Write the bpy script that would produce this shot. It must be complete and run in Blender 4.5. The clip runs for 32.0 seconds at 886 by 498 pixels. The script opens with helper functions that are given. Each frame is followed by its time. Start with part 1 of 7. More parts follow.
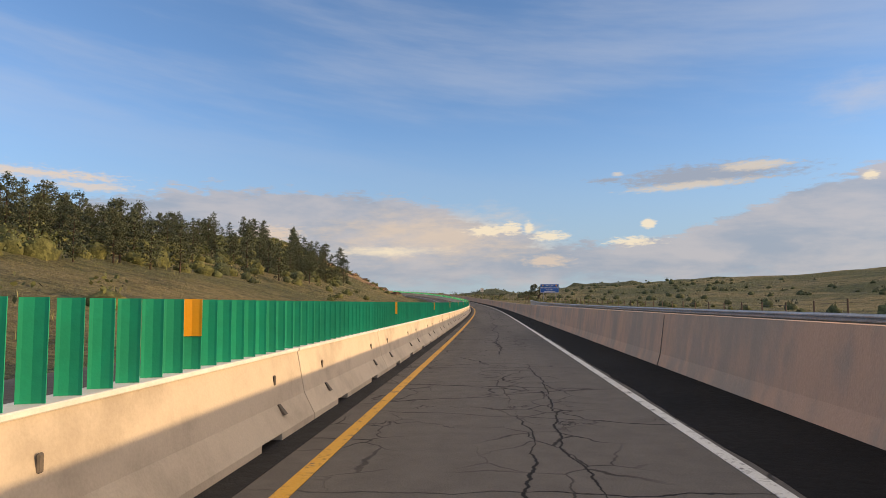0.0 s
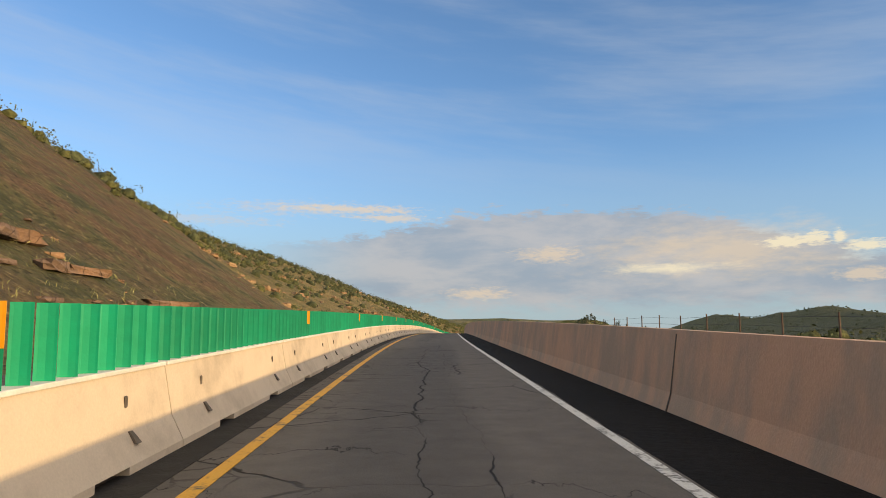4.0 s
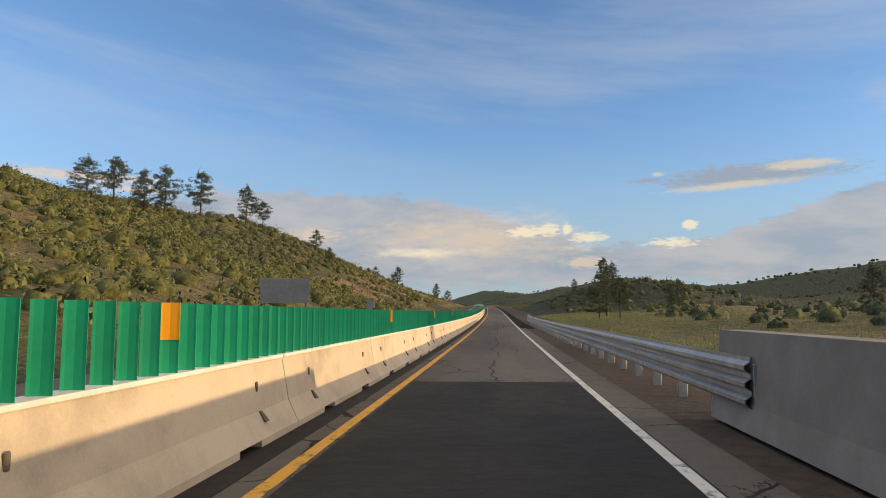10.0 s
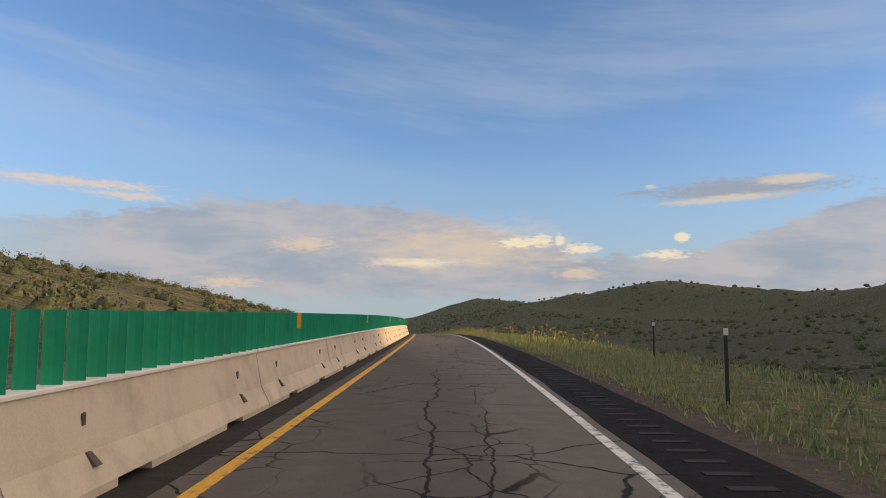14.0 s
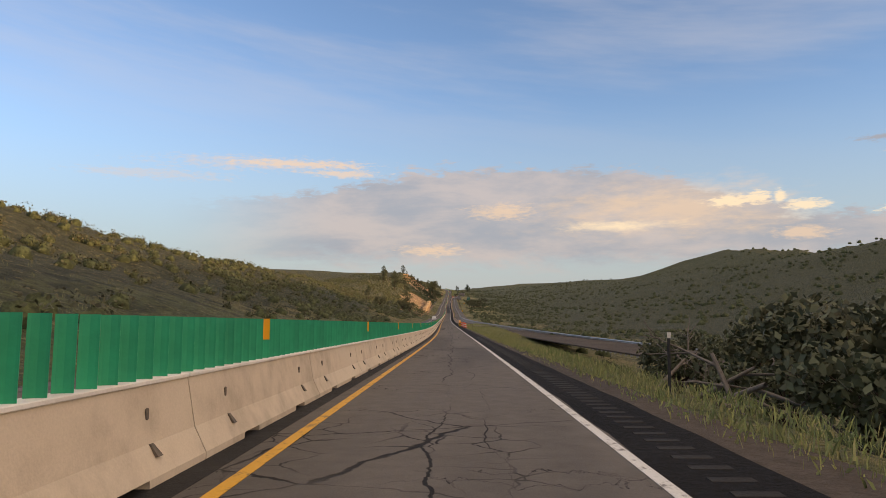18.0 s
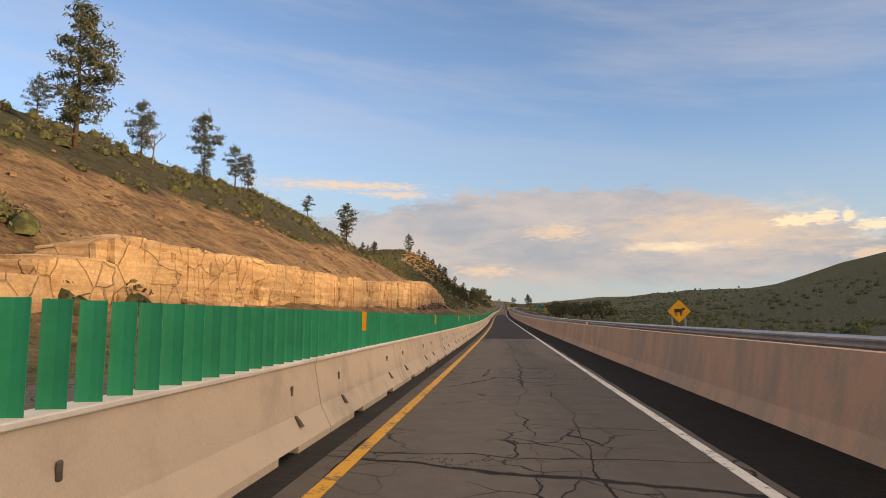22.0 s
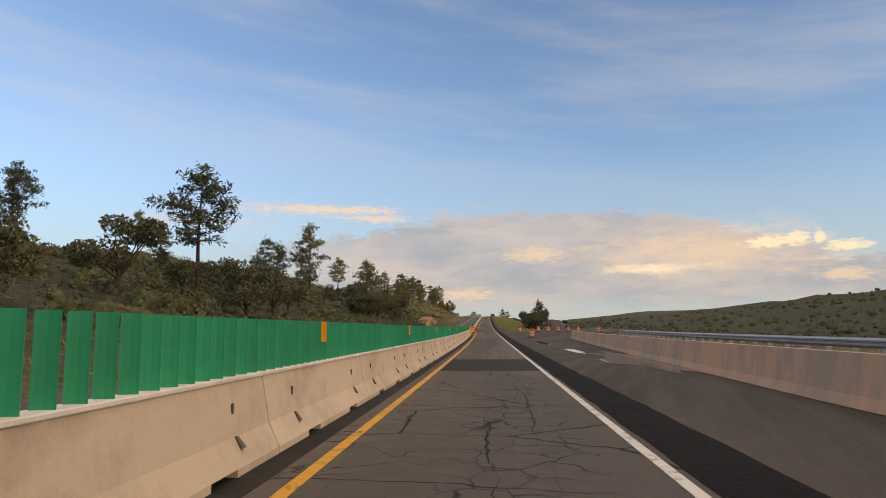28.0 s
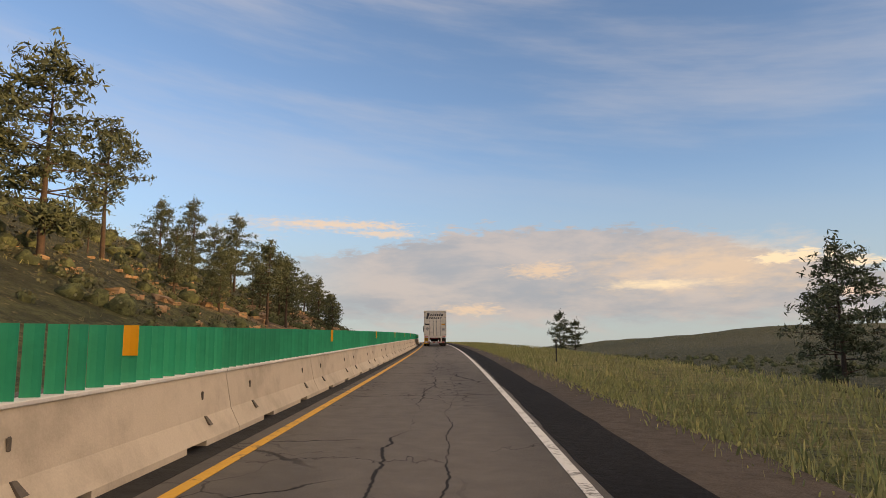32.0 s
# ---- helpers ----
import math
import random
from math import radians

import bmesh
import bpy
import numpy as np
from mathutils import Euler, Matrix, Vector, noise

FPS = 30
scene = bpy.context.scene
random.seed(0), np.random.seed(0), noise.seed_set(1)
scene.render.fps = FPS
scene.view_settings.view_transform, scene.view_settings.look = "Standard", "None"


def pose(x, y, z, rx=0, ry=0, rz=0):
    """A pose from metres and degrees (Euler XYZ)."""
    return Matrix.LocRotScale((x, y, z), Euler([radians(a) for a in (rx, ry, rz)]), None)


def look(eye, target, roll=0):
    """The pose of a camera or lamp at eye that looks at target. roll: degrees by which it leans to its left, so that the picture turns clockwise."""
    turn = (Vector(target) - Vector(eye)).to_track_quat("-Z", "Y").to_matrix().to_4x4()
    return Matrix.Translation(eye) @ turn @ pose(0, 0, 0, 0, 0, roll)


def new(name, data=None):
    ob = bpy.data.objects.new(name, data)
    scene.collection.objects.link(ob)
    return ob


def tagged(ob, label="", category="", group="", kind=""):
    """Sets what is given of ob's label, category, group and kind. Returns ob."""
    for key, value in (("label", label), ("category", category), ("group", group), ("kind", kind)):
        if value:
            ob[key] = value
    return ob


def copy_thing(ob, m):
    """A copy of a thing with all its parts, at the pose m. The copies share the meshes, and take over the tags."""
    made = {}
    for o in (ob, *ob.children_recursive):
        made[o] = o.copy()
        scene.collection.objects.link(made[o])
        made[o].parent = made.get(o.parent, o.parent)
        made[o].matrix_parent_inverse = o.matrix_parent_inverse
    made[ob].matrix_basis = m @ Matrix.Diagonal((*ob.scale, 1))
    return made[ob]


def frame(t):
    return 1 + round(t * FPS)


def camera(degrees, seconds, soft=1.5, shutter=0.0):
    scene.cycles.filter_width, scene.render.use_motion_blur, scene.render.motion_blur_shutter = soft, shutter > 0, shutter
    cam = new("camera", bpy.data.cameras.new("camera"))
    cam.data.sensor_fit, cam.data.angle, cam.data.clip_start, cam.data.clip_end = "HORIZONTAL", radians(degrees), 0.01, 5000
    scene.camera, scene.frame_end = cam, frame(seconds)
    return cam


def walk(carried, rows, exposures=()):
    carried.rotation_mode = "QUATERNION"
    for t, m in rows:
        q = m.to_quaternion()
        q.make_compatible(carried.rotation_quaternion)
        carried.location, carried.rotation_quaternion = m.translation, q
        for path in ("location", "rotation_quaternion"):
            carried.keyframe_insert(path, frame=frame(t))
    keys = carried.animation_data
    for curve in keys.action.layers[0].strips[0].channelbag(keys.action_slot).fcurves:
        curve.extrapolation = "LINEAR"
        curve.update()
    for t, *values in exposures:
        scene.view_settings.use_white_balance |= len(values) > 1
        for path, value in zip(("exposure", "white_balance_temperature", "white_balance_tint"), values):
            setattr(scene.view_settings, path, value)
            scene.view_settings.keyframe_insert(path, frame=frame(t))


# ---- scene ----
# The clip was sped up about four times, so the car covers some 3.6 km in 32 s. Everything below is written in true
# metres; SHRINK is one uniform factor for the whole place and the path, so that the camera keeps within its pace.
SHRINK = 0.29
EYE = 1.366            # height of the camera over the lane

# ---- the road's line: station, heading (degrees clockwise of +y) and grade (degrees) ----
STATION = [-400, 0, 111.8, 218.6, 333.9, 390.2, 450, 500, 560, 608.5, 662.8, 717.4, 771.3, 820, 875.3, 987.5, 1094.3, 1209, 1316.6, 1423.2, 1531.5, 1648.2, 1705.9, 1933.7, 1990.5, 2104.1, 2225.9, 2343.3, 2468.2, 2586.1, 2704.9, 2821.7, 3117, 3175.4, 3291.2, 3401.6, 3518.8, 3635.1, 3900, 4300]
HEADING = [8, 7.8, 5.54, -2.33, -11.82, -15.77, -21.5, -19.6, -18.2, -17.28, -13.52, -6.99, -0.18, 3.45, 3.5, 4.46, 5.04, 4.66, 3.81, 3.4, 1.71, -3.72, -5.56, -15.71, -14.95, -15.89, -15.73, -15.45, -15.16, -15.88, -15.35, -15.02, -15.45, -14.88, -15.36, -15.11, -15.05, -18.43, -24, -26]
GRADE = [0.5, 0.56, 1.15, 2.31, 2.31, 2.21, 1.5, 0.52, -0.61, -1.1, -1.14, -1.57, -1.94, -1.74, -1.34, -0.88, -0.17, 0.78, 1.09, 0.74, 0.75, -1.49, -1.82, -1.87, -3.01, -2.55, -2.29, -1.74, -0.88, -0.18, 0.09, 0.18, 0.28, 0.18, 1.01, 1.94, 1.99, 1.29, 0.2, -0.6]


def glide(x, y):
    """A smooth curve through the points (x, y), as a function of arrays."""
    x, y = np.array(x, float), np.array(y, float)
    h = np.diff(x)
    d = np.diff(y) / h
    m = np.concatenate([d[:1], (d[:-1] * h[1:] + d[1:] * h[:-1]) / (h[:-1] + h[1:]), d[-1:]])

    def value(q):
        q = np.clip(np.asarray(q, float), x[0], x[-1])
        i = np.clip(np.searchsorted(x, q) - 1, 0, len(x) - 2)
        u = (q - x[i]) / h[i]
        return ((1 + 2 * u) * (1 - u) ** 2 * y[i] + u * (1 - u) ** 2 * h[i] * m[i]
                + u * u * (3 - 2 * u) * y[i + 1] + u * u * (u - 1) * h[i] * m[i + 1])
    return value


def ease(x, y):
    """A smooth curve through the points that never swings past them."""
    x, y = np.array(x, float), np.array(y, float)

    def value(q):
        q = np.clip(np.asarray(q, float), x[0], x[-1])
        i = np.clip(np.searchsorted(x, q) - 1, 0, len(x) - 2)
        u = (q - x[i]) / (x[i + 1] - x[i])
        return y[i] + (y[i + 1] - y[i]) * u * u * (3 - 2 * u)
    return value


LINE_S = np.arange(-400, 4601, 2.0)
_head = np.radians(glide(STATION, HEADING)(LINE_S))
_grade = np.radians(glide(STATION, GRADE)(LINE_S))
_k = int(np.searchsorted(LINE_S, 0))
LINE = np.stack([np.cumsum(np.sin(_head) * np.cos(_grade)), np.cumsum(np.cos(_head) * np.cos(_grade)), np.cumsum(np.sin(_grade))], 1) * 2.0
LINE -= LINE[_k]


def heading(s):
    return np.interp(s, LINE_S, _head)


def at(s, lat=0.0, z=0.0):
    """World places at station s, lat metres right of the yellow line, z over the road. Works on arrays."""
    s, lat, z = np.broadcast_arrays(np.asarray(s, float), lat, z)
    p = np.stack([np.interp(s, LINE_S, LINE[:, i]) for i in range(3)], -1)
    h = heading(s)
    p[..., 0] += np.cos(h) * lat
    p[..., 1] -= np.sin(h) * lat
    p[..., 2] += z
    return p


def spot(s, lat=0.0, z=0.0, turn=0.0, size=1.0):
    """The pose of a thing that stands at the road and faces along it; turn in degrees, anticlockwise."""
    x, y, h = at(s, lat, z)
    return pose(float(x), float(y), float(h), 0, 0, turn - math.degrees(float(heading(s)))) @ Matrix.Scale(size, 4)


# ---- camera: seconds, station, metres right of the yellow line, yaw, pitch, roll ----
ROWS = [
    (0.0, 0.0, 1.54, 3.52, 5.29, -0.40),
    (0.5, 56.2, 1.65, 3.73, 5.60, -0.14),
    (1.0, 111.8, 1.77, 3.34, 5.59, 0.11),
    (1.5, 165.0, 1.81, 2.62, 6.03, 0.37),
    (2.0, 218.6, 1.85, -0.96, 6.12, 0.15),
    (2.5, 275.9, 1.44, -5.48, 6.41, 0.18),
    (3.0, 333.9, 1.38, -9.94, 7.33, 0.19),
    (3.5, 390.2, 1.48, -14.89, 7.44, -0.00),
    (4.0, 445.5, 1.78, -20.00, 7.00, 0.00),
    (4.5, 500.2, 2.09, -22.00, 6.44, 0.00),
    (5.0, 554.4, 2.39, -23.30, 5.88, 0.00),
    (5.5, 608.5, 2.70, -24.09, 5.37, 0.00),
    (6.0, 662.8, 2.40, -19.47, 4.40, -0.32),
    (6.5, 717.4, 2.67, -13.32, 4.86, -0.31),
    (7.0, 771.3, 2.45, -7.18, 4.20, -0.31),
    (7.5, 823.1, 2.29, -2.42, 4.84, -0.29),
    (8.0, 875.3, 2.31, -0.56, 4.90, -0.71),
    (8.5, 931.3, 2.00, -0.42, 5.18, -0.52),
    (9.0, 987.5, 1.69, -0.18, 4.97, -0.29),
    (9.5, 1040.7, 1.81, 0.36, 5.12, -0.28),
    (10.0, 1094.3, 1.86, 0.33, 5.43, -0.12),
    (10.5, 1151.6, 1.80, 0.18, 5.69, 0.02),
    (11.0, 1209.0, 1.67, -0.15, 6.11, 0.11),
    (11.5, 1263.3, 1.81, 0.00, 6.47, 0.18),
    (12.0, 1316.6, 1.95, 0.10, 6.73, 0.28),
    (12.5, 1369.8, 1.77, -0.05, 7.06, 0.57),
    (13.0, 1423.2, 1.59, 0.01, 7.04, 0.49),
    (13.5, 1476.7, 1.74, 0.71, 7.02, 0.49),
    (14.0, 1531.5, 1.94, 0.93, 6.27, 0.47),
    (14.5, 1589.4, 2.63, -0.01, 5.83, 0.12),
    (15.0, 1648.2, 2.50, -4.46, 5.75, -0.02),
    (15.5, 1705.9, 1.77, -7.31, 4.57, -0.06),
    (16.0, 1763.2, 1.80, -10.26, 4.33, 0.00),
    (16.5, 1820.2, 1.83, -13.14, 4.04, 0.00),
    (17.0, 1877.0, 1.87, -15.37, 3.75, 0.00),
    (17.5, 1933.7, 1.90, -16.28, 3.45, 0.26),
    (18.0, 1990.5, 1.94, -15.98, 3.30, -0.07),
    (18.5, 2046.8, 1.79, -17.25, 3.33, 0.02),
    (19.0, 2104.1, 1.75, -17.57, 2.98, -0.01),
    (19.5, 2164.8, 1.82, -17.98, 3.44, 0.12),
    (20.0, 2225.9, 1.80, -18.32, 3.71, -0.09),
    (20.5, 2284.4, 1.87, -19.53, 4.00, -0.06),
    (21.0, 2343.3, 1.85, -20.30, 4.15, -0.01),
    (21.5, 2405.8, 1.69, -20.21, 4.83, -0.03),
    (22.0, 2468.2, 1.47, -20.52, 5.03, 0.40),
    (22.5, 2527.6, 1.98, -20.46, 5.53, 0.30),
    (23.0, 2586.1, 2.43, -19.21, 5.86, -0.15),
    (23.5, 2645.6, 2.10, -20.18, 6.08, 0.01),
    (24.0, 2704.9, 1.72, -20.28, 6.48, 0.06),
    (24.5, 2763.4, 1.94, -19.04, 6.46, -0.20),
    (25.0, 2821.7, 2.11, -19.49, 6.68, 0.09),
    (25.5, 2880.5, 2.06, -19.66, 6.83, -0.08),
    (26.0, 2939.6, 2.00, -19.69, 6.87, 0.00),
    (26.5, 2998.9, 1.95, -19.74, 6.91, 0.00),
    (27.0, 3058.1, 1.89, -19.62, 6.94, 0.00),
    (27.5, 3117.0, 1.84, -19.16, 6.98, -0.40),
    (28.0, 3175.4, 1.74, -18.72, 7.05, -0.19),
    (28.5, 3233.7, 2.09, -18.19, 6.95, 0.01),
    (29.0, 3291.2, 2.39, -19.09, 6.83, 0.02),
    (29.5, 3346.3, 2.15, -19.54, 6.88, 0.00),
    (30.0, 3401.6, 1.92, -19.40, 7.17, 0.00),
    (30.5, 3459.9, 2.07, -18.97, 7.43, -0.00),
    (31.0, 3518.8, 2.21, -17.64, 7.69, 0.00),
    (31.5, 3577.0, 2.33, -18.71, 8.20, -0.00),
    (32.0, 3635.1, 2.39, -19.40, 8.36, -0.00),
]
cam = camera(67.0, 32.0, soft=0.8)
walk(cam, [(t, pose(*(float(c) * SHRINK for c in at(s, lat, EYE)), 90 + pitch, 0, -yaw) @ pose(0, 0, 0, 0, 0, roll))
           for t, s, lat, yaw, pitch, roll in ROWS], exposures=[(0, -0.05, 6450, 8), (5, -0.05, 6400, 2), (8, -0.05, 6450, 5), (10, -0.05, 6400, 4), (11, -0.2, 6150, -6), (12, -0.05, 6500, 5), (13, -0.12, 6300, -2), (14, -0.10, 6550, 8), (15.5, -0.1, 6600, 10), (18, 0.05, 7300, 12), (22, 0.12, 7600, 12), (24, 0.1, 7650, 12), (25, 0.35, 7750, 12), (28, 0.12, 7700, 11), (32, 0.05, 7700, 11)])

# ---- sky and sun ----
SUN_HEIGHT, SUN_WAY = 5.7, 97.0     # degrees over the horizon, degrees clockwise of +y
world = bpy.data.worlds.new("evening_sky")
scene.world = world
world.use_nodes = True


def wire(tree, kind, **values):
    n = tree.nodes.new(kind)
    for k, v in values.items():
        if k in n.inputs:
            s = n.inputs[k]
            if isinstance(v, bpy.types.NodeSocket):
                tree.links.new(v, s)
            else:
                s.default_value = v
    return n


def math_node(tree, op, a, b=0.0, c=0.0, clamp=False):
    n = tree.nodes.new("ShaderNodeMath")
    n.operation, n.use_clamp = op, clamp
    for i, v in enumerate((a, b, c)):
        if isinstance(v, bpy.types.NodeSocket):
            tree.links.new(v, n.inputs[i])
        else:
            n.inputs[i].default_value = v
    return n.outputs[0]


def ramp(tree, fac, lo, hi, a=0.0, b=1.0):
    n = tree.nodes.new("ShaderNodeMapRange")
    n.interpolation_type = "SMOOTHSTEP"
    tree.links.new(fac, n.inputs[0])
    for i, v in enumerate((lo, hi, a, b)):
        n.inputs[i + 1].default_value = v
    return n.outputs[0]


def mixed(tree, fac, a, b):
    n = tree.nodes.new("ShaderNodeMix")
    n.data_type = "RGBA"
    for s, v in ((n.inputs[0], fac), (n.inputs[6], a), (n.inputs[7], b)):
        if isinstance(v, bpy.types.NodeSocket):
            tree.links.new(v, s)
        else:
            s.default_value = v if isinstance(v, (int, float)) else (*v, 1.0)
    return n.outputs[2]


def noise_node(tree, vec, scale, detail=4.0, rough=0.55, distort=0.0):
    n = tree.nodes.new("ShaderNodeTexNoise")
    if vec is not None:
        tree.links.new(vec, n.inputs["Vector"])
    n.inputs["Scale"].default_value = scale
    n.inputs["Detail"].default_value = detail
    n.inputs["Roughness"].default_value = rough
    n.inputs["Distortion"].default_value = distort
    return n.outputs["Fac"]


def build_sky():
    t = world.node_tree
    t.nodes.clear()
    sky = t.nodes.new("ShaderNodeTexSky")
    sky.sky_type, sky.sun_disc = "NISHITA", False
    sky.sun_elevation, sky.sun_rotation = radians(SUN_HEIGHT), radians(SUN_WAY)
    sky.altitude, sky.air_density, sky.dust_density, sky.ozone_density = 2000, 1.0, 1.2, 2.4
    co = t.nodes.new("ShaderNodeTexCoord").outputs["Generated"]
    xyz = wire(t, "ShaderNodeSeparateXYZ", Vector=co)
    x, y, z = xyz.outputs
    up = math_node(t, "MULTIPLY", math_node(t, "ARCSINE", z), 57.2958)            # degrees over the horizon
    way = math_node(t, "MULTIPLY", math_node(t, "ARCTAN2", x, y), 57.2958)        # degrees clockwise of +y
    flat = wire(t, "ShaderNodeCombineXYZ", X=math_node(t, "MULTIPLY", way, 0.06), Y=math_node(t, "MULTIPLY", up, 0.20), Z=0.0).outputs[0]
    veil_at = wire(t, "ShaderNodeCombineXYZ", X=math_node(t, "MULTIPLY", way, 0.016), Y=math_node(t, "MULTIPLY_ADD", up, 0.11, math_node(t, "MULTIPLY", way, 0.014)), Z=4.0).outputs[0]
    big, small, veil = noise_node(t, flat, 1.6, 6.0, 0.6, 0.2), noise_node(t, flat, 6.0, 5.0, 0.6, 0.2), noise_node(t, veil_at, 1.3, 6.0, 0.62)
    curl = math_node(t, "SUBTRACT", noise_node(t, flat, 22.0, 4.0, 0.6), 0.5)
    fluff = math_node(t, "ADD", math_node(t, "MULTIPLY", math_node(t, "SUBTRACT", big, 0.5), 1.0), math_node(t, "MULTIPLY", math_node(t, "SUBTRACT", small, 0.5), 1.0))

    def add(*terms):
        v = terms[0]
        for q in terms[1:]:
            v = math_node(t, "ADD", v, q)
        return v

    def puff(az, el, wide, tall, soft=0.5, rag=1.2, slope=0.0, fine=2.2):
        """A ragged oval of cloud at az, el (degrees)."""
        a = math_node(t, "DIVIDE", math_node(t, "SUBTRACT", way, az), wide)
        e = math_node(t, "DIVIDE", math_node(t, "SUBTRACT", math_node(t, "MULTIPLY_ADD", math_node(t, "SUBTRACT", way, az), -slope, up), el), tall)
        d = math_node(t, "SQRT", math_node(t, "ADD", math_node(t, "MULTIPLY", a, a), math_node(t, "MULTIPLY", e, e)))
        return ramp(t, math_node(t, "MULTIPLY_ADD", curl, rag * fine, math_node(t, "MULTIPLY_ADD", fluff, rag, d)), 1.0 + soft * 0.5, 1.0 - soft)

    def union(items):
        v = items[0]
        for q in items[1:]:
            v = math_node(t, "MAXIMUM", v, q)
        return v
    # a long flat bank of cloud ahead, its top sinking towards the right and rising again beyond
    top = add(ramp(t, way, -36.0, -14.0, 7.2, 10.0), ramp(t, way, -4.0, 17.0, 0.0, -4.4), ramp(t, way, 19.0, 38.0, 0.0, 4.6))
    edge = math_node(t, "SUBTRACT", math_node(t, "MULTIPLY_ADD", curl, 1.3, math_node(t, "MULTIPLY_ADD", fluff, 3.2, top)), up)
    bank = math_node(t, "MULTIPLY", ramp(t, edge, -0.25, 0.55), math_node(t, "MULTIPLY", ramp(t, way, -40.0, -24.0), ramp(t, math_node(t, "ADD", up, math_node(t, "MULTIPLY", fluff, 3.0)), 1.2, 3.2)))
    towers = union([puff(7.4, 6.8, 1.8, 0.42, 0.5, 1.0), puff(9.4, 6.9, 1.0, 0.55, 0.5, 1.0), puff(10.9, 7.0, 0.42, 0.6, 0.6, 0.9), puff(12.6, 6.3, 1.6, 0.40, 0.6, 1.0)])
    bright = union([towers, puff(20.7, 7.0, 0.62, 0.42, 0.4, 0.5), puff(19.6, 5.6, 2.0, 0.4, 0.6), puff(-1.4, 5.1, 3.8, 0.40, 1.1, 1.8, 0.0, 0.5), puff(36.5, 9.6, 0.6, 0.35, 0.5, 0.7)])
    peach = union([puff(2.5, 6.4, 8.5, 2.0, 1.2, 2.2, 0.0, 0.25), puff(-10.8, 6.5, 2.6, 0.7, 0.9), puff(-28.5, 10.3, 5.0, 0.32, 0.8), puff(-24.5, 9.6, 3.0, 0.30, 0.8), puff(12.4, 4.2, 1.8, 0.5, 0.9), puff(-17.0, 3.2, 2.5, 0.5, 0.9)])
    lens = union([puff(25.0, 10.6, 6.8, 0.85, 0.6, 0.9, 0.02), puff(17.6, 10.7, 1.6, 0.25, 0.8)])
    rim = union([puff(24.0, 9.9, 5.0, 0.30, 0.8, 0.9, 0.03), puff(29.0, 11.1, 2.6, 0.35, 0.7, 0.9), puff(18.4, 11.2, 0.5, 0.2, 0.7, 0.6)])
    wisps = union([puff(-31.0, 10.2, 8.0, 0.55, 0.9, 1.6), puff(-40.0, 9.0, 5.0, 0.4, 0.9, 1.6), puff(36.5, 15.2, 3.2, 1.4, 1.4, 1.5, 0.0, 0.3)])
    thin = math_node(t, "MULTIPLY", ramp(t, veil, 0.40, 0.72), ramp(t, up, 7.0, 20.0, 0.0, 0.34))
    sky_s = t.nodes.new("ShaderNodeVectorMath")
    sky_s.operation = "MULTIPLY"
    t.links.new(sky.outputs[0], sky_s.inputs[0])
    sky_s.inputs[1].default_value = (SKY_GAIN * 1.12, SKY_GAIN, SKY_GAIN * 1.06)
    a = mixed(t, thin, sky_s.outputs[0], (0.62, 0.63, 0.70))
    # haze low over the horizon, away from the sun
    toward = t.nodes.new("ShaderNodeVectorMath")
    toward.operation = "DOT_PRODUCT"
    t.links.new(co, toward.inputs[0])
    toward.inputs[1].default_value = (math.sin(radians(SUN_WAY)) * math.cos(radians(SUN_HEIGHT)), math.cos(radians(SUN_WAY)) * math.cos(radians(SUN_HEIGHT)), math.sin(radians(SUN_HEIGHT)))
    near_sun = toward.outputs["Value"]
    a = mixed(t, math_node(t, "MULTIPLY", ramp(t, up, 17.0, 1.0, 0.0, 0.85), ramp(t, near_sun, 0.75, 0.4)), a, (0.39, 0.48, 0.57))
    # warm glow round the sun, added out of view to brighten shaded faces
    a = mixed(t, ramp(t, near_sun, 0.62, 0.96, 0.0, 0.8), a, SUN_GLOW)
    # overhead, out of view, a bright haze is added to lift the ground's light
    a = mixed(t, ramp(t, math_node(t, "MULTIPLY_ADD", veil, 14.0, up), 34.0, 58.0, 0.0, 0.92), a, (1.02, 0.86, 0.72))
    grey = mixed(t, ramp(t, big, 0.36, 0.64), (0.36, 0.39, 0.47), (0.56, 0.51, 0.52))
    a = mixed(t, math_node(t, "MULTIPLY", wisps, 0.5), a, (0.66, 0.62, 0.64))
    a = mixed(t, math_node(t, "MULTIPLY", bank, 0.85), a, grey)
    a = mixed(t, math_node(t, "MULTIPLY", peach, 0.62), a, (0.90, 0.67, 0.47))
    a = mixed(t, math_node(t, "MULTIPLY", lens, 0.88), a, (0.37, 0.39, 0.46))
    a = mixed(t, math_node(t, "MULTIPLY", rim, 0.75), a, (0.78, 0.66, 0.54))
    a = mixed(t, math_node(t, "MULTIPLY", bright, 0.85), a, (1.0, 0.83, 0.60))
    bg = wire(t, "ShaderNodeBackground", Color=a, Strength=1.0)
    t.links.new(bg.outputs[0], t.nodes.new("ShaderNodeOutputWorld").inputs[0])


SUN_GLOW = (3.2, 2.2, 1.35)
SKY_GAIN = 0.31
build_sky()
sun = new("sun", bpy.data.lights.new("sun", "SUN"))
sun.data.energy, sun.data.angle, sun.data.color = 4.4, radians(0.6), (1.0, 0.64, 0.32)
_e, _w = radians(SUN_HEIGHT), radians(SUN_WAY)
sun.matrix_world = look((0, 0, 0), (-math.sin(_w) * math.cos(_e), -math.cos(_w) * math.cos(_e), -math.sin(_e)))


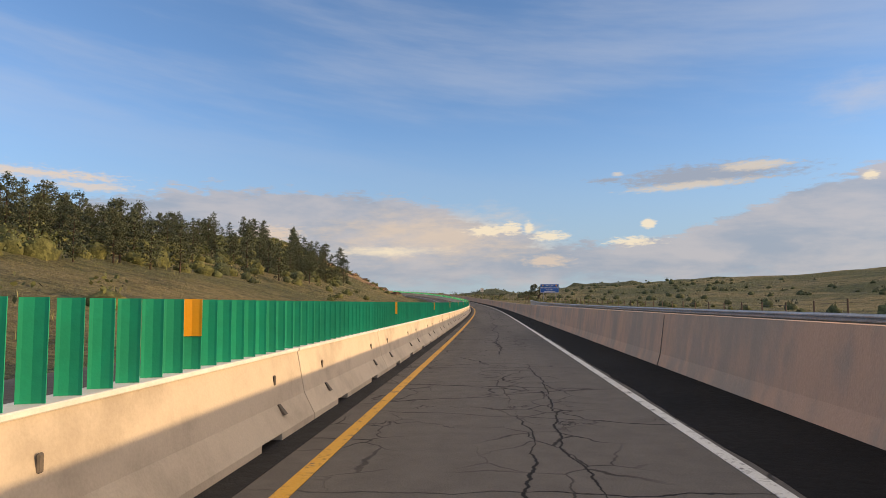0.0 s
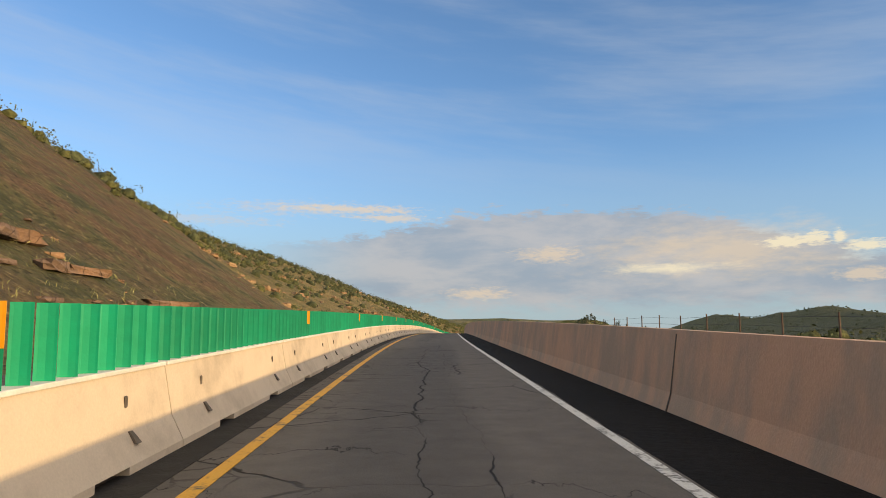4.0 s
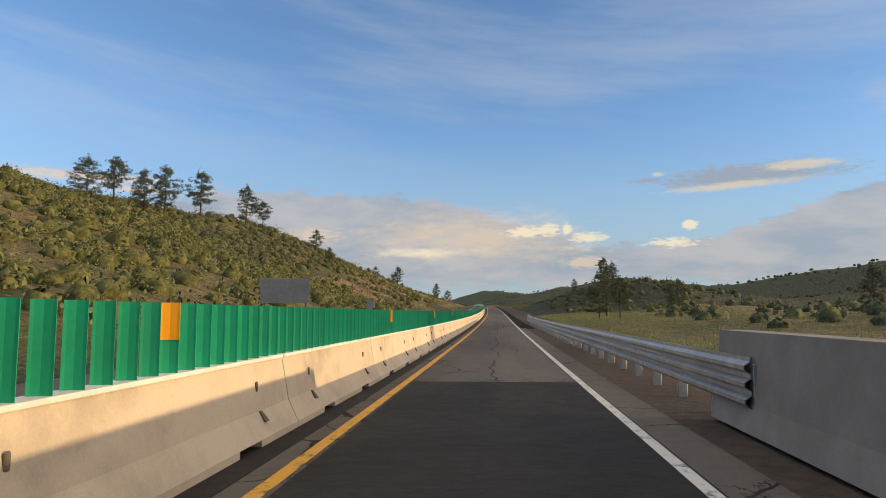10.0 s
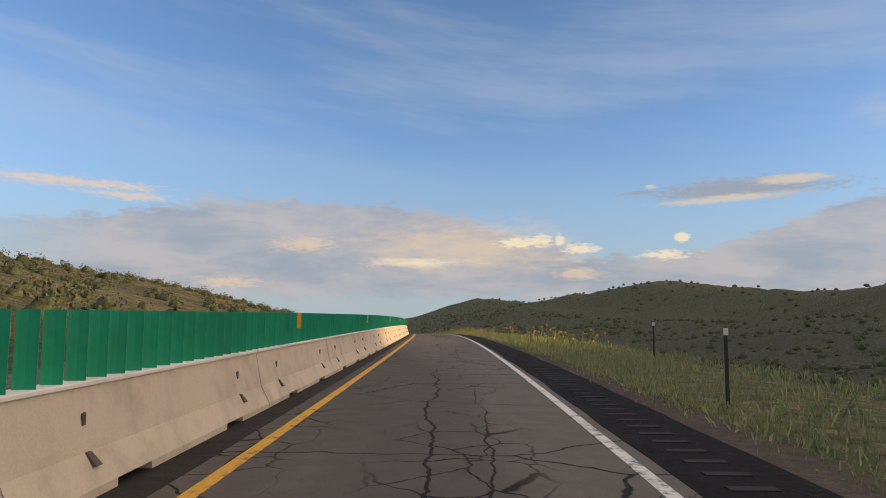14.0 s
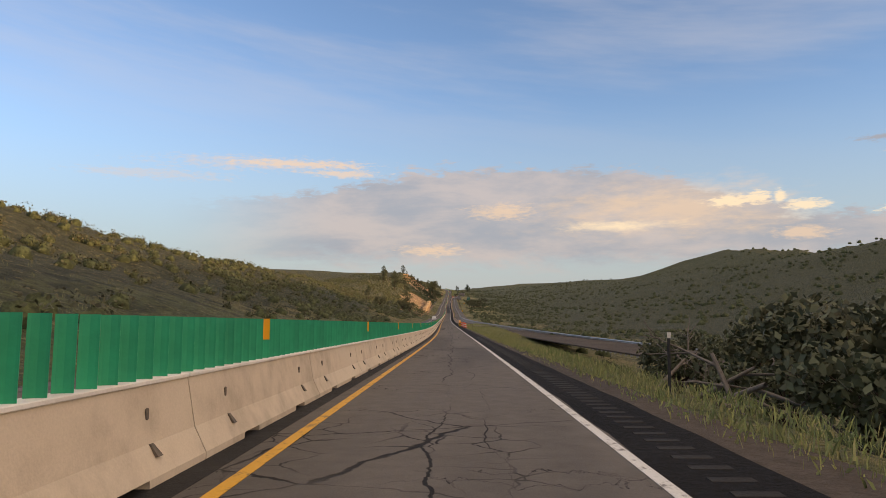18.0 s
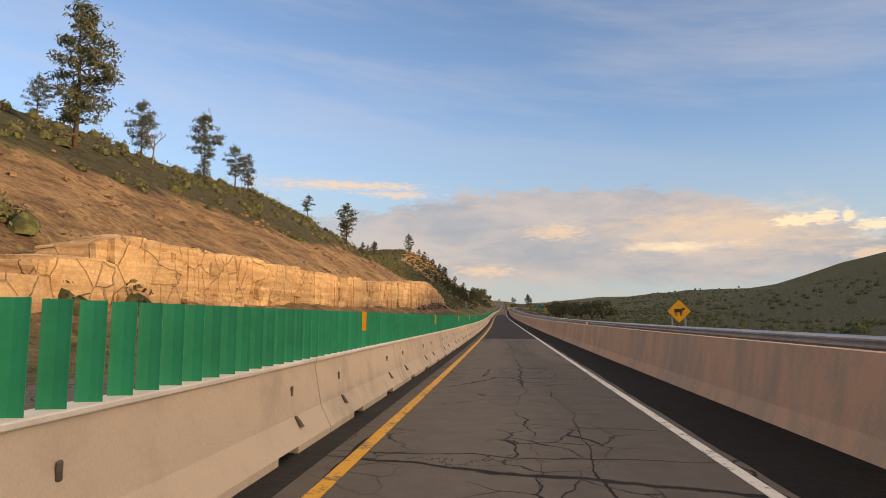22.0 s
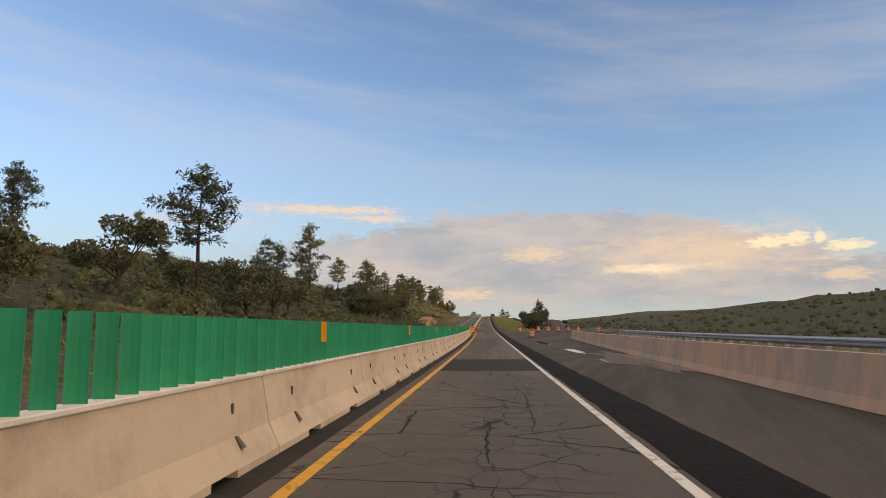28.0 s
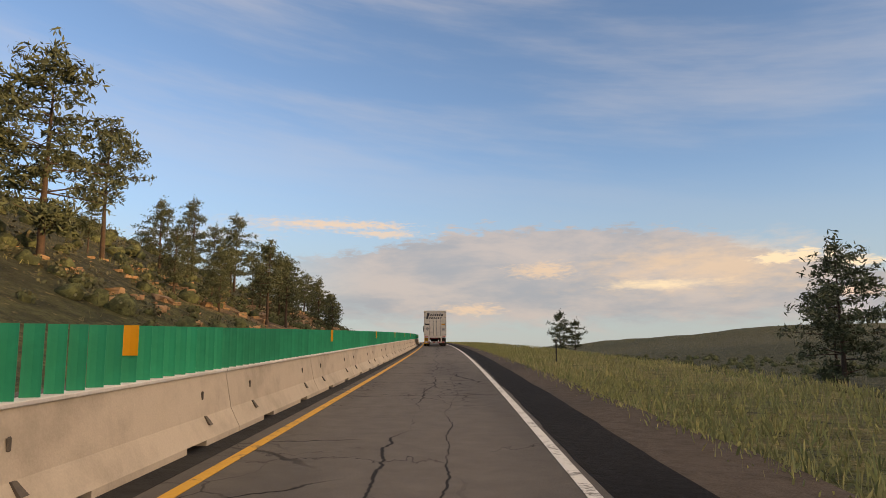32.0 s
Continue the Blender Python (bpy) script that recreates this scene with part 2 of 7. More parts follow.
# ---- materials ----
def material(name, base, other=None, grain=6.0, stain=0.4, rough=0.85, metal=0.0, bump=0.3, fine=40.0, fleck=0.15, stretch=(1, 1, 1), island=0.0, spread=0.0, cover=(0.36, 0.64), gloss=0.5):
    """A worn surface: two tones mixed by large stains, a fine grain over them, and relief. Sizes per metre."""
    m = bpy.data.materials.new(name)
    m.use_nodes = True
    t = m.node_tree
    t.nodes.clear()
    co = t.nodes.new("ShaderNodeTexCoord").outputs["Object"]
    mp = wire(t, "ShaderNodeMapping", Vector=co, Scale=stretch).outputs[0]
    large, small = noise_node(t, mp, stain, 5.0, 0.6), noise_node(t, mp, fine, 3.0, 0.6)
    mid = noise_node(t, mp, grain, 4.0, 0.6)
    other = other or tuple(c * 0.7 for c in base)
    k = ramp(t, math_node(t, "MULTIPLY_ADD", mid, 0.4, math_node(t, "MULTIPLY", large, 0.6)), *cover)
    col = mixed(t, k, base, other)
    f = math_node(t, "MULTIPLY_ADD", math_node(t, "SUBTRACT", small, 0.5), fleck * 2, 1.0)
    if spread:
        f = math_node(t, "MULTIPLY", f, math_node(t, "MULTIPLY_ADD", t.nodes.new("ShaderNodeObjectInfo").outputs["Random"], spread, 1.0 - spread / 2))
    if island:
        f = math_node(t, "MULTIPLY", f, math_node(t, "MULTIPLY_ADD", t.nodes.new("ShaderNodeNewGeometry").outputs["Random Per Island"], island, 1.0 - island / 2))
    sc = t.nodes.new("ShaderNodeVectorMath")
    sc.operation = "SCALE"
    t.links.new(col, sc.inputs[0])
    t.links.new(f, sc.inputs["Scale"])
    b = wire(t, "ShaderNodeBsdfPrincipled", Metallic=metal)
    b.inputs["Specular IOR Level"].default_value = gloss
    t.links.new(sc.outputs[0], b.inputs["Base Color"])
    t.links.new(ramp(t, mid, 0.3, 0.7, max(0.03, rough - 0.08), min(1.0, rough + 0.08)), b.inputs["Roughness"])
    if bump:
        bp = wire(t, "ShaderNodeBump", Strength=bump, Distance=0.02, Height=math_node(t, "MULTIPLY_ADD", small, 0.35, mid))
        t.links.new(bp.outputs[0], b.inputs["Normal"])
    t.links.new(b.outputs[0], t.nodes.new("ShaderNodeOutputMaterial").inputs[0])
    return m


CONCRETE = material("pale_concrete", (0.57, 0.495, 0.39), (0.40, 0.345, 0.27), 2.6, 0.6, 0.9, 0, 0.15, 45, 0.13, spread=0.16, cover=(0.44, 0.70))
ROSE = material("rose_concrete", (0.53, 0.335, 0.23), (0.36, 0.285, 0.225), 2.2, 0.42, 0.92, 0, 0.25, 50, 0.16, (1, 1, 0.40), cover=(0.40, 0.60))
CAP = material("white_rail", (0.76, 0.75, 0.71), (0.64, 0.62, 0.58), 5, 1, 0.7, 0, 0.1)
GREEN = material("green_plastic", (0.011, 0.375, 0.180), (0.010, 0.30, 0.145), 4, 0.6, 0.62, 0, 0.06, 30, 0.05, spread=0.2, island=0.12)
ORANGE = material("amber_plastic", (0.92, 0.41, 0.008), (0.88, 0.38, 0.008), 4, 0.6, 0.45, 0, 0.05, 30, 0.05)
SAFETY = material("orange_plastic", (0.78, 0.10, 0.02), (0.62, 0.08, 0.02), 4, 1.5, 0.45, 0, 0.08, 30, 0.06, spread=0.15)
REFLECT = material("white_sheeting", (0.72, 0.70, 0.66), (0.6, 0.57, 0.53), 4, 1.5, 0.4, 0, 0.05)
RUBBER = material("black_rubber", (0.02, 0.02, 0.02), (0.035, 0.033, 0.03), 4, 1.5, 0.8, 0, 0.2)
# dark tone stands for the shade inside holes, pockets and open joints
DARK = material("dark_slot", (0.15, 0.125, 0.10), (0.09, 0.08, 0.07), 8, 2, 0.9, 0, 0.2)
STEEL = material("galvanised_steel", (0.42, 0.43, 0.44), (0.32, 0.33, 0.34), 6, 0.8, 0.45, 0.7, 0.08)
BLACKTOP = material("fresh_asphalt", (0.006, 0.0055, 0.006), (0.012, 0.011, 0.011), 8, 0.3, 0.95, 0, 0.5, 70, 0.35, gloss=0.15)
GRAVEL = material("gravel_shoulder", (0.088, 0.071, 0.057), (0.055, 0.045, 0.038), 5, 0.15, 0.95, 0, 0.7, 35, 0.5, gloss=0.2)
STREAKED = material("streaked_asphalt", (0.040, 0.036, 0.033), (0.012, 0.011, 0.011), 1.2, 0.35, 0.92, 0, 0.4, 50, 0.3, (1.0, 0.10, 1), gloss=0.2)
YELLOW = material("yellow_paint", (0.64, 0.34, 0.03), (0.13, 0.10, 0.06), 22, 4.0, 0.7, 0, 0.2, 60, 0.25, cover=(0.52, 0.64))
WHITE = material("white_paint", (0.62, 0.61, 0.58), (0.15, 0.14, 0.13), 22, 4.0, 0.7, 0, 0.2, 60, 0.25, cover=(0.51, 0.63))

WORN = material("worn_grey_asphalt", (0.085, 0.076, 0.068), (0.050, 0.045, 0.041), 1.2, 0.35, 0.92, 0, 0.4, 50, 0.3, (1.0, 0.10, 1), gloss=0.2)
TAR = material("tar_patch", (0.020, 0.019, 0.019), (0.034, 0.032, 0.030), 5, 0.8, 0.85, 0, 0.4, 50, 0.3, gloss=0.2)


def asphalt():
    """Old grey asphalt with long wandering cracks, cross cracks, tar and darker patches."""
    m = bpy.data.materials.new("cracked_asphalt")
    m.use_nodes = True
    t = m.node_tree
    t.nodes.clear()
    uv = t.nodes.new("ShaderNodeTexCoord").outputs["UV"]             # metres: across, along
    warp = t.nodes.new("ShaderNodeTexNoise")
    t.links.new(uv, warp.inputs["Vector"])
    warp.inputs["Scale"].default_value, warp.inputs["Detail"].default_value = 1.6, 5.0
    sh = t.nodes.new("ShaderNodeVectorMath")
    sh.operation = "MULTIPLY_ADD"
    t.links.new(warp.outputs["Color"], sh.inputs[0])
    sh.inputs[1].default_value = (0.45, 0.45, 0.0)
    t.links.new(uv, sh.inputs[2])
    grow = noise_node(t, uv, 0.12, 3.0, 0.6)

    def cracks(scale, width, lo, hi):
        mp = wire(t, "ShaderNodeMapping", Vector=sh.outputs[0], Scale=scale).outputs[0]
        v = t.nodes.new("ShaderNodeTexVoronoi")
        v.feature = "DISTANCE_TO_EDGE"
        t.links.new(mp, v.inputs["Vector"])
        v.inputs["Scale"].default_value = 1.0
        line = ramp(t, v.outputs["Distance"], width, width * 0.35)
        return math_node(t, "MULTIPLY", line, ramp(t, grow, lo, hi))
    parts = wire(t, "ShaderNodeSeparateXYZ", Vector=uv).outputs
    along = parts[1]

    def wander(seed, scale, detail=5.0):
        v = wire(t, "ShaderNodeCombineXYZ", X=seed, Y=math_node(t, "MULTIPLY", along, scale), Z=seed * 1.7).outputs[0]
        return math_node(t, "SUBTRACT", noise_node(t, v, 1.0, detail, 0.62), 0.5)

    def long_crack(seed, middle, sway, width, gate):
        """One crack that wanders along the lane; returns its line and how near it is."""
        off = math_node(t, "ABSOLUTE", math_node(t, "SUBTRACT", parts[0], math_node(t, "ADD", math_node(t, "MULTIPLY", wander(seed, 0.22, 8.0), sway), middle)))
        w = math_node(t, "MULTIPLY", ramp(t, wander(seed + 9.0, 0.10), gate, gate + 0.12), math_node(t, "MULTIPLY_ADD", wander(seed + 4.0, 1.5), width * 1.6, width))
        return ramp(t, math_node(t, "SUBTRACT", off, w), 0.006, -0.004), ramp(t, off, 0.75, 0.15)
    c1, n1 = long_crack(3.1, 1.75, 1.3, 0.018, -0.10)
    c2, n2 = long_crack(17.7, 2.35, 1.0, 0.012, 0.0)
    c3, n3 = long_crack(31.3, -0.02, 0.45, 0.024, -0.16)
    c4, _ = long_crack(44.9, -0.42, 0.4, 0.020, -0.10)
    near = math_node(t, "MAXIMUM", math_node(t, "MAXIMUM", n1, n2), math_node(t, "MAXIMUM", n3, ramp(t, parts[0], 0.15, -0.15)))
    web = math_node(t, "MULTIPLY", cracks((1.5, 1.2, 1), 0.022, 0.46, 0.55), near)
    wide = cracks((0.20, 0.33, 1), 0.0065, 0.42, 0.52)
    crack = math_node(t, "MAXIMUM", math_node(t, "MAXIMUM", math_node(t, "MAXIMUM", c1, c2), math_node(t, "MAXIMUM", c3, c4)), math_node(t, "MAXIMUM", wide, web))
    def cross_cracks(step, seed, width):
        """Thin cracks that run across the lane, uneven in spacing and length."""
        bend = noise_node(t, wire(t, "ShaderNodeCombineXYZ", X=math_node(t, "MULTIPLY", parts[0], 0.9), Y=math_node(t, "MULTIPLY", along, 0.35), Z=seed).outputs[0], 1.0, 7.0, 0.62)
        off = math_node(t, "PINGPONG", math_node(t, "ADD", along, math_node(t, "MULTIPLY", math_node(t, "SUBTRACT", bend, 0.5), 3.4)), step)
        gate = ramp(t, noise_node(t, wire(t, "ShaderNodeMapping", Vector=uv, Location=(seed, seed, 0), Scale=(0.55, 0.24, 1)).outputs[0], 1.0, 2.0, 0.5), 0.47, 0.53)
        return math_node(t, "MULTIPLY", ramp(t, off, width, width * 0.4), gate)
    crack = math_node(t, "MAXIMUM", crack, math_node(t, "MAXIMUM", cross_cracks(2.3, 5.0, 0.016), cross_cracks(3.9, 11.0, 0.022)))
    patch = ramp(t, noise_node(t, wire(t, "ShaderNodeMapping", Vector=uv, Scale=(0.35, 0.03, 1)).outputs[0], 1.0, 3.0, 0.5), 0.45, 0.62)
    grit = noise_node(t, uv, 60.0, 3.0, 0.7)
    col = mixed(t, patch, (0.126, 0.113, 0.102), (0.090, 0.082, 0.076))
    blot = noise_node(t, uv, 2.6, 5.0, 0.65)
    f = math_node(t, "MULTIPLY", math_node(t, "MULTIPLY_ADD", math_node(t, "SUBTRACT", grit, 0.5), 0.9, 1.0), math_node(t, "MULTIPLY_ADD", math_node(t, "SUBTRACT", blot, 0.5), 0.7, 1.0))
    sc = t.nodes.new("ShaderNodeVectorMath")
    sc.operation = "SCALE"
    t.links.new(col, sc.inputs[0])
    t.links.new(f, sc.inputs["Scale"])
    col = mixed(t, math_node(t, "MULTIPLY", crack, 0.95), sc.outputs[0], (0.006, 0.0055, 0.0055))
    b = wire(t, "ShaderNodeBsdfPrincipled", Roughness=0.85)
    b.inputs["Specular IOR Level"].default_value = 0.2
    t.links.new(col, b.inputs["Base Color"])
    hgt = math_node(t, "SUBTRACT", math_node(t, "MULTIPLY", grit, 0.3), crack)
    t.links.new(wire(t, "ShaderNodeBump", Strength=0.4, Distance=0.02, Height=hgt).outputs[0], b.inputs["Normal"])
    t.links.new(b.outputs[0], t.nodes.new("ShaderNodeOutputMaterial").inputs[0])
    return m


ASPHALT = asphalt()


def warped(t, vec, scale, amount):
    """The coordinate pushed about by noise."""
    n = t.nodes.new("ShaderNodeTexNoise")
    t.links.new(vec, n.inputs["Vector"])
    n.inputs["Scale"].default_value, n.inputs["Detail"].default_value = scale, 4.0
    v = t.nodes.new("ShaderNodeVectorMath")
    v.operation = "MULTIPLY_ADD"
    t.links.new(n.outputs["Color"], v.inputs[0])
    v.inputs[1].default_value = (amount, amount, amount)
    t.links.new(vec, v.inputs[2])
    return v.outputs[0]


def hillside():
    """Dry grass, bare red earth and green patches."""
    m = bpy.data.materials.new("hillside_grass")
    m.use_nodes = True
    t = m.node_tree
    t.nodes.clear()
    co = t.nodes.new("ShaderNodeTexCoord").outputs["Object"]
    nz = t.nodes.new("ShaderNodeNewGeometry").outputs["Normal"]
    up = wire(t, "ShaderNodeSeparateXYZ", Vector=nz).outputs[2]
    big, mid, fine = noise_node(t, co, 0.018, 5, 0.6), noise_node(t, co, 0.16, 6, 0.65), noise_node(t, co, 2.2, 5, 0.7)
    col = mixed(t, ramp(t, big, 0.42, 0.58), (0.31, 0.265, 0.115), (0.15, 0.165, 0.06))
    col = mixed(t, ramp(t, mid, 0.50, 0.66), col, (0.095, 0.11, 0.042))
    col = mixed(t, math_node(t, "MULTIPLY", ramp(t, up, 0.93, 0.80), ramp(t, mid, 0.60, 0.42)), col, (0.23, 0.145, 0.08))
    bare = t.nodes.new("ShaderNodeAttribute")
    bare.attribute_name = "stone"
    lay = noise_node(t, wire(t, "ShaderNodeMapping", Vector=co, Scale=(0.12, 0.12, 1.4)).outputs[0], 1.0, 5, 0.6)
    rock = mixed(t, ramp(t, lay, 0.40, 0.60), (0.46, 0.315, 0.18), (0.24, 0.16, 0.10))
    rock = mixed(t, ramp(t, mid, 0.46, 0.60), rock, (0.60, 0.42, 0.245))
    chip = t.nodes.new("ShaderNodeTexVoronoi")
    chip.feature = "DISTANCE_TO_EDGE"
    t.links.new(wire(t, "ShaderNodeMapping", Vector=warped(t, co, 0.5, 1.2), Scale=(0.55, 0.55, 1.5)).outputs[0], chip.inputs["Vector"])
    chip.inputs["Scale"].default_value = 1.0
    rock = mixed(t, math_node(t, "MULTIPLY", ramp(t, chip.outputs["Distance"], 0.05, 0.01), 0.45), rock, (0.10, 0.07, 0.05))
    col = mixed(t, ramp(t, math_node(t, "MULTIPLY_ADD", mid, 0.6, bare.outputs["Fac"]), 0.62, 0.86), col, rock)
    # the brush tone also holds the painted shade of the right bank
    dark = t.nodes.new("ShaderNodeAttribute")
    dark.attribute_name = "brush"
    col = mixed(t, ramp(t, math_node(t, "MULTIPLY_ADD", mid, 0.5, dark.outputs["Fac"]), 0.5, 0.95), col, (0.088, 0.098, 0.048))
    clump = noise_node(t, co, 0.55, 4, 0.6)
    clear = ramp(t, bare.outputs["Fac"], 0.55, 0.95, 1.0, 0.25)
    col = mixed(t, math_node(t, "MULTIPLY", math_node(t, "MULTIPLY", ramp(t, clump, 0.46, 0.60), ramp(t, dark.outputs["Fac"], 0.0, 0.5, 0.35, 1.0)), clear), col, (0.040, 0.052, 0.022))
    turf = t.nodes.new("ShaderNodeAttribute")
    turf.attribute_name = "turf"
    col = mixed(t, turf.outputs["Fac"], col, mixed(t, ramp(t, clump, 0.40, 0.62), (0.17, 0.185, 0.06), (0.25, 0.22, 0.09)))
    straw = t.nodes.new("ShaderNodeAttribute")
    straw.attribute_name = "straw"
    col = mixed(t, straw.outputs["Fac"], col, mixed(t, ramp(t, mid, 0.40, 0.60), (0.40, 0.315, 0.135), (0.26, 0.235, 0.085)))
    tuft = noise_node(t, co, 1.1, 5, 0.68)
    col = mixed(t, math_node(t, "MULTIPLY", ramp(t, tuft, 0.56, 0.68), 0.55), col, (0.40, 0.33, 0.15))
    col = mixed(t, math_node(t, "MULTIPLY", ramp(t, tuft, 0.44, 0.34), math_node(t, "MULTIPLY", clear, 0.6)), col, (0.055, 0.060, 0.028))
    f = math_node(t, "MULTIPLY_ADD", math_node(t, "SUBTRACT", fine, 0.5), 2.6, 1.0)
    sc = t.nodes.new("ShaderNodeVectorMath")
    sc.operation = "SCALE"
    t.links.new(col, sc.inputs[0])
    t.links.new(f, sc.inputs["Scale"])
    b = wire(t, "ShaderNodeBsdfPrincipled", Roughness=0.95)
    t.links.new(sc.outputs[0], b.inputs["Base Color"])
    t.links.new(wire(t, "ShaderNodeBump", Strength=1.0, Distance=0.9, Height=fine).outputs[0], b.inputs["Normal"])
    t.links.new(b.outputs[0], t.nodes.new("ShaderNodeOutputMaterial").inputs[0])
    return m


HILL = hillside()


# ---- building helpers ----
def mesh_of(name, verts, faces, mats, uvs=None, smooth=False, index=None):
    me = bpy.data.meshes.new(name)
    verts, faces = np.asarray(verts, np.float32).reshape(-1, 3), np.asarray(faces, np.int32)
    n = faces.shape[1]
    me.vertices.add(len(verts))
    me.vertices.foreach_set("co", verts.ravel())
    me.loops.add(faces.size)
    me.loops.foreach_set("vertex_index", faces.ravel())
    me.polygons.add(len(faces))
    me.polygons.foreach_set("loop_start", np.arange(0, faces.size, n, dtype=np.int32))
    me.polygons.foreach_set("loop_total", np.full(len(faces), n, np.int32))
    for m in (mats if isinstance(mats, (list, tuple)) else [mats]):
        me.materials.append(m)
    if index is not None:
        me.polygons.foreach_set("material_index", np.asarray(index, np.int32))
    if uvs is not None:
        lay = me.uv_layers.new(name="metres")
        lay.data.foreach_set("uv", np.asarray(uvs, np.float32)[faces.ravel()].ravel())
    me.update(calc_edges=True)
    me.validate()
    me.polygons.foreach_set("use_smooth", np.full(len(faces), smooth, bool))
    return me


def part(name, bm, mat, parent=None, label="", smooth=False):
    """Links a bmesh as one mesh object, under a thing if one is given."""
    me = bpy.data.meshes.new(name)
    bm.to_mesh(me)
    bm.free()
    for m in (mat if isinstance(mat, (list, tuple)) else [mat]):
        me.materials.append(m)
    if smooth:
        for p in me.polygons:
            p.use_smooth = True
    ob = new(name, me)
    ob.parent = parent
    return tagged(ob, label)


def box(bm, x0, x1, y0, y1, z0, z1, bevel=0.0, mat=0):
    r = bmesh.ops.create_cube(bm, size=1.0)
    vs = r["verts"]
    for v in vs:
        v.co = Vector(((x0 + x1) / 2 + v.co.x * (x1 - x0), (y0 + y1) / 2 + v.co.y * (y1 - y0), (z0 + z1) / 2 + v.co.z * (z1 - z0)))
    fs = {f for v in vs for f in v.link_faces}
    for f in fs:
        f.material_index = mat
    if bevel:
        es = {e for v in vs for e in v.link_edges}
        bmesh.ops.bevel(bm, geom=list(es), offset=bevel, segments=1, affect="EDGES", profile=0.5)
    return vs


def tube(bm, p, q, r0, r1=None, sides=10, caps=True):
    p, q = Vector(p), Vector(q)
    d = q - p
    m = Matrix.Translation((p + q) / 2) @ d.to_track_quat("Z", "Y").to_matrix().to_4x4()
    return bmesh.ops.create_cone(bm, cap_ends=caps, segments=sides, radius1=r0, radius2=r0 if r1 is None else r1, depth=d.length, matrix=m)["verts"]


def lathe(bm, rings, sides=20):
    """A turned shape from (radius, height) pairs."""
    loops = [[bm.verts.new((r * math.cos(i * math.tau / sides), r * math.sin(i * math.tau / sides), z)) for i in range(sides)] for r, z in rings]
    fs = []
    for a, b in zip(loops, loops[1:]):
        for i in range(sides):
            j = (i + 1) % sides
            fs.append(bm.faces.new((a[i], a[j], b[j], b[i])))
    for lp in (loops[0][::-1], loops[-1]):
        if len({tuple(round(c, 5) for c in v.co) for v in lp}) > 2:
            bm.faces.new(lp)
    return fs


def profile_run(name, prof, s0, s1, step, mat, kind="structure", label="", category="", shift=None, closed=True, uv=False, smooth=False, tall=None):
    """A cross-section (lat, z) carried along the road from s0 to s1."""
    ss = np.arange(s0, s1 + step * 0.5, step)
    ss[-1] = s1
    prof = np.array(prof, float)
    n, k = len(ss), len(prof)
    off = np.zeros(n) if shift is None else shift(ss)
    lift = np.ones(n) if tall is None else tall(ss)
    v = at(ss[:, None], prof[None, :, 0] + off[:, None], prof[None, :, 1] * lift[:, None])
    a, b = np.meshgrid(np.arange(n - 1), np.arange(k if closed else k - 1), indexing="ij")
    c = (b + 1) % k
    f = np.stack([a * k + b, a * k + c, (a + 1) * k + c, (a + 1) * k + b], -1).reshape(-1, 4)
    base = v[0, 0].copy()
    uvs = np.stack([np.broadcast_to(prof[None, :, 0], (n, k)), np.broadcast_to(ss[:, None], (n, k))], -1).reshape(-1, 2) if uv else None
    ob = new(name, mesh_of(name, v.reshape(-1, 3) - base, f, mat, uvs, smooth))
    if closed:
        bm = bmesh.new()
        bm.from_mesh(ob.data)
        bm.verts.ensure_lookup_table()
        bm.faces.new([bm.verts[i] for i in range(k)])
        bm.faces.new([bm.verts[(n - 1) * k + i] for i in range(k)][::-1])
        bmesh.ops.recalc_face_normals(bm, faces=bm.faces[:])
        bm.to_mesh(ob.data)
        bm.free()
    ob.location = base
    return tagged(ob, label, category, "", kind)


# ---- ground: one sheet round the road, out to the horizon ----
def value_noise(x, y, seed=0):
    """Smooth noise between -1 and 1 on arrays."""
    xi, yi = np.floor(x).astype(np.int64), np.floor(y).astype(np.int64)
    u, v = x - xi, y - yi
    u, v = u * u * (3 - 2 * u), v * v * (3 - 2 * v)

    def h(a, b):
        n = (a * 374761393 + b * 668265263 + seed * 1442695041) & 0x7FFFFFFF
        n = ((n ^ (n >> 13)) * 1274126177) & 0x7FFFFFFF
        return ((n ^ (n >> 16)) & 0xFFFF) / 32767.5 - 1
    return (h(xi, yi) * (1 - u) + h(xi + 1, yi) * u) * (1 - v) + (h(xi, yi + 1) * (1 - u) + h(xi + 1, yi + 1) * u) * v


# rise of the hill on the left over its distance, by station
LEFT_S = [-400, 0, 78, 144, 219, 299, 378, 433, 498, 575, 684, 739, 792, 844, 909, 1020, 1129, 1241, 1317, 1391, 1499, 1567, 1682, 1762, 1933, 2070, 2165, 2285, 2381, 2468, 2551, 2646, 2740, 2810, 2869, 2963, 3058, 3152, 3256, 3346, 3437, 3554, 3623, 3681, 3749, 3818, 3886, 4600]
LEFT_RISE = [0.13, 0.15, 0.165, 0.215, 0.284, 0.384, 0.4, 0.449, 0.522, 0.418, 0.414, 0.352, 0.303, 0.105, 0.193, 0.22, 0.27, 0.333, 0.346, 0.246, 0.195, 0.161, 0.202, 0.244, 0.231, 0.287, 0.289, 0.3, 0.285, 0.361, 0.457, 0.491, 0.429, 0.459, 0.589, 0.623, 0.459, 0.257, 0.2, 0.23, 0.18, 0.2, 0.2, 0.3, 0.315, 0.261, 0.17, 0.12]
RIGHT_S = [-400, 600, 900, 1250, 1340, 1390, 1485, 1530, 1600, 1680, 2200, 2700, 3000, 3400, 3740, 3900, 4600]
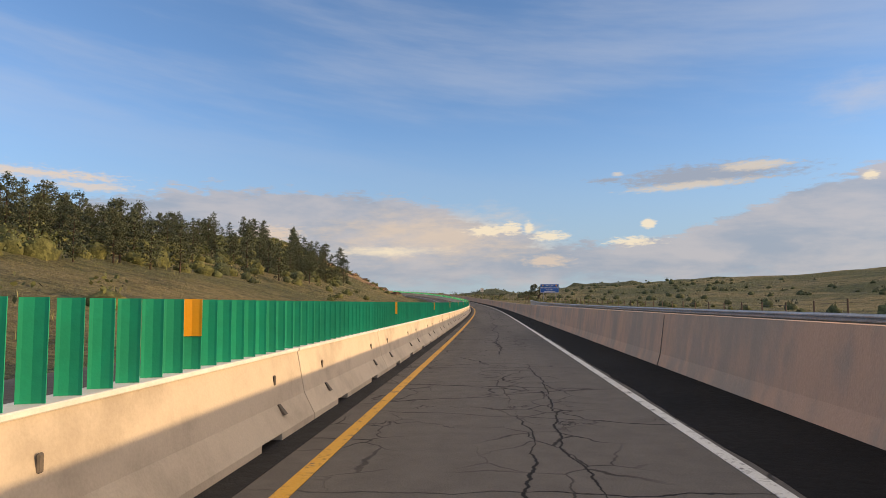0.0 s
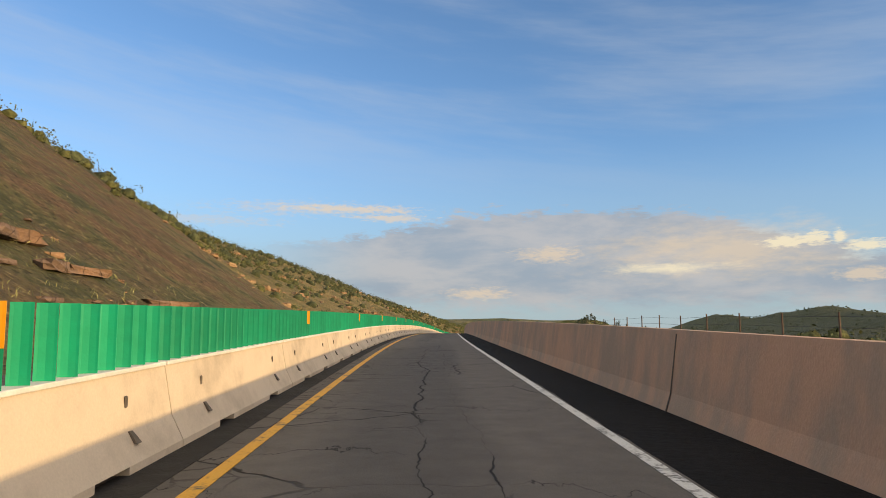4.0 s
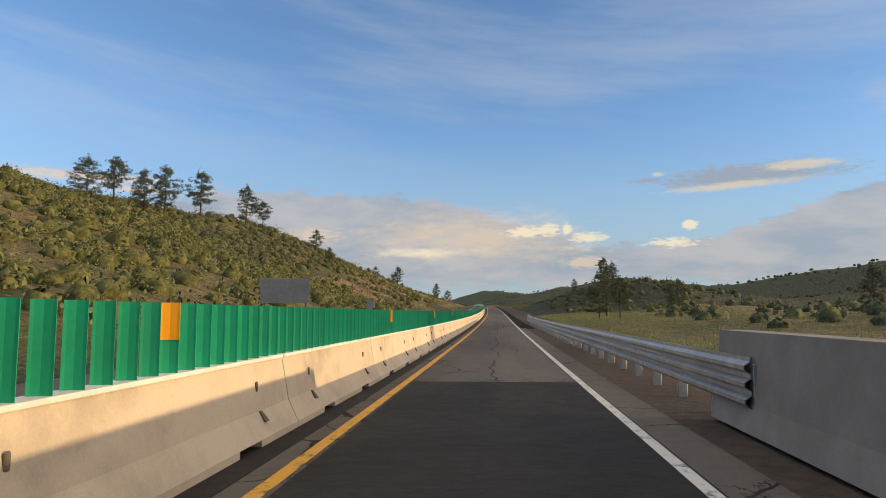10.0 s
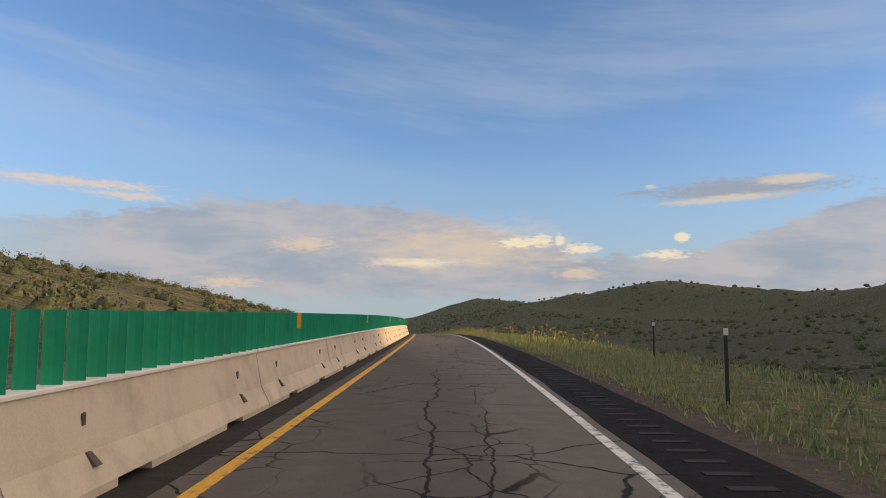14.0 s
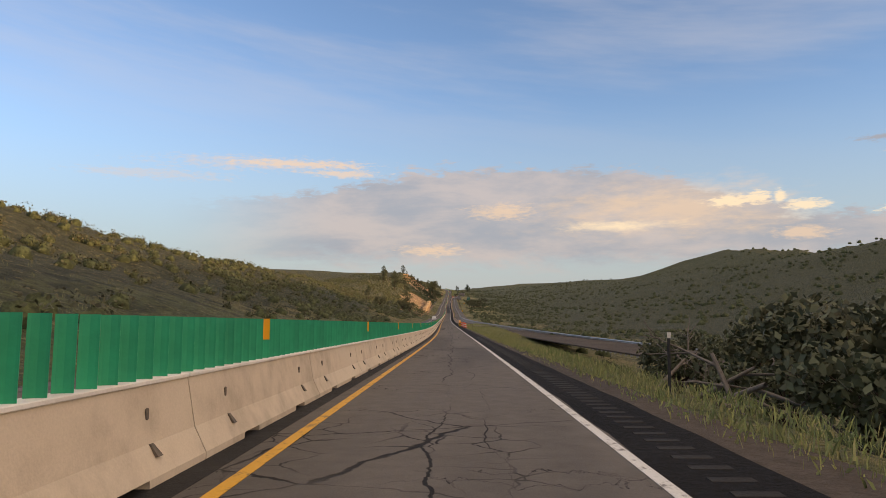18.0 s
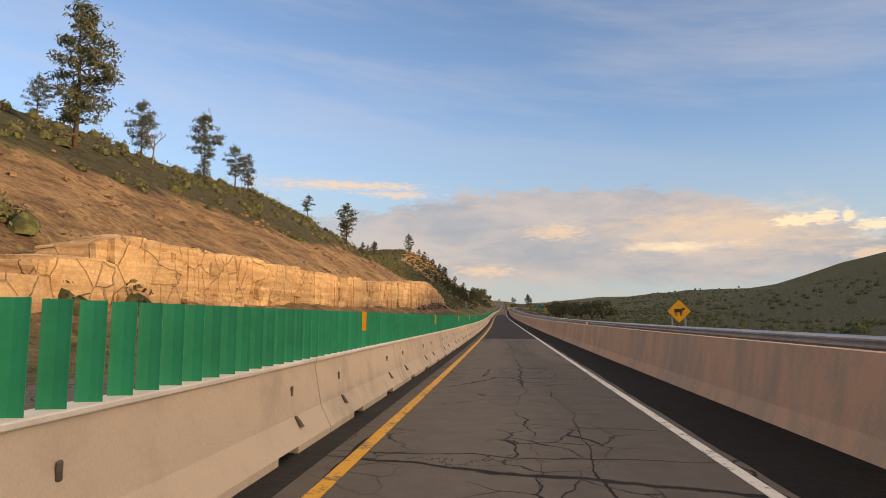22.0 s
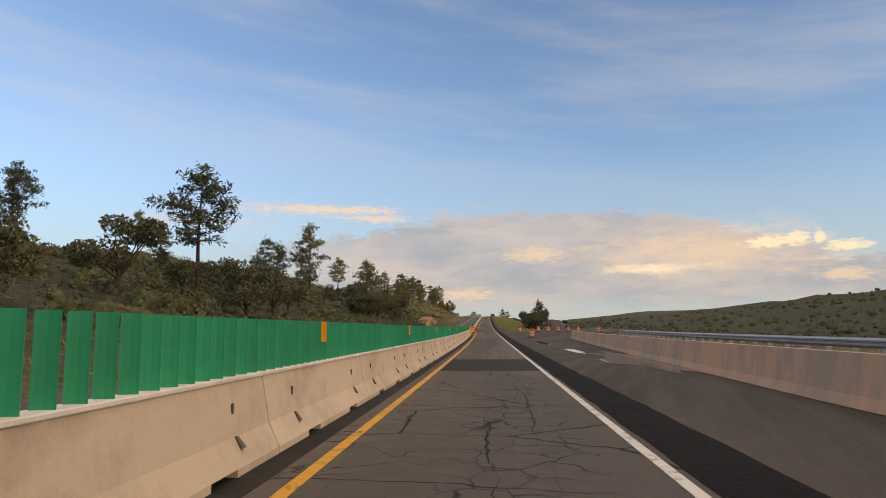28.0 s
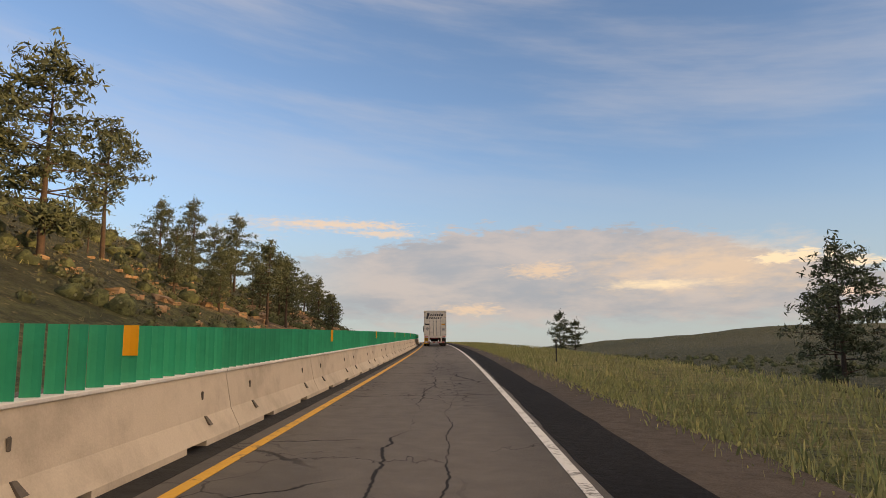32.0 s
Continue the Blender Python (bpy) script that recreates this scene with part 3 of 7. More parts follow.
RIGHT_RISE = [0.041, 0.044, 0.030, 0.026, 0.026, 0.026, 0.022, 0.024, 0.055, 0.050, 0.072, 0.125, 0.105, 0.060, 0.062, 0.045, 0.055]
left_rise, right_rise = glide(LEFT_S, LEFT_RISE), ease(RIGHT_S, RIGHT_RISE)
# how far the level ground reaches on the right before it falls away, and how deep it falls
EDGE_S = [-400, 700, 800, 960, 1030, 1180, 1300, 1500, 1900, 1965, 2055, 2110, 2200, 3050, 3130, 3330, 3410, 4600]
EDGE_W = [13, 13, 34, 40, 9, 10, 9, 10.5, 10.0, 7.3, 7.3, 10.5, 13, 13, 30, 26, 13.0, 12.0]
FALL_S = [-400, 500, 900, 1085, 1120, 1150, 1195, 1218, 1256, 1290, 1318, 1340, 1390, 1500, 2000, 2150, 2700, 3100, 3300, 3420, 3600, 3800, 4600]
FALL = [1, 2, 2.5, 1.8, 0.2, -1.5, -1.6, -1.8, -7.5, -7.5, -0.5, 1, 1, 9, 12, 4, 3, 2, 3, 6, 8, 6, 6]
edge_right, fall_right = ease(EDGE_S, EDGE_W), ease(FALL_S, FALL)
beyond = ease([430, 500, 720, 790, 1900, 2050, 2260, 2330], [0.035, 0.115, 0.115, 0.035, 0.035, 0.10, 0.10, 0.035])     # slope of the ground behind the left crest
shading_ridge = ease([1600, 1720, 1900, 2150, 2300, 2550, 2750, 3300, 3450, 3760, 3960], [0, 55, 57, 48, 42, 44, 52, 58, 67, 70, 0])      # height of the added ridge on the right that hides the low sun


def ground_height(s, lat):
    """Height over the road at station s, lat metres right of the yellow line."""
    s, lat = np.broadcast_arrays(np.asarray(s, float), np.asarray(lat, float))
    n1, n2 = value_noise(s / 55, lat / 38, 3), value_noise(s / 17, lat / 13, 7)
    n3, n4 = value_noise(s / 300, lat / 220, 11), value_noise(s / 5.5, lat / 4.5, 5)
    # left: ditch, then the hill to its crest 62 m off, then gently on
    d = np.maximum(0, -lat - 9.0)
    rise = np.maximum(0.02, left_rise(s))
    crest = rise * 62
    u = np.clip(d / 53.0, 0, 1)
    hill = crest * (0.72 * u + 0.28 * u * u * (3 - 2 * u)) + np.maximum(0, d - 53.0) * beyond(s) * (1 + n3) * np.clip(1.6 - d / 400, 0.15, 1)
    hill = hill + np.clip(d / 12, 0, 1) * (n1 * 1.3 + n2 * 0.6 + n4 * 0.22) * np.clip(crest / 12, 0.3, 1.3) - 0.5 * np.clip(d / 1.5, 0, 1) * np.clip(1 - d / 6, 0, 1)
    # right: level to the edge, down into the valley or up a bank, and up to the far ridge
    e = np.maximum(0, lat - edge_right(s))
    f = fall_right(s)
    bank = -f * np.where(f > 0, np.clip(e / 45, 0, 1) * (2 - np.clip(e / 45, 0, 1)), np.clip(e / 26, 0, 1) ** 0.8 * (1 - np.clip((e - 30) / 60, 0, 1)))
    v = np.clip((e - 70) / 330, 0, 1)
    far = right_rise(s) * 410 * (v * v * (3 - 2 * v)) * (1 + 0.16 * n3) + v * (n1 * 3.0 + n2 * 1.0) + np.maximum(0, e - 400) * 0.012 * (1 + n3)
    far = far + 46 * np.exp(-((s - 1430) / 48) ** 2 - ((lat - 480) / 85) ** 2)        # added hill across the valley that shades the road near station 1540
    far = far + shading_ridge(s) * np.exp(-((lat - 700) / 130) ** 2)                    # added ridge that hides the low sun further on
    right = bank * (1 - 0.6 * v) + far + np.clip(e / 14, 0, 1) * (n1 * 0.8 + n2 * 0.4 + n4 * 0.15)
    return np.where(lat < 0, hill, right) - 0.10


CROSS = np.radians(-8.0)


def ground_place(s, lat, z=None):
    """World place on the ground; far from the road all cross lines run parallel."""
    s, lat = np.broadcast_arrays(np.asarray(s, float), np.asarray(lat, float))
    near = np.clip(lat, -30, 30)
    p = at(s, near, 0.0)
    p[..., 0] += np.cos(CROSS) * (lat - near)
    p[..., 1] -= np.sin(CROSS) * (lat - near)
    p[..., 2] += ground_height(s, lat) if z is None else z
    return p


def build_ground():
    ss = np.concatenate([np.arange(-390, 3950, 5.0), np.arange(3950, 4590, 20.0)])
    lat = np.concatenate([-np.array([2600, 1800, 1200, 800, 560, 420, 330, 270, 220, 180, 150, 125, 105, 90, 78, 70]), np.arange(-64, -9, 2.0), [-9, -7, 0, 4, 6.5],
                          np.arange(8.5, 62, 2.5), [66, 72, 80, 90, 102, 116, 132, 150, 170, 195, 225, 260, 300, 345, 395, 450, 520, 620, 700, 780, 840, 900, 960, 1020, 1100, 1200, 1350, 1500, 1600, 1700, 1800, 1900, 2050, 2250, 2600]])
    g = ground_place(ss[:, None], lat[None, :])
    n, k = len(ss), len(lat)
    a, b = np.meshgrid(np.arange(n - 1), np.arange(k - 1), indexing="ij")
    f = np.stack([a * k + b, a * k + b + 1, (a + 1) * k + b + 1, (a + 1) * k + b], -1).reshape(-1, 4)
    # the sheet goes on ahead and behind as low far hills
    ob = new("ground", mesh_of("ground", g.reshape(-1, 3), f, HILL, smooth=True))
    stone = ob.data.attributes.new("stone", "FLOAT", "POINT")
    S, L = np.broadcast_arrays(ss[:, None], lat[None, :])
    m = np.zeros(S.shape)
    for s0, s1, l0, l1, k in ((225, 480, -52, -14, 0.55), (520, 790, -21, -11, 0.50), (1190, 1330, -34, -13, 0.42), (2360, 2480, -26, -12, 0.45), (2470, 2700, -37, -12, 1.0), (2830, 3015, -60, -15, 1.0), (3330, 3370, -26, -12, 0.7), (3690, 3800, -26, -11, 0.8)):
        m = np.maximum(m, k * np.clip((S - s0) / 18, 0, 1) * np.clip((s1 - S) / 18, 0, 1) * np.clip((L - l0) / 5, 0, 1) * np.clip((l1 - L) / 2, 0, 1))
    m = np.clip(m + 0.35 * value_noise(S / 11, L / 8, 21) * (m > 0.05), 0, 1)
    wood = ob.data.attributes.new("brush", "FLOAT", "POINT")
    # right bank, 1200 to 1330: shade on its face painted with the brush colour
    bank = np.clip((L - 7) / 3, 0, 1) * np.clip((S - 1200) / 20, 0, 1) * np.clip((1330 - S) / 20, 0, 1)
    bank = np.maximum(bank, 0.9 * np.clip((L - 8) / 5, 0, 1) * np.clip((70 - L) / 10, 0, 1) * np.clip((S - 930) / 20, 0, 1) * np.clip((1130 - S) / 20, 0, 1))
    b = bank + np.clip((L - 30) / 50, 0, 1) * np.clip((S - 700) / 500 + 0.55, 0, 1) + np.clip((-L - 14) / 14, 0, 1) * np.clip((S - 1560) / 250, 0, 1) * (m < 0.3) * 0.85
    wood.data.foreach_set("value", np.clip(b, 0, 1).ravel().astype(np.float32))
    turf = ob.data.attributes.new("turf", "FLOAT", "POINT")
    v = np.clip((L - 4.6) / 1, 0, 1) * np.clip((15 - L) / 4, 0, 1) * np.maximum(np.clip((S - 1490) / 25, 0, 1) * np.clip((2215 - S) / 25, 0, 1), np.clip((S - 3303) / 6, 0, 1) * np.clip((12.5 + (S - 3303) * 0.2 - L) / 2, 0, 1))
    turf.data.foreach_set("value", (0.9 * v).ravel().astype(np.float32))
    straw = ob.data.attributes.new("straw", "FLOAT", "POINT")
    v = 0.9 * np.clip((S - 520) / 25, 0, 1) * np.clip((800 - S) / 25, 0, 1) * np.clip((-L - 17) / 4, 0, 1) * np.clip((L + 62) / 8, 0, 1) * np.clip(0.8 + 0.8 * value_noise(S / 16, L / 7, 31), 0, 1)
    v = np.maximum(v, 0.8 * np.clip((L - 5.8) / 1, 0, 1) * np.clip((16 - L) / 4, 0, 1) * np.clip((S - 3303) / 6, 0, 1) * np.clip((3420 - S) / 40, 0, 1))
    v = np.maximum(v, 0.9 * np.clip((L - 8) / 2, 0, 1) * np.clip((52 - L) / 8, 0, 1) * np.clip((S - 1108) / 14, 0, 1) * np.clip((1225 - S) / 15, 0, 1))
    straw.data.foreach_set("value", v.ravel().astype(np.float32))
    ob.data.attributes["stone"].data.foreach_set("value", m.ravel().astype(np.float32))
    tagged(ob, "grassy hillsides, cut banks and valley floor beside the road", "ground", "", "structure")
    for name, row, sign in (("far_hills", g[-1], 1), ("near_hills", g[0], -1)):
        steps = np.array([0, 150, 400, 800, 1300, 1900, 2600, 3600])
        way = np.array([math.sin(radians(-12)), math.cos(radians(-12)), 0]) * sign
        v = row[None, :, :] + steps[:, None, None] * way[None, None, :]
        x, y = v[..., 0], v[..., 1]
        lift = np.clip(steps / 1900, 0, 1)[:, None]
        top = 55 + 26 * value_noise(x / 420, y / 420, 2) + 9 * value_noise(x / 130, y / 130, 4)
        v[..., 2] = v[..., 2] * (1 - lift) + lift * (row[len(row) // 2, 2] + top)
        v[0, :, 2] -= 0.02
        a, b = np.meshgrid(np.arange(len(steps) - 1), np.arange(k - 1), indexing="ij")
        f2 = np.stack([a * k + b, a * k + b + 1, (a + 1) * k + b + 1, (a + 1) * k + b], -1).reshape(-1, 4)
        tagged(new(name, mesh_of(name, v.reshape(-1, 3), f2, HILL, smooth=True)), "low wooded ridge far beyond the road", "hills", "", "structure")


build_ground()

# ---- road ----
END = 4100


def ribbon(name, lat0, lat1, s0, s1, z, mat, label, category="road", step=4.0, shift=None, thick=0.12):
    lats = np.linspace(lat0, lat1, max(2, int(abs(lat1 - lat0) / 1.2) + 1))
    prof = [(float(l), z) for l in lats] + [(lat1, z - thick), (lat0, z - thick)]
    return profile_run(name, prof, s0, s1, step, mat, "structure", label, category, shift, True, True)


def flare(points):
    xs, ys = zip(*points)
    return lambda s: np.interp(s, xs, ys)


ribbon("road", -0.95, 4.10, -300, END, 0.0, ASPHALT, "grey asphalt lane with a web of dark cracks")
ribbon("opposite_road", -7.8, -0.9, -300, END, -0.02, ASPHALT, "grey asphalt carriageway beyond the barrier")
ribbon("yellow_line", -0.07, 0.07, -300, END, 0.006, YELLOW, "worn yellow edge line painted on asphalt", "road marking", thick=0.005)
ribbon("white_line", 3.605, 3.735, -300, END, 0.006, WHITE, "worn white edge line painted on asphalt", "road marking", thick=0.005,
       shift=lambda q: np.interp(q, [0, 276, 340, 390, 450, 560, 608, 663, 717, 771, 882, 1100, 1323, 1531, 1589, 1648, 1706, 1990, 2350, 2593, 2828, 3175, 3297, 3642],
                                [-0.09, -0.06, 0.03, 0.13, 0.20, 0.30, 0.30, -0.03, 0.08, 0.16, -0.09, -0.2, -0.04, -0.04, 0.11, 0.18, 0.16, 0.06, -0.1, -0.1, -0.06, -0.21, -0.06, -0.1]))
ribbon("opposite_white_line", -5.45, -5.3, -300, END, -0.013, WHITE, "white edge line of the opposite carriageway", "road marking", thick=0.005)
ribbon("opposite_yellow_line", -2.15, -2.02, -300, END, -0.013, YELLOW, "worn yellow line of the opposite carriageway", "road marking", thick=0.005)

ribbon("foot_strip_1", -0.80, -0.34, -300, 892, 0.004, TAR, "dark strip of tar and grit along the foot of the barrier", "road", thick=0.006)
ribbon("foot_strip_3", -0.80, -0.30, 918, 3274, 0.004, TAR, "dark strip of tar and grit along the foot of the barrier", "road", thick=0.006)
ribbon("foot_strip_2", -0.80, -0.28, 3310, END, 0.004, TAR, "dark strip of tar and grit along the foot of the barrier", "road", thick=0.006)

# ---- left: concrete barrier segments with green glare screens ----
SEGMENT, PADDLES = 5.7, 18
JERSEY = [(0.305, 0.0), (0.305, 0.075), (0.178, 0.33), (0.085, 0.835), (-0.085, 0.835), (-0.178, 0.33), (-0.305, 0.075), (-0.305, 0.0)]


def prism(bm, prof, y0, y1, mat=0):
    a = [bm.verts.new((x, y0, z)) for x, z in prof]
    b = [bm.verts.new((x, y1, z)) for x, z in prof]
    n = len(prof)
    fs = [bm.faces.new(a), bm.faces.new(b[::-1])] + [bm.faces.new((a[i], b[i], b[(i + 1) % n], a[(i + 1) % n])) for i in range(n)]
    for f in fs:
        f.material_index = mat
    bmesh.ops.recalc_face_normals(bm, faces=fs)
    return fs


def barrier_body():
    """One cast segment; its foot stands on three pads, with drain slots between them."""
    bm = bmesh.new()
    prof = JERSEY[1:7]
    cuts = [0.012, 1.25, 1.85, SEGMENT - 1.85, SEGMENT - 1.25, SEGMENT - 0.012]
    rings = [[bm.verts.new((x, y, z)) for x, z in prof] for y in cuts]
    n = len(prof)
    for k in range(5):
        for i in range(n):
            a, b = rings[k], rings[k + 1]
            j = (i + 1) % n
            f = bm.faces.new((a[i], b[i], b[j], a[j]))
            if i == n - 1 and k % 2 == 0:
                g = bmesh.ops.extrude_discrete_faces(bm, faces=[f])["faces"][0]
                for v in g.verts:
                    v.co.z = 0.0
    bm.faces.new(rings[0])
    bm.faces.new(rings[-1][::-1])
    bmesh.ops.recalc_face_normals(bm, faces=bm.faces[:])
    return bm


def lifting_hole(y):
    bm = bmesh.new()
    box(bm, 0.128, 0.150, y - 0.026, y + 0.026, 0.53, 0.64, 0.012)
    return bm


def pocket(y):
    """The slanting pocket low on the face."""
    bm = bmesh.new()
    vs = box(bm, 0.205, 0.234, y - 0.028, y + 0.028, 0.22, 0.33)
    for v in vs:
        v.co.x += (0.27 - v.co.z) * 0.62
        v.co.y += (0.34 - v.co.z) * 0.45 * (1 if v.co.y > y else 0.2)
    return bm


def paddle_mesh(bm, y, z0=0.860, z1=1.450, off=0.0, w=0.074):
    """One blade of the glare screen: a thin plastic blade with curled edges, set across the rail to face the traffic."""
    c, s_ = math.cos(radians(72)), math.sin(radians(72))
    t = 0.010
    pts = [(-w, 0.008), (-w + 0.022, 0.002), (0, -0.004), (w - 0.022, 0.002), (w, 0.008), (w, 0.008 + t), (w - 0.022, 0.002 + t), (0, -0.004 + t), (-w + 0.022, 0.002 + t), (-w, 0.008 + t)]
    lo, hi = ([bm.verts.new((a * s_ + (b + off) * c, y + a * c - (b + off) * s_, z)) for a, b in pts] for z in (z0, z1))
    n = len(pts)
    fs = [bm.faces.new(lo[::-1]), bm.faces.new(hi)] + [bm.faces.new((lo[i], lo[(i + 1) % n], hi[(i + 1) % n], hi[i])) for i in range(n)]
    bmesh.ops.recalc_face_normals(bm, faces=fs)


def make_segment(kind):
    """kind: plain, screen, gapped (one blade lost), marked (with an amber blade) or split (each blade a part)."""
    body = part("barrier_segment", barrier_body(), CONCRETE)
    tagged(body, "pale precast concrete barrier segment with a green plastic glare screen" if kind != "plain" else "bare pale concrete barrier segment beside the lane",
           "barrier", "barrier segments along the lane")
    # holes and pockets are not cut: dark blocks carry the shade of the recesses
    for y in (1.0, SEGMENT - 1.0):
        part("lifting_hole", lifting_hole(y), DARK, body, "lifting hole as a block, its shade in the dark colour")
        part("pocket", pocket(y), DARK, body, "slanting pocket as a block, its shade in the dark colour")
    if kind == "plain":
        return body
    bm = bmesh.new()
    box(bm, -0.112, 0.112, 0.03, SEGMENT - 0.03, 0.832, 0.874, 0.008)
    part("base_rail", bm, CAP, body, "white base rail")
    pitch = SEGMENT / PADDLES
    if kind == "split":
        bm = bmesh.new()
        paddle_mesh(bm, 0.0)
        first = part("glare_blade", bm, GREEN, body)
        first.location.y = pitch / 2
        for i in range(1, PADDLES):
            b = first.copy()
            scene.collection.objects.link(b)
            b.location.y = pitch * (i + 0.5)
    else:
        bm = bmesh.new()
        for i in range(PADDLES):
            if not (kind == "marked" and i == 9 or kind == "gapped" and i == 13):
                paddle_mesh(bm, pitch * (i + 0.5))
        tagged(part("glare_screen", bm, GREEN, body, "row of upright green plastic blades"), kind="stuff")
        if kind == "marked":
            bm = bmesh.new()
            paddle_mesh(bm, pitch * 9.5)
            blade = part("glare_blade", bm, GREEN, body)
            bm = bmesh.new()
            paddle_mesh(bm, pitch * 9.5, 1.145, 1.453, 0.014, 0.079)
            part("amber_reflector", bm, ORANGE, blade, "amber reflector sheet")
    return body


FOOT_S = [117, 339, 668, 880, 1100, 1321, 1540, 1654, 1996, 2232, 2473, 2711, 3181, 3407, 3641]
barrier_lat = glide(FOOT_S, [-0.915, -1.05, -0.89, -0.97, -0.89, -0.97, -0.96, -0.87, -0.89, -0.87, -0.90, -1.05, -0.91, -0.96, -0.89])
barrier_tall = ease(FOOT_S, [0.98, 0.99, 1.01, 1.0, 1.01, 0.98, 0.95, 0.98, 0.99, 1.01, 1.0, 1.05, 1.03, 1.06, 0.99])
GAPS = [(894, 918), (3276, 3309)]                  # openings in the left barrier
FIRST = 5.35 - 9.5 * SEGMENT / PADDLES             # the amber blades stand at a fixed beat
master = {k: make_segment(k) for k in ("plain", "screen", "marked", "split", "gapped")}


def seg_pose(s0, lat=None, lat2=None):
    """A segment that begins at s0; without a lat it belongs to the long run, which shifts and settles a little."""
    tall = 1.0 if lat is not None else float(barrier_tall(s0))
    if lat is None:
        lat, lat2 = float(barrier_lat(s0)), float(barrier_lat(s0 + SEGMENT))
    p, q = at(s0, lat), at(s0 + SEGMENT, lat if lat2 is None else lat2)
    way = Vector(q - p)
    return Matrix.Translation(Vector(p)) @ Euler((math.asin(way.z / way.length), 0, -math.atan2(way.x, way.y))).to_matrix().to_4x4() @ Matrix.Diagonal((1, 1, tall, 1))


SINGLE = [(-20, 1130), (3160, 3720)]               # stretches in which every segment is a thing of its own
_rest = []
for i in range(int(-80 // SEGMENT), int(3960 // SEGMENT)):
    s0 = FIRST + i * SEGMENT
    if any(a < s0 + SEGMENT / 2 < b for a, b in GAPS):
        continue
    kind = "marked" if i % 2 == 0 else "split" if 987 < s0 < 987 + 17 * 2 * SEGMENT and i % 2 else "gapped" if i * 7 % 9 == 1 else "screen"
    if any(a < s0 < b for a, b in SINGLE):
        copy_thing(master[kind], seg_pose(s0))
    else:
        _rest.append((kind, seg_pose(s0)))


def joined_run(name, label, picks):
    """The remaining segments as one long barrier, its parts joined by kind."""
    root = None
    names = ["barrier_segment", "lifting_hole", "pocket", "base_rail", "glare_screen", "glare_blade", "amber_reflector"]
    soup = {k: [] for k in names}
    for kind, m in picks:
        for o in (master[kind], *master[kind].children_recursive):
            w, p = o.matrix_basis.copy(), o.parent
            while p and p is not master[kind]:
                w, p = p.matrix_basis @ w, p.parent
            w = m @ w if o is not master[kind] else m
            co = np.empty(len(o.data.vertices) * 3)
            o.data.vertices.foreach_get("co", co)
            co = co.reshape(-1, 3) @ np.array(w.to_3x3()).T + np.array(w.translation)
            key = o.name.split(".")[0]
            soup[key].append((co, [tuple(f.vertices) for f in o.data.polygons], o.data.materials[0]))
    for key in names:
        if not soup[key]:
            continue
        verts, faces, n = [], [], 0
        for co, fs, mt in soup[key]:
            verts.append(co)
            faces += [tuple(v + n for v in f) for f in fs]
            n += len(co)
        me = bpy.data.meshes.new(key)
        me.from_pydata(np.concatenate(verts).tolist(), [], faces)
        me.materials.append(mt)
        ob = new(name if root is None else key, me)
        if root is None:
            root = tagged(ob, label, "barrier", "", "stuff")
        else:
            ob.parent = root
            tagged(ob, kind="stuff")
    return root


joined_run("barrier_run", "long run of pale concrete barrier segments with green glare screens", _rest)

# bare barrier on the right beside the yard
for i in range(30):
    s0 = 917 + i * SEGMENT
    if s0 < 1086:
        copy_thing(master["plain"], seg_pose(s0, 5.4 + max(0, 3 - i) * 0.3, 5.4 + max(0, 2 - i) * 0.3))
for k in master:
    for o in (*master[k].children_recursive, master[k]):
        bpy.data.objects.remove(o)

# ---- right: the long rose concrete wall, the black shoulder strip ----
WALL = [(5.30, 0.0), (5.38, 0.25), (5.50, 1.10), (5.70, 1.10), (5.82, 0.25), (5.90, 0.0)]


wall_shift_1 = flare([(-300, -0.2), (224, -0.2), (340, -0.05), (430, -0.05), (560, -0.5), (640, -0.85), (675, -0.82), (700, -0.4), (740, 0.3), (780, 1.1), (812, 1.35)])
wall_shift_2 = flare([(2205, 0.4), (2222, -0.32), (3040, -0.32), (3110, 0.9), (3188, 2.65), (3256, 6.2)])
profile_run("wall_right_1", WALL, -300, 812, 4.0, ROSE, "structure", "rose-tinted cast concrete parapet wall with rust stains", "wall", wall_shift_1, tall=flare([(0, 1.02), (780, 1.05)]))
profile_run("wall_right_2", WALL, 2205, 3256, 4.0, ROSE, "structure", "rose-tinted cast concrete parapet wall with rust stains", "wall", wall_shift_2, tall=flare([(2350, 0.95), (2828, 0.99), (3188, 0.85)]))


def ragged(q):
    """The uneven inner edge of the later shoulder paving."""
    return 0.022 * value_noise(q / 1.7, q * 0, 51) + 0.02 * value_noise(q / 0.6, q * 0, 52) + np.interp(q, [276, 340, 450, 608, 663, 771, 882, 1323, 1589, 1706, 1990, 3175, 3297], [-0.06, 0.03, 0.2, 0.3, -0.03, 0.16, -0.09, -0.04, 0.11, 0.16, 0.06, -0.15, -0.06])


ribbon("shoulder_1", 3.77, 5.75, -300, 800, 0.003, BLACKTOP, "strip of fresh black asphalt shoulder", "shoulder", 0.6, ragged)
ribbon("shoulder_2", 3.77, 5.5, 905, 1092, 0.003, BLACKTOP, "strip of fresh black asphalt shoulder", "shoulder", 0.6, ragged)
ribbon("shoulder_3", 3.77, 4.85, 1150, 2215, 0.003, BLACKTOP, "strip of black asphalt shoulder", "shoulder", 0.6, ragged)
ribbon("shoulder_4", 3.77, 5.5, 2190, 3060, 0.003, BLACKTOP, "strip of fresh black asphalt shoulder", "shoulder", 0.6, ragged)
ribbon("shoulder_5", 3.77, 4.65, 3180, END, 0.003, BLACKTOP, "strip of black asphalt shoulder", "shoulder", 0.6, ragged)
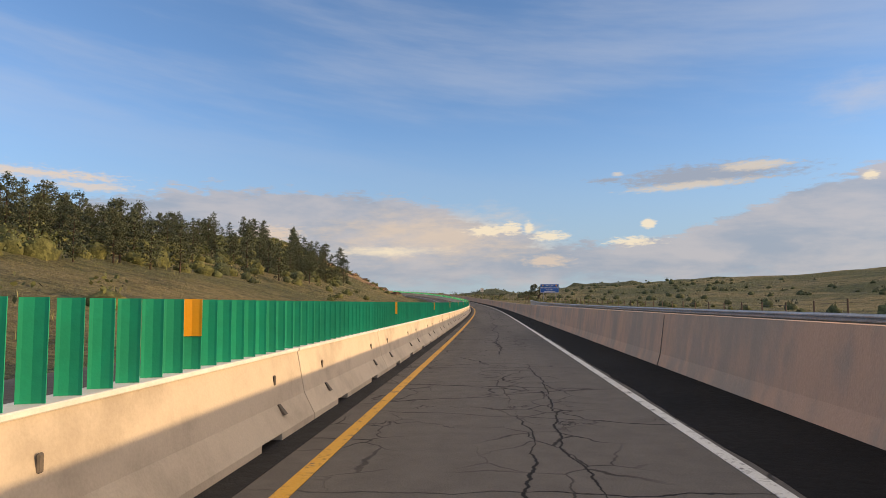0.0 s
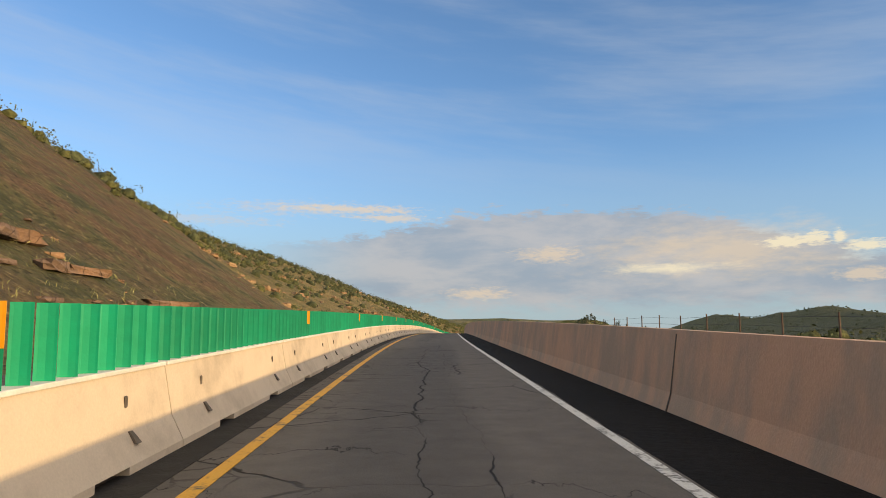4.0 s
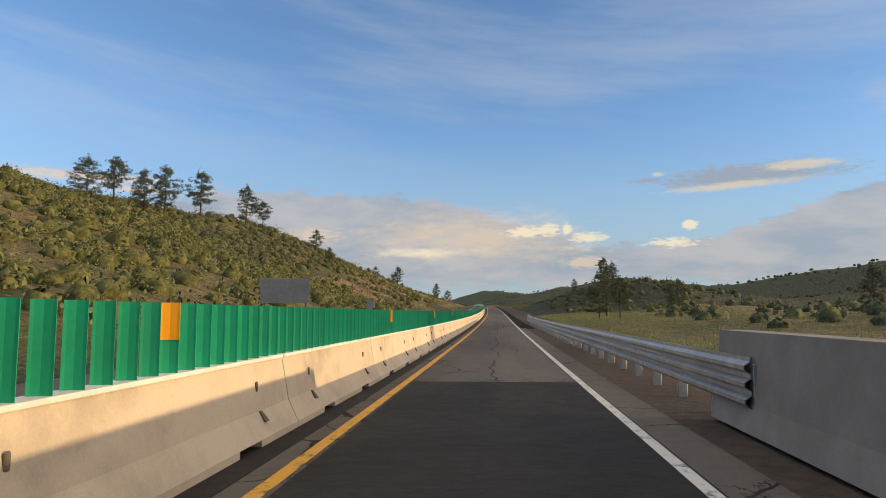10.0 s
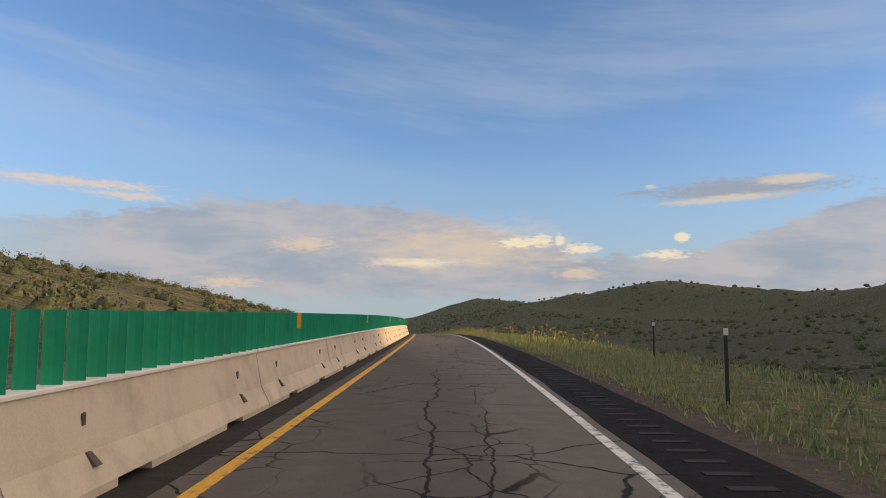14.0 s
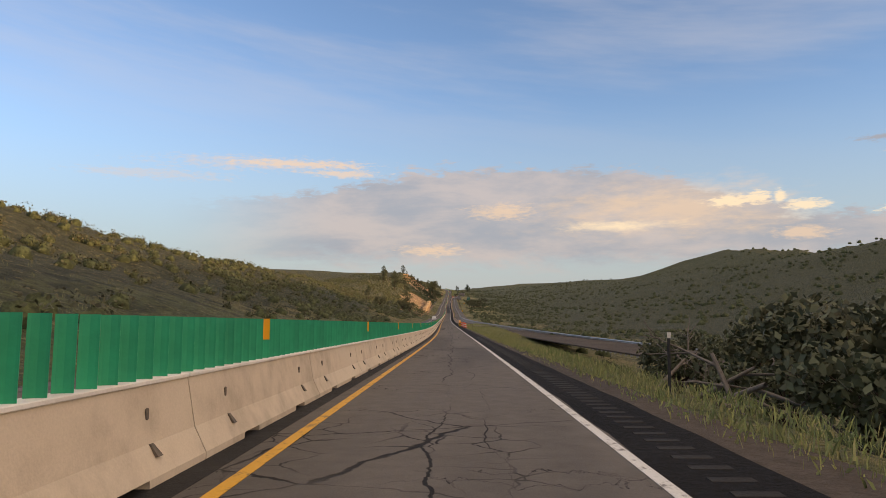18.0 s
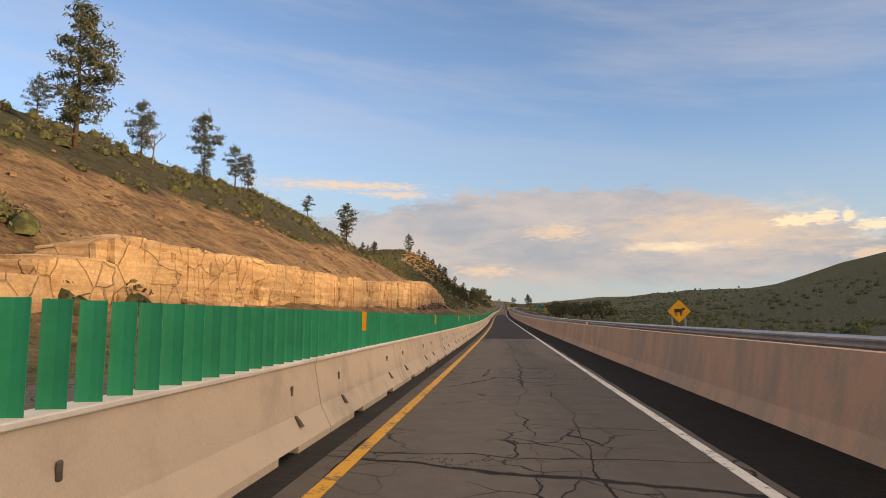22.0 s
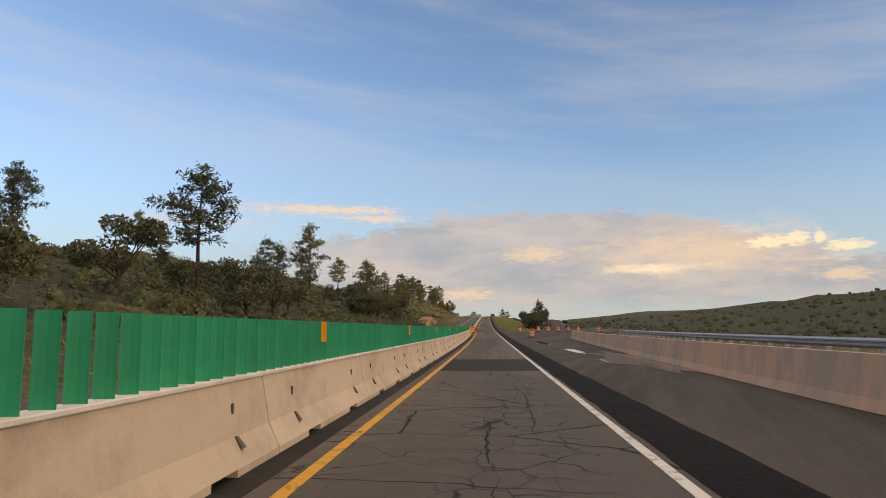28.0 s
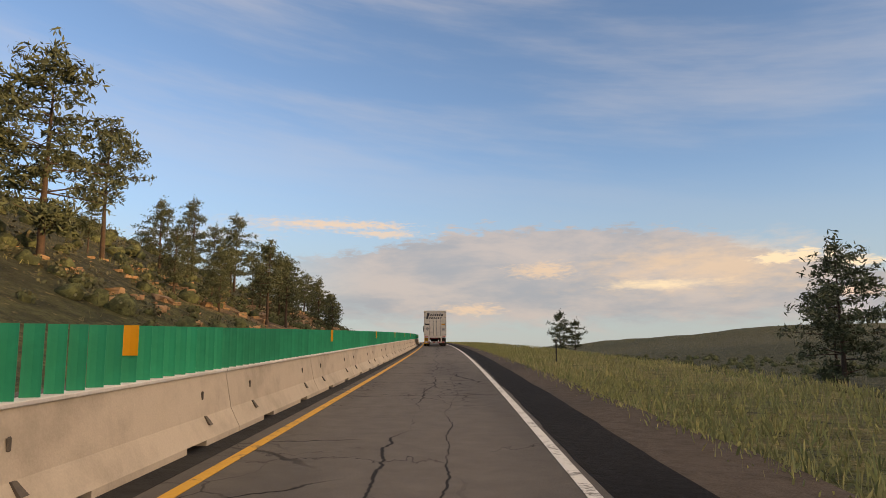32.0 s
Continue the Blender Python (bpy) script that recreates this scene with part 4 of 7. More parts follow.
ribbon("gravel_edge_1", 4.6, 9.0, 1180, 1505, -0.012, GRAVEL, "brown gravel verge beside the shoulder", "verge")
ribbon("gravel_edge_3", 4.6, 5.75, 1500, 2200, -0.012, GRAVEL, "dark gravel verge beside the shoulder", "verge", 1.0, lambda q: 0.16 * value_noise(q / 3.1, q * 0, 53))
ribbon("gravel_edge_4", 3.95, 9.0, 1084, 1190, -0.02, GRAVEL, "brown gravel under the guardrail", "verge")
ribbon("gravel_edge_2", 4.4, 5.85, 3318, END, -0.012, GRAVEL, "dark gravel verge beside the shoulder", "verge", 1.0, lambda q: 0.16 * value_noise(q / 3.1, q * 0, 54))
ribbon("yard_paving_1", 4.0, 34, 760, 960, -0.012, STREAKED, "wide dark asphalt crossover with streaks", "road")
ribbon("yard_paving_3", 9.0, 27, 3300, 3350, -0.014, WORN, "wide worn grey asphalt crossover with streaks", "road", shift=flare([(3300, -1.6), (3322, 3.0), (3350, 7.0)]))
ribbon("yard_paving_2", 4.0, 22, 3060, 3318, -0.012, WORN, "wide worn grey asphalt crossover with puddles", "road")
ribbon("right_road_1", 6.5, 13.0, -300, 800, -0.03, GRAVEL, "bare graded roadbed behind the wall", "road")
ribbon("right_road_2", 6.5, 13.0, 2150, 3100, -0.03, ASPHALT, "closed asphalt lanes behind the wall", "road")


# ---- plants ----
NEEDLE = material("pine_needles", (0.080, 0.099, 0.050), (0.054, 0.070, 0.037), 3, 0.5, 0.75, 0, 0.0, 12, 0.25, island=0.5, spread=0.25)
OAK = material("oak_leaves", (0.135, 0.150, 0.052), (0.095, 0.115, 0.040), 1.5, 0.05, 0.8, 0, 0.0, 8, 0.25, island=0.6)
DARKLEAF = material("dark_leaves", (0.088, 0.105, 0.052), (0.098, 0.088, 0.050), 1.5, 0.05, 0.8, 0, 0.0, 8, 0.25, island=0.6)
# lighter copy of the thicket: sunlight put into the colour for the lit stretches
LIT_THICKET = material("dry_thicket", (0.060, 0.066, 0.026), (0.150, 0.155, 0.060), 3.2, 1.2, 0.9, 0, 1.0, 11, 0.45, cover=(0.42, 0.60), gloss=0.15)
# inner growth of shrubs: the dark tone holds twigs and the shade among them
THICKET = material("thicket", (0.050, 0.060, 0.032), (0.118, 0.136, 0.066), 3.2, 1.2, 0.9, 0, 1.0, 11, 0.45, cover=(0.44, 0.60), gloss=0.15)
BARK = material("pine_bark", (0.085, 0.055, 0.038), (0.045, 0.034, 0.028), 8, 1.5, 0.95, 0, 0.8, 30, 0.3)
DEADWOOD = material("grey_dead_wood", (0.20, 0.17, 0.14), (0.13, 0.11, 0.09), 8, 1.5, 0.95, 0, 0.4, 30, 0.3)
STRAW = material("dry_grass", (0.36, 0.33, 0.15), (0.25, 0.26, 0.10), 0.6, 0.08, 0.9, 0, 0.0, 5, 0.25, island=0.6)
LEAFGRASS = material("green_grass", (0.18, 0.23, 0.075), (0.27, 0.27, 0.11), 0.6, 0.08, 0.9, 0, 0.0, 5, 0.25, island=0.6)
FLOWER = material("yellow_petals", (0.62, 0.40, 0.02), (0.5, 0.33, 0.02), 4, 1, 0.7, 0, 0.0, island=0.3)
rng = np.random.default_rng(7)


def leaves(centres, size, long=1.6, rnd=None, up=0.0):
    """Small four-cornered leaves or tufts at the centres, turned at random. Returns verts, faces."""
    rnd = rnd or rng
    n = len(centres)
    a = rnd.normal(size=(n, 3))
    a[:, 2] += up
    a /= np.linalg.norm(a, axis=1, keepdims=True)
    b = np.cross(a, rnd.normal(size=(n, 3)))
    b /= np.linalg.norm(b, axis=1, keepdims=True)
    k = size * rnd.uniform(0.6, 1.3, (n, 1))
    a, b = a * k * long * 0.5, b * k * 0.5
    v = np.stack([centres - a, centres + b * 0.9 - a * 0.1, centres + a, centres - b * 0.9 - a * 0.1], 1).reshape(-1, 3)
    return v, np.arange(4 * n).reshape(n, 4)


def limb_arrays(p, q, r0, r1, sides=5):
    p, q = np.array(p, float), np.array(q, float)
    d = (q - p) / np.linalg.norm(q - p)
    u = np.cross(d, [0.3, 0.9, 0.2])
    u /= np.linalg.norm(u)
    w = np.cross(d, u)
    ang = np.arange(sides) * math.tau / sides
    ring = np.cos(ang)[:, None] * u + np.sin(ang)[:, None] * w
    v = np.concatenate([p + ring * r0, q + ring * r1])
    i = np.arange(sides)
    j = (i + 1) % sides
    return v, np.stack([i, j, j + sides, i + sides], 1)


def gather(pieces):
    vs, fs, n = [], [], 0
    for v, f in pieces:
        vs.append(v)
        fs.append(f + n)
        n += len(v)
    return np.concatenate(vs), np.concatenate(fs)


def plant(name, wood, green, wood_mat, leaf_mat, label, category):
    root = new(name)
    t = new("trunk", mesh_of("trunk", *gather(wood), wood_mat, smooth=True))
    t.parent = root
    if green is not None:
        c = new("crown", mesh_of("crown", *green, leaf_mat))
        c.parent = root
    return tagged(root, label, category)


def pine(seed, tall=10.0, bare=0.3, spread=0.22, lean=0.0, fine=7):
    """A ponderosa pine: a tapered trunk, whorls of limbs of uneven length, and needle tufts along them."""
    r = np.random.default_rng(seed)
    wood, cen = [], []
    spine = [np.array([lean * z * tall * 0.1 + 0.05 * math.sin(z * 7 + seed), 0.05 * math.cos(z * 5 + seed), z * tall]) for z in np.linspace(0, 1, 8)]
    spine[0][2] = -0.4
    for i in range(7):
        wood.append(limb_arrays(spine[i], spine[i + 1], tall * 0.019 * (1 - i / 7.3), tall * 0.019 * (1 - (i + 1) / 7.3) + 0.01, 7))
    z = bare
    while z < 0.985:
        k = (z - bare) / (1 - bare)
        reach = tall * spread * (0.55 + 0.6 * math.sin(min(1, k * 1.25) * math.pi * 0.75)) * (1 - k ** 3.0 * 0.72)
        for _ in range(r.integers(3, 6)):
            if r.random() < 0.22:
                continue
            ang, ln = r.uniform(0, math.tau), reach * r.uniform(0.45, 1.15)
            p = np.array([np.interp(z, np.linspace(0, 1, 8), [s[0] for s in spine]), np.interp(z, np.linspace(0, 1, 8), [s[1] for s in spine]), z * tall])
            q = p + np.array([math.cos(ang) * ln, math.sin(ang) * ln, ln * r.uniform(-0.08, 0.32)])
            wood.append(limb_arrays(p, q, 0.012 * tall * (1 - 0.7 * k) * 0.45, 0.012, 4))
            m = int(5 + 3.4 * ln)
            w = r.uniform(0.10, 1.05, m)[:, None] ** 0.7
            cen.append(p + (q - p) * (0.25 + 0.75 * w) + r.normal(size=(m, 3)) * np.array([0.22, 0.22, 0.07]) * (0.5 + 0.09 * tall))
        z += r.uniform(0.028, 0.058)
    cen.append(spine[-1] + r.normal(size=(14, 3)) * np.array([0.25, 0.25, 0.35]))
    return plant("pine_tree", wood, leaves(np.concatenate(cen).repeat(fine, 0) + r.normal(size=(fine * sum(map(len, cen)), 3)) * 0.16, (0.082 + 0.003 * tall) * (9 / fine) ** 0.5, 3.2 if fine > 4 else 2.2, r), BARK, NEEDLE,
                 "dark green ponderosa pine with an open uneven crown", "tree")


def broadleaf(seed, tall=6.0, n=2700, mat=None):
    """A round-crowned tree: forked trunk, limbs, leaf lobes with gaps."""
    r = np.random.default_rng(seed)
    wood, lobes = [limb_arrays((0, 0, -0.4), (0.1, 0, tall * 0.28), tall * 0.035, tall * 0.028, 7)], []
    for _ in range(9):
        ang, ln = r.uniform(0, math.tau), tall * r.uniform(0.25, 0.42)
        q = np.array([math.cos(ang) * ln, math.sin(ang) * ln, tall * r.uniform(0.42, 0.82)])
        wood.append(limb_arrays((0.1, 0, tall * r.uniform(0.15, 0.28)), q, tall * 0.015, 0.02, 5))
        lobes.append((q, tall * r.uniform(0.13, 0.22)))
    cen = []
    for q, rad in lobes:
        m = n // 9
        d = r.normal(size=(m, 3))
        d /= np.linalg.norm(d, axis=1, keepdims=True)
        cen.append(q + d * rad * r.uniform(0.45, 1.1, (m, 1)) ** 0.6 * np.array([1.15, 1.15, 0.85]))
    return plant("broadleaf_tree", wood, leaves(np.concatenate(cen), 0.036 * tall, 1.5, r), BARK, mat or DARKLEAF, "dark green round-crowned broadleaf tree", "tree")


def dead_tree(seed, tall=7.0):
    r = np.random.default_rng(seed)
    wood = []

    def grow(p, d, ln, rad, depth):
        q = p + d * ln
        wood.append(limb_arrays(p, q, rad, rad * 0.6, 5))
        if depth:
            for _ in range(r.integers(2, 5)):
                e = d + r.normal(size=3) * 0.55
                e[2] = abs(e[2]) * 0.8 + 0.1
                grow(p + (q - p) * r.uniform(0.45, 1), e / np.linalg.norm(e), ln * r.uniform(0.45, 0.75), rad * 0.55, depth - 1)
    grow(np.array([0, 0, -0.3]), np.array([0.05, 0, 1.0]), tall * 0.45, tall * 0.02, 3)
    return plant("dead_tree", wood, None, DEADWOOD, None, "bare grey dead tree with broken twigs", "tree")


def stand(ob, s, lat, size=1.0, turn=0.0, wide=1.0):
    """A copy of a plant or thing on the ground at station s."""
    x, y, z = ground_place(s, lat)
    return copy_thing(ob, pose(float(x), float(y), float(z), 0, 0, turn) @ Matrix.Diagonal((size * wide, size * wide, size, 1)))


def forget(ob):
    for o in (*ob.children_recursive, ob):
        bpy.data.objects.remove(o)


PINES = [pine(1, 10, 0.24, 0.27), pine(2, 10, 0.36, 0.27, 0.3), pine(3, 10, 0.14, 0.29), pine(4, 10, 0.42, 0.26, -0.2), pine(5, 10, 0.20, 0.25)]
# pines that stand out, stretch by stretch: station, metres right of the yellow line, height
PINES_1 = [(68, -37, 5.1), (122, -30, 5.8), (186, -32, 6.8), (64, -42, 5.0), (73, -45, 4.2), (256, -36, 8.0), (240, -41, 6.7), (327, -54, 10.2), (366, -34, 2.8),
           (400, -58, 4.0), (430, -60, 3.2), (455, -52, 3.5), (640, -30, 2.6), (700, -34, 2.5), (930, -50, 4.5), (955, -56, 6.5), (968, -58, 5.0)]
PINES_2 = [(1192, -58, 6.4), (1197, -57, 7.6), (1204, -56, 7.2), (1213, -57, 9.0), (1230, -58, 9.6), (1258, -59, 9.0), (1261, -56, 7.0), (1258, -39, 3.9), (1277, -47, 5.7),
           (1321, -32, 3.0), (1373, -37, 7.1), (1411, -53, 3.8), (1417, -52, 4.4), (1451, -62, 7.0), (1467, -61, 8.2), (1487, -21, 6.7), (1476, -47, 4.1), (1520, -29, 9.4), (1491, -29, 3.5)]
PINES_3 = [(1176, 14, 5.2), (1183, 16, 5.8), (1168, 15, 4.4), (1198, 28, 4.2), (1205, 31, 4.8), (1150, 34, 3.6), (1160, 38, 4.4), (1252, 27, 7.5), (1258, 30, 6.0), (1290, 25, 4.0), (1312, 22, 3.0), (1306, 24, 2.6)]
PINES_4 = [(2336, -39, 7.4), (2616, -58, 8.5), (2402, -23, 13.2), (2606, -57, 9.5), (2541, -56, 5.3), (2543, -52, 5.9), (2530, -42, 14.8), (2562, -54, 9.0), (2588, -56, 12.5), (2570, -47, 5.0),
           (2648, -41, 11.2), (2652, -37, 3.7), (2664, -38, 3.4), (2649, -53, 6.5), (2670, -47, 7.4), (2782, -60, 7.7), (2793, -62, 6.3), (2891, -49, 8.5), (2804, -61, 2.8), (2907, -62, 11.0)]
PINES_5 = [(2867, -20, 5.1), (2880, -23, 6.7), (2888, -24, 5.7), (2860, -22, 5.2), (2935, -39, 7.5), (2933, -48, 6.5), (2934, -43, 7.0), (2941, -59, 5.7), (2963, -28, 5.7), (2934, -20, 5.3),
           (2905, -17, 4.2), (2850, -26, 6.0), (2845, -30, 6.5), (2920, -19, 4.4), (2952, -22, 5.0), (3010, -24, 6.0), (3030, -30, 7.0), (3050, -26, 6.0), (2975, -35, 6.0), (2990, -45, 7.0)]
PINES_6 = [(3253, -33, 14.9), (3320, -37, 14.5), (3375, -34, 12.0), (3528, -44, 15.5), (3519, -43, 9.0), (3345, -36, 9.3), (3373, -28, 9.9), (3443, -45, 15.0), (3468, -37, 9.2), (3473, -35, 10.3),
           (3560, -40, 16.0), (3566, -36, 13.0), (3575, -44, 14.5), (3548, -36, 14.5), (3606, -50, 15.5), (3640, -20, 9.0), (3590, -66, 13.0), (3666, -40, 10.6), (3652, -31, 11.8), (3677, -30, 13.6)]
PINES_7 = [(3702, -20, 6.0), (3712, -24, 8.0), (3718, -20, 5.5), (3726, -23, 7.0), (3733, -19, 5.0), (3744, -22, 6.5), (3764, -20, 6.0), (3775, -23, 7.0), (3786, -19, 5.0), (3683, -27, 15.5), (3698, -30, 13.0), (3730, -33, 10.6), (3742, -30, 12.0), (3755, -28, 9.0), (3753, -24, 8.0), (3790, -26, 8.0), (3825, -30, 8.0), (3800, -34, 10.0), (3674, -33, 14.0),
           (3727, 55, 20.0), (3734, 58, 15.0), (3722, 60, 13.0), (3825, 40, 13.0), (3829, 45, 11.0)]
_n = 0
for row in (PINES_1, PINES_2, PINES_3, PINES_4, PINES_5, PINES_6, PINES_7):
    for s, lat, tall in row:
        stand(PINES[_n % 5], s, lat, tall / 10, _n * 47, 1.08 if row is PINES_6 else 1.15 if row is PINES_2 else 1.0)
        _n += 1
# the pine wood on the first hill
WOOD_PINES = [pine(6, 10, 0.10, 0.26, 0, 2), pine(7, 10, 0.15, 0.24, 0.2, 2), pine(8, 10, 0.08, 0.28, 0, 2)]
_rows = [(rng.uniform(50, 212), -rng.uniform(32, 105), rng.uniform(0.36, 0.70)) for _ in range(230)] + [(rng.uniform(225, 280), -rng.uniform(40, 85), rng.uniform(0.5, 0.8)) for _ in range(20)]
_soup = {"trunk": [], "crown": []}
for i, (s, lat, size) in enumerate(_rows):
    m = pose(*map(float, ground_place(s, lat)), 0, 0, i * 47) @ Matrix.Scale(size, 4)
    for o in WOOD_PINES[i % 3].children:
        co, fa = np.empty(len(o.data.vertices) * 3), np.empty(len(o.data.loops), np.int64)
        o.data.vertices.foreach_get("co", co)
        o.data.loops.foreach_get("vertex_index", fa)
        _soup[o.name.split(".")[0]].append((co.reshape(-1, 3) @ np.array(m.to_3x3()).T + np.array(m.translation), fa.reshape(-1, 4)))
_wood = tagged(new("pine_wood", mesh_of("pine_wood", *gather(_soup["trunk"]), BARK, smooth=True)), "dense wood of dark green pines on the hillside", "wood", "", "stuff")
_crowns = new("crowns", mesh_of("crowns", *gather(_soup["crown"]), NEEDLE))
_crowns.parent = _wood
tagged(_crowns, kind="stuff")
for p in WOOD_PINES:
    forget(p)
for i in range(26):
    stand(PINES[i % 5], rng.uniform(2832, 2866), -rng.uniform(17, 36), rng.uniform(0.32, 0.6), rng.uniform(0, 360))
for i in range(12):
    stand(PINES[i % 5], rng.uniform(2900, 3010), -rng.uniform(50, 64), rng.uniform(0.25, 0.45), rng.uniform(0, 360))
for i in range(18):
    stand(PINES[i % 5], rng.uniform(3694, 3800), -rng.uniform(15, 32), rng.uniform(0.4, 0.85), rng.uniform(0, 360))
for i in range(22):
    stand(PINES[i % 5], rng.uniform(3060, 3300), -rng.uniform(30, 70), rng.uniform(0.5, 0.95), rng.uniform(0, 360))
for p in PINES:
    forget(p)

BROAD = [broadleaf(11), broadleaf(12), broadleaf(13, 6.0, 3000)]
BROADS = [(220, 30, 6.5), (246, 33, 4.0), (3338, 12.5, 4.4), (3340, 14.0, 4.8), (3342, 12.0, 4.2), (3344, 15.0, 4.5), (3335, 13.2, 4.0), (2960, 47, 7.0), (2968, 52, 6.5), (2955, 54, 6.0),
          (2750, 30, 6.0), (2762, 26, 5.0), (2775, 29, 6.2), (2786, 27, 5.5), (2797, 30, 6.4), (2808, 28, 5.6), (2820, 31, 6.0), (2832, 28, 5.4), (2846, 33, 5.8), (2738, 33, 6.0), (2726, 30, 5.2),
          (2712, 34, 6.4), (2700, 36, 6.0), (2862, 30, 5.0), (2880, 33, 5.6), (2004, 11.5, 4.8), (2006, 13.5, 5.4), (2002, 13.0, 5.0), (2010, 13.5, 5.4), (2013, 16, 6.4), (2007, 15.5, 6.0), (2016, 14.5, 5.0), (2022, 17, 6.4), (2030, 15, 5.0), (2016, 20, 6.0), (2035, 19, 4.5), (2318, -31, 6.2), (2379, -20, 6.0), (2386, -22, 5.5), (2392, -25, 5.5), (2374, -24, 6.0)]
BROADS += [(3312 + 6.1 * i % 60, -17 - 7 * (i * 0.618 % 1) - 10 * (i * 0.37 % 1), 3.8 + 2.0 * (i * 0.73 % 1)) for i in range(26)]
BROADS += [(3110 + 9.3 * i, -18 - 16 * (i * 0.618 % 1), 4.0 + 2.5 * (i * 0.73 % 1)) for i in range(18)]
for i, (s, lat, tall) in enumerate(BROADS):
    tall *= 1.35 if 2690 < s < 2890 else 1.0
    stand(BROAD[i % 3], s, lat, tall / 6, i * 61)
for b in BROAD:
    forget(b)
DEAD = [dead_tree(21), dead_tree(22)]
for i, (s, lat, tall) in enumerate([(1028, -24, 6.0), (1032, -27, 5.5), (1024, -29, 6.5), (2018, 12.5, 3.2), (2021, 13.5, 2.8), (2557, -49, 7.5), (3475, -70, 7.0), (3365, -30, 8.0), (2986, 56, 7.0), (3640, -58, 6.5)]):
    stand(DEAD[i % 2], s, lat, tall / 7, i * 83)
for s, lat, tall, lean, turn in ((2008, 8.7, 5.2, 70, 20), (2011, 9.2, 4.6, 58, 75), (2005.5, 8.4, 3.4, 80, -35), (2014, 9.0, 4.2, 62, 140), (2009, 9.6, 4.8, 40, 200)):
    x, y, z = ground_place(s, lat)
    tagged(copy_thing(DEAD[0], pose(float(x), float(y), float(z) + 0.15, lean, 0, turn) @ Matrix.Scale(tall / 7, 4)), "fallen grey dead tree with tangled bare twigs", "tree")
for d in DEAD:
    forget(d)


def scatter(name, s, lat, size, leaf, mat, label, category, n=60, seed=0, flat=0.75, leaf_size=0.30):
    """Many shrubs as one mesh: each a few lobes of small leaves."""
    r = np.random.default_rng(seed)
    base = ground_place(s, lat)
    k = len(s)
    lobes = r.normal(size=(k, 4, 3)) * np.array([0.42, 0.42, 0.20]) + np.array([0, 0, 0.40])
    pick = r.integers(0, 4, (k, n))
    d = r.normal(size=(k, n, 3))
    d /= np.linalg.norm(d, axis=2, keepdims=True)
    c = np.take_along_axis(lobes, pick[..., None].repeat(3, 2), 1) + d * r.uniform(0.30, 0.60, (k, n, 1)) * np.array([1, 1, flat])
    c[..., 2] = np.abs(c[..., 2]) - 0.05
    c = base[:, None, :] + c * size[:, None, None]
    v, f = leaves(c.reshape(-1, 3), leaf_size, 1.4, r)
    # the dense inner growth: a lumpy dome under the leaves, shade in its dark tone
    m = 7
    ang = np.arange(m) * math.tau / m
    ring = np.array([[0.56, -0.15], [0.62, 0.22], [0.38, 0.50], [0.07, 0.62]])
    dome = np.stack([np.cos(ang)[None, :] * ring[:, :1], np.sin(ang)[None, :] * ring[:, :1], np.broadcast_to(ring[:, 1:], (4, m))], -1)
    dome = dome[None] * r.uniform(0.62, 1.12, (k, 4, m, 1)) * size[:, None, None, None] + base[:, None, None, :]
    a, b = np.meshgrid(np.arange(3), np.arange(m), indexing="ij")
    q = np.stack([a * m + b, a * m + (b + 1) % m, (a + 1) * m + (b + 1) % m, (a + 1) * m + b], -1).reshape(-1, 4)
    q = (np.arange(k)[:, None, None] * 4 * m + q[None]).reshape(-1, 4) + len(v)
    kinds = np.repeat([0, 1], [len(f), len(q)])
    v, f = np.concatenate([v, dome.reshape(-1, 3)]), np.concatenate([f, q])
    return tagged(new(name, mesh_of(name, v, f, [mat, LIT_THICKET if mat is OAK else THICKET], smooth=True, index=kinds)), label, category, "", "stuff")


def spread_over(count, s0, s1, l0, l1, seed, bias=1.0, patch=60.0, keep=0.5):
    """Random stations and distances, thicker in patches."""
    r = np.random.default_rng(seed)
    s, u = r.uniform(s0, s1, count * 3), r.uniform(0, 1, count * 3) ** bias
    lat = l0 + (l1 - l0) * u
    ok = value_noise(s / patch, lat / (patch * 0.6), seed) * 0.5 + 0.5 + r.uniform(-0.3, 0.3, count * 3) > keep
    return s[ok][:count], lat[ok][:count], r


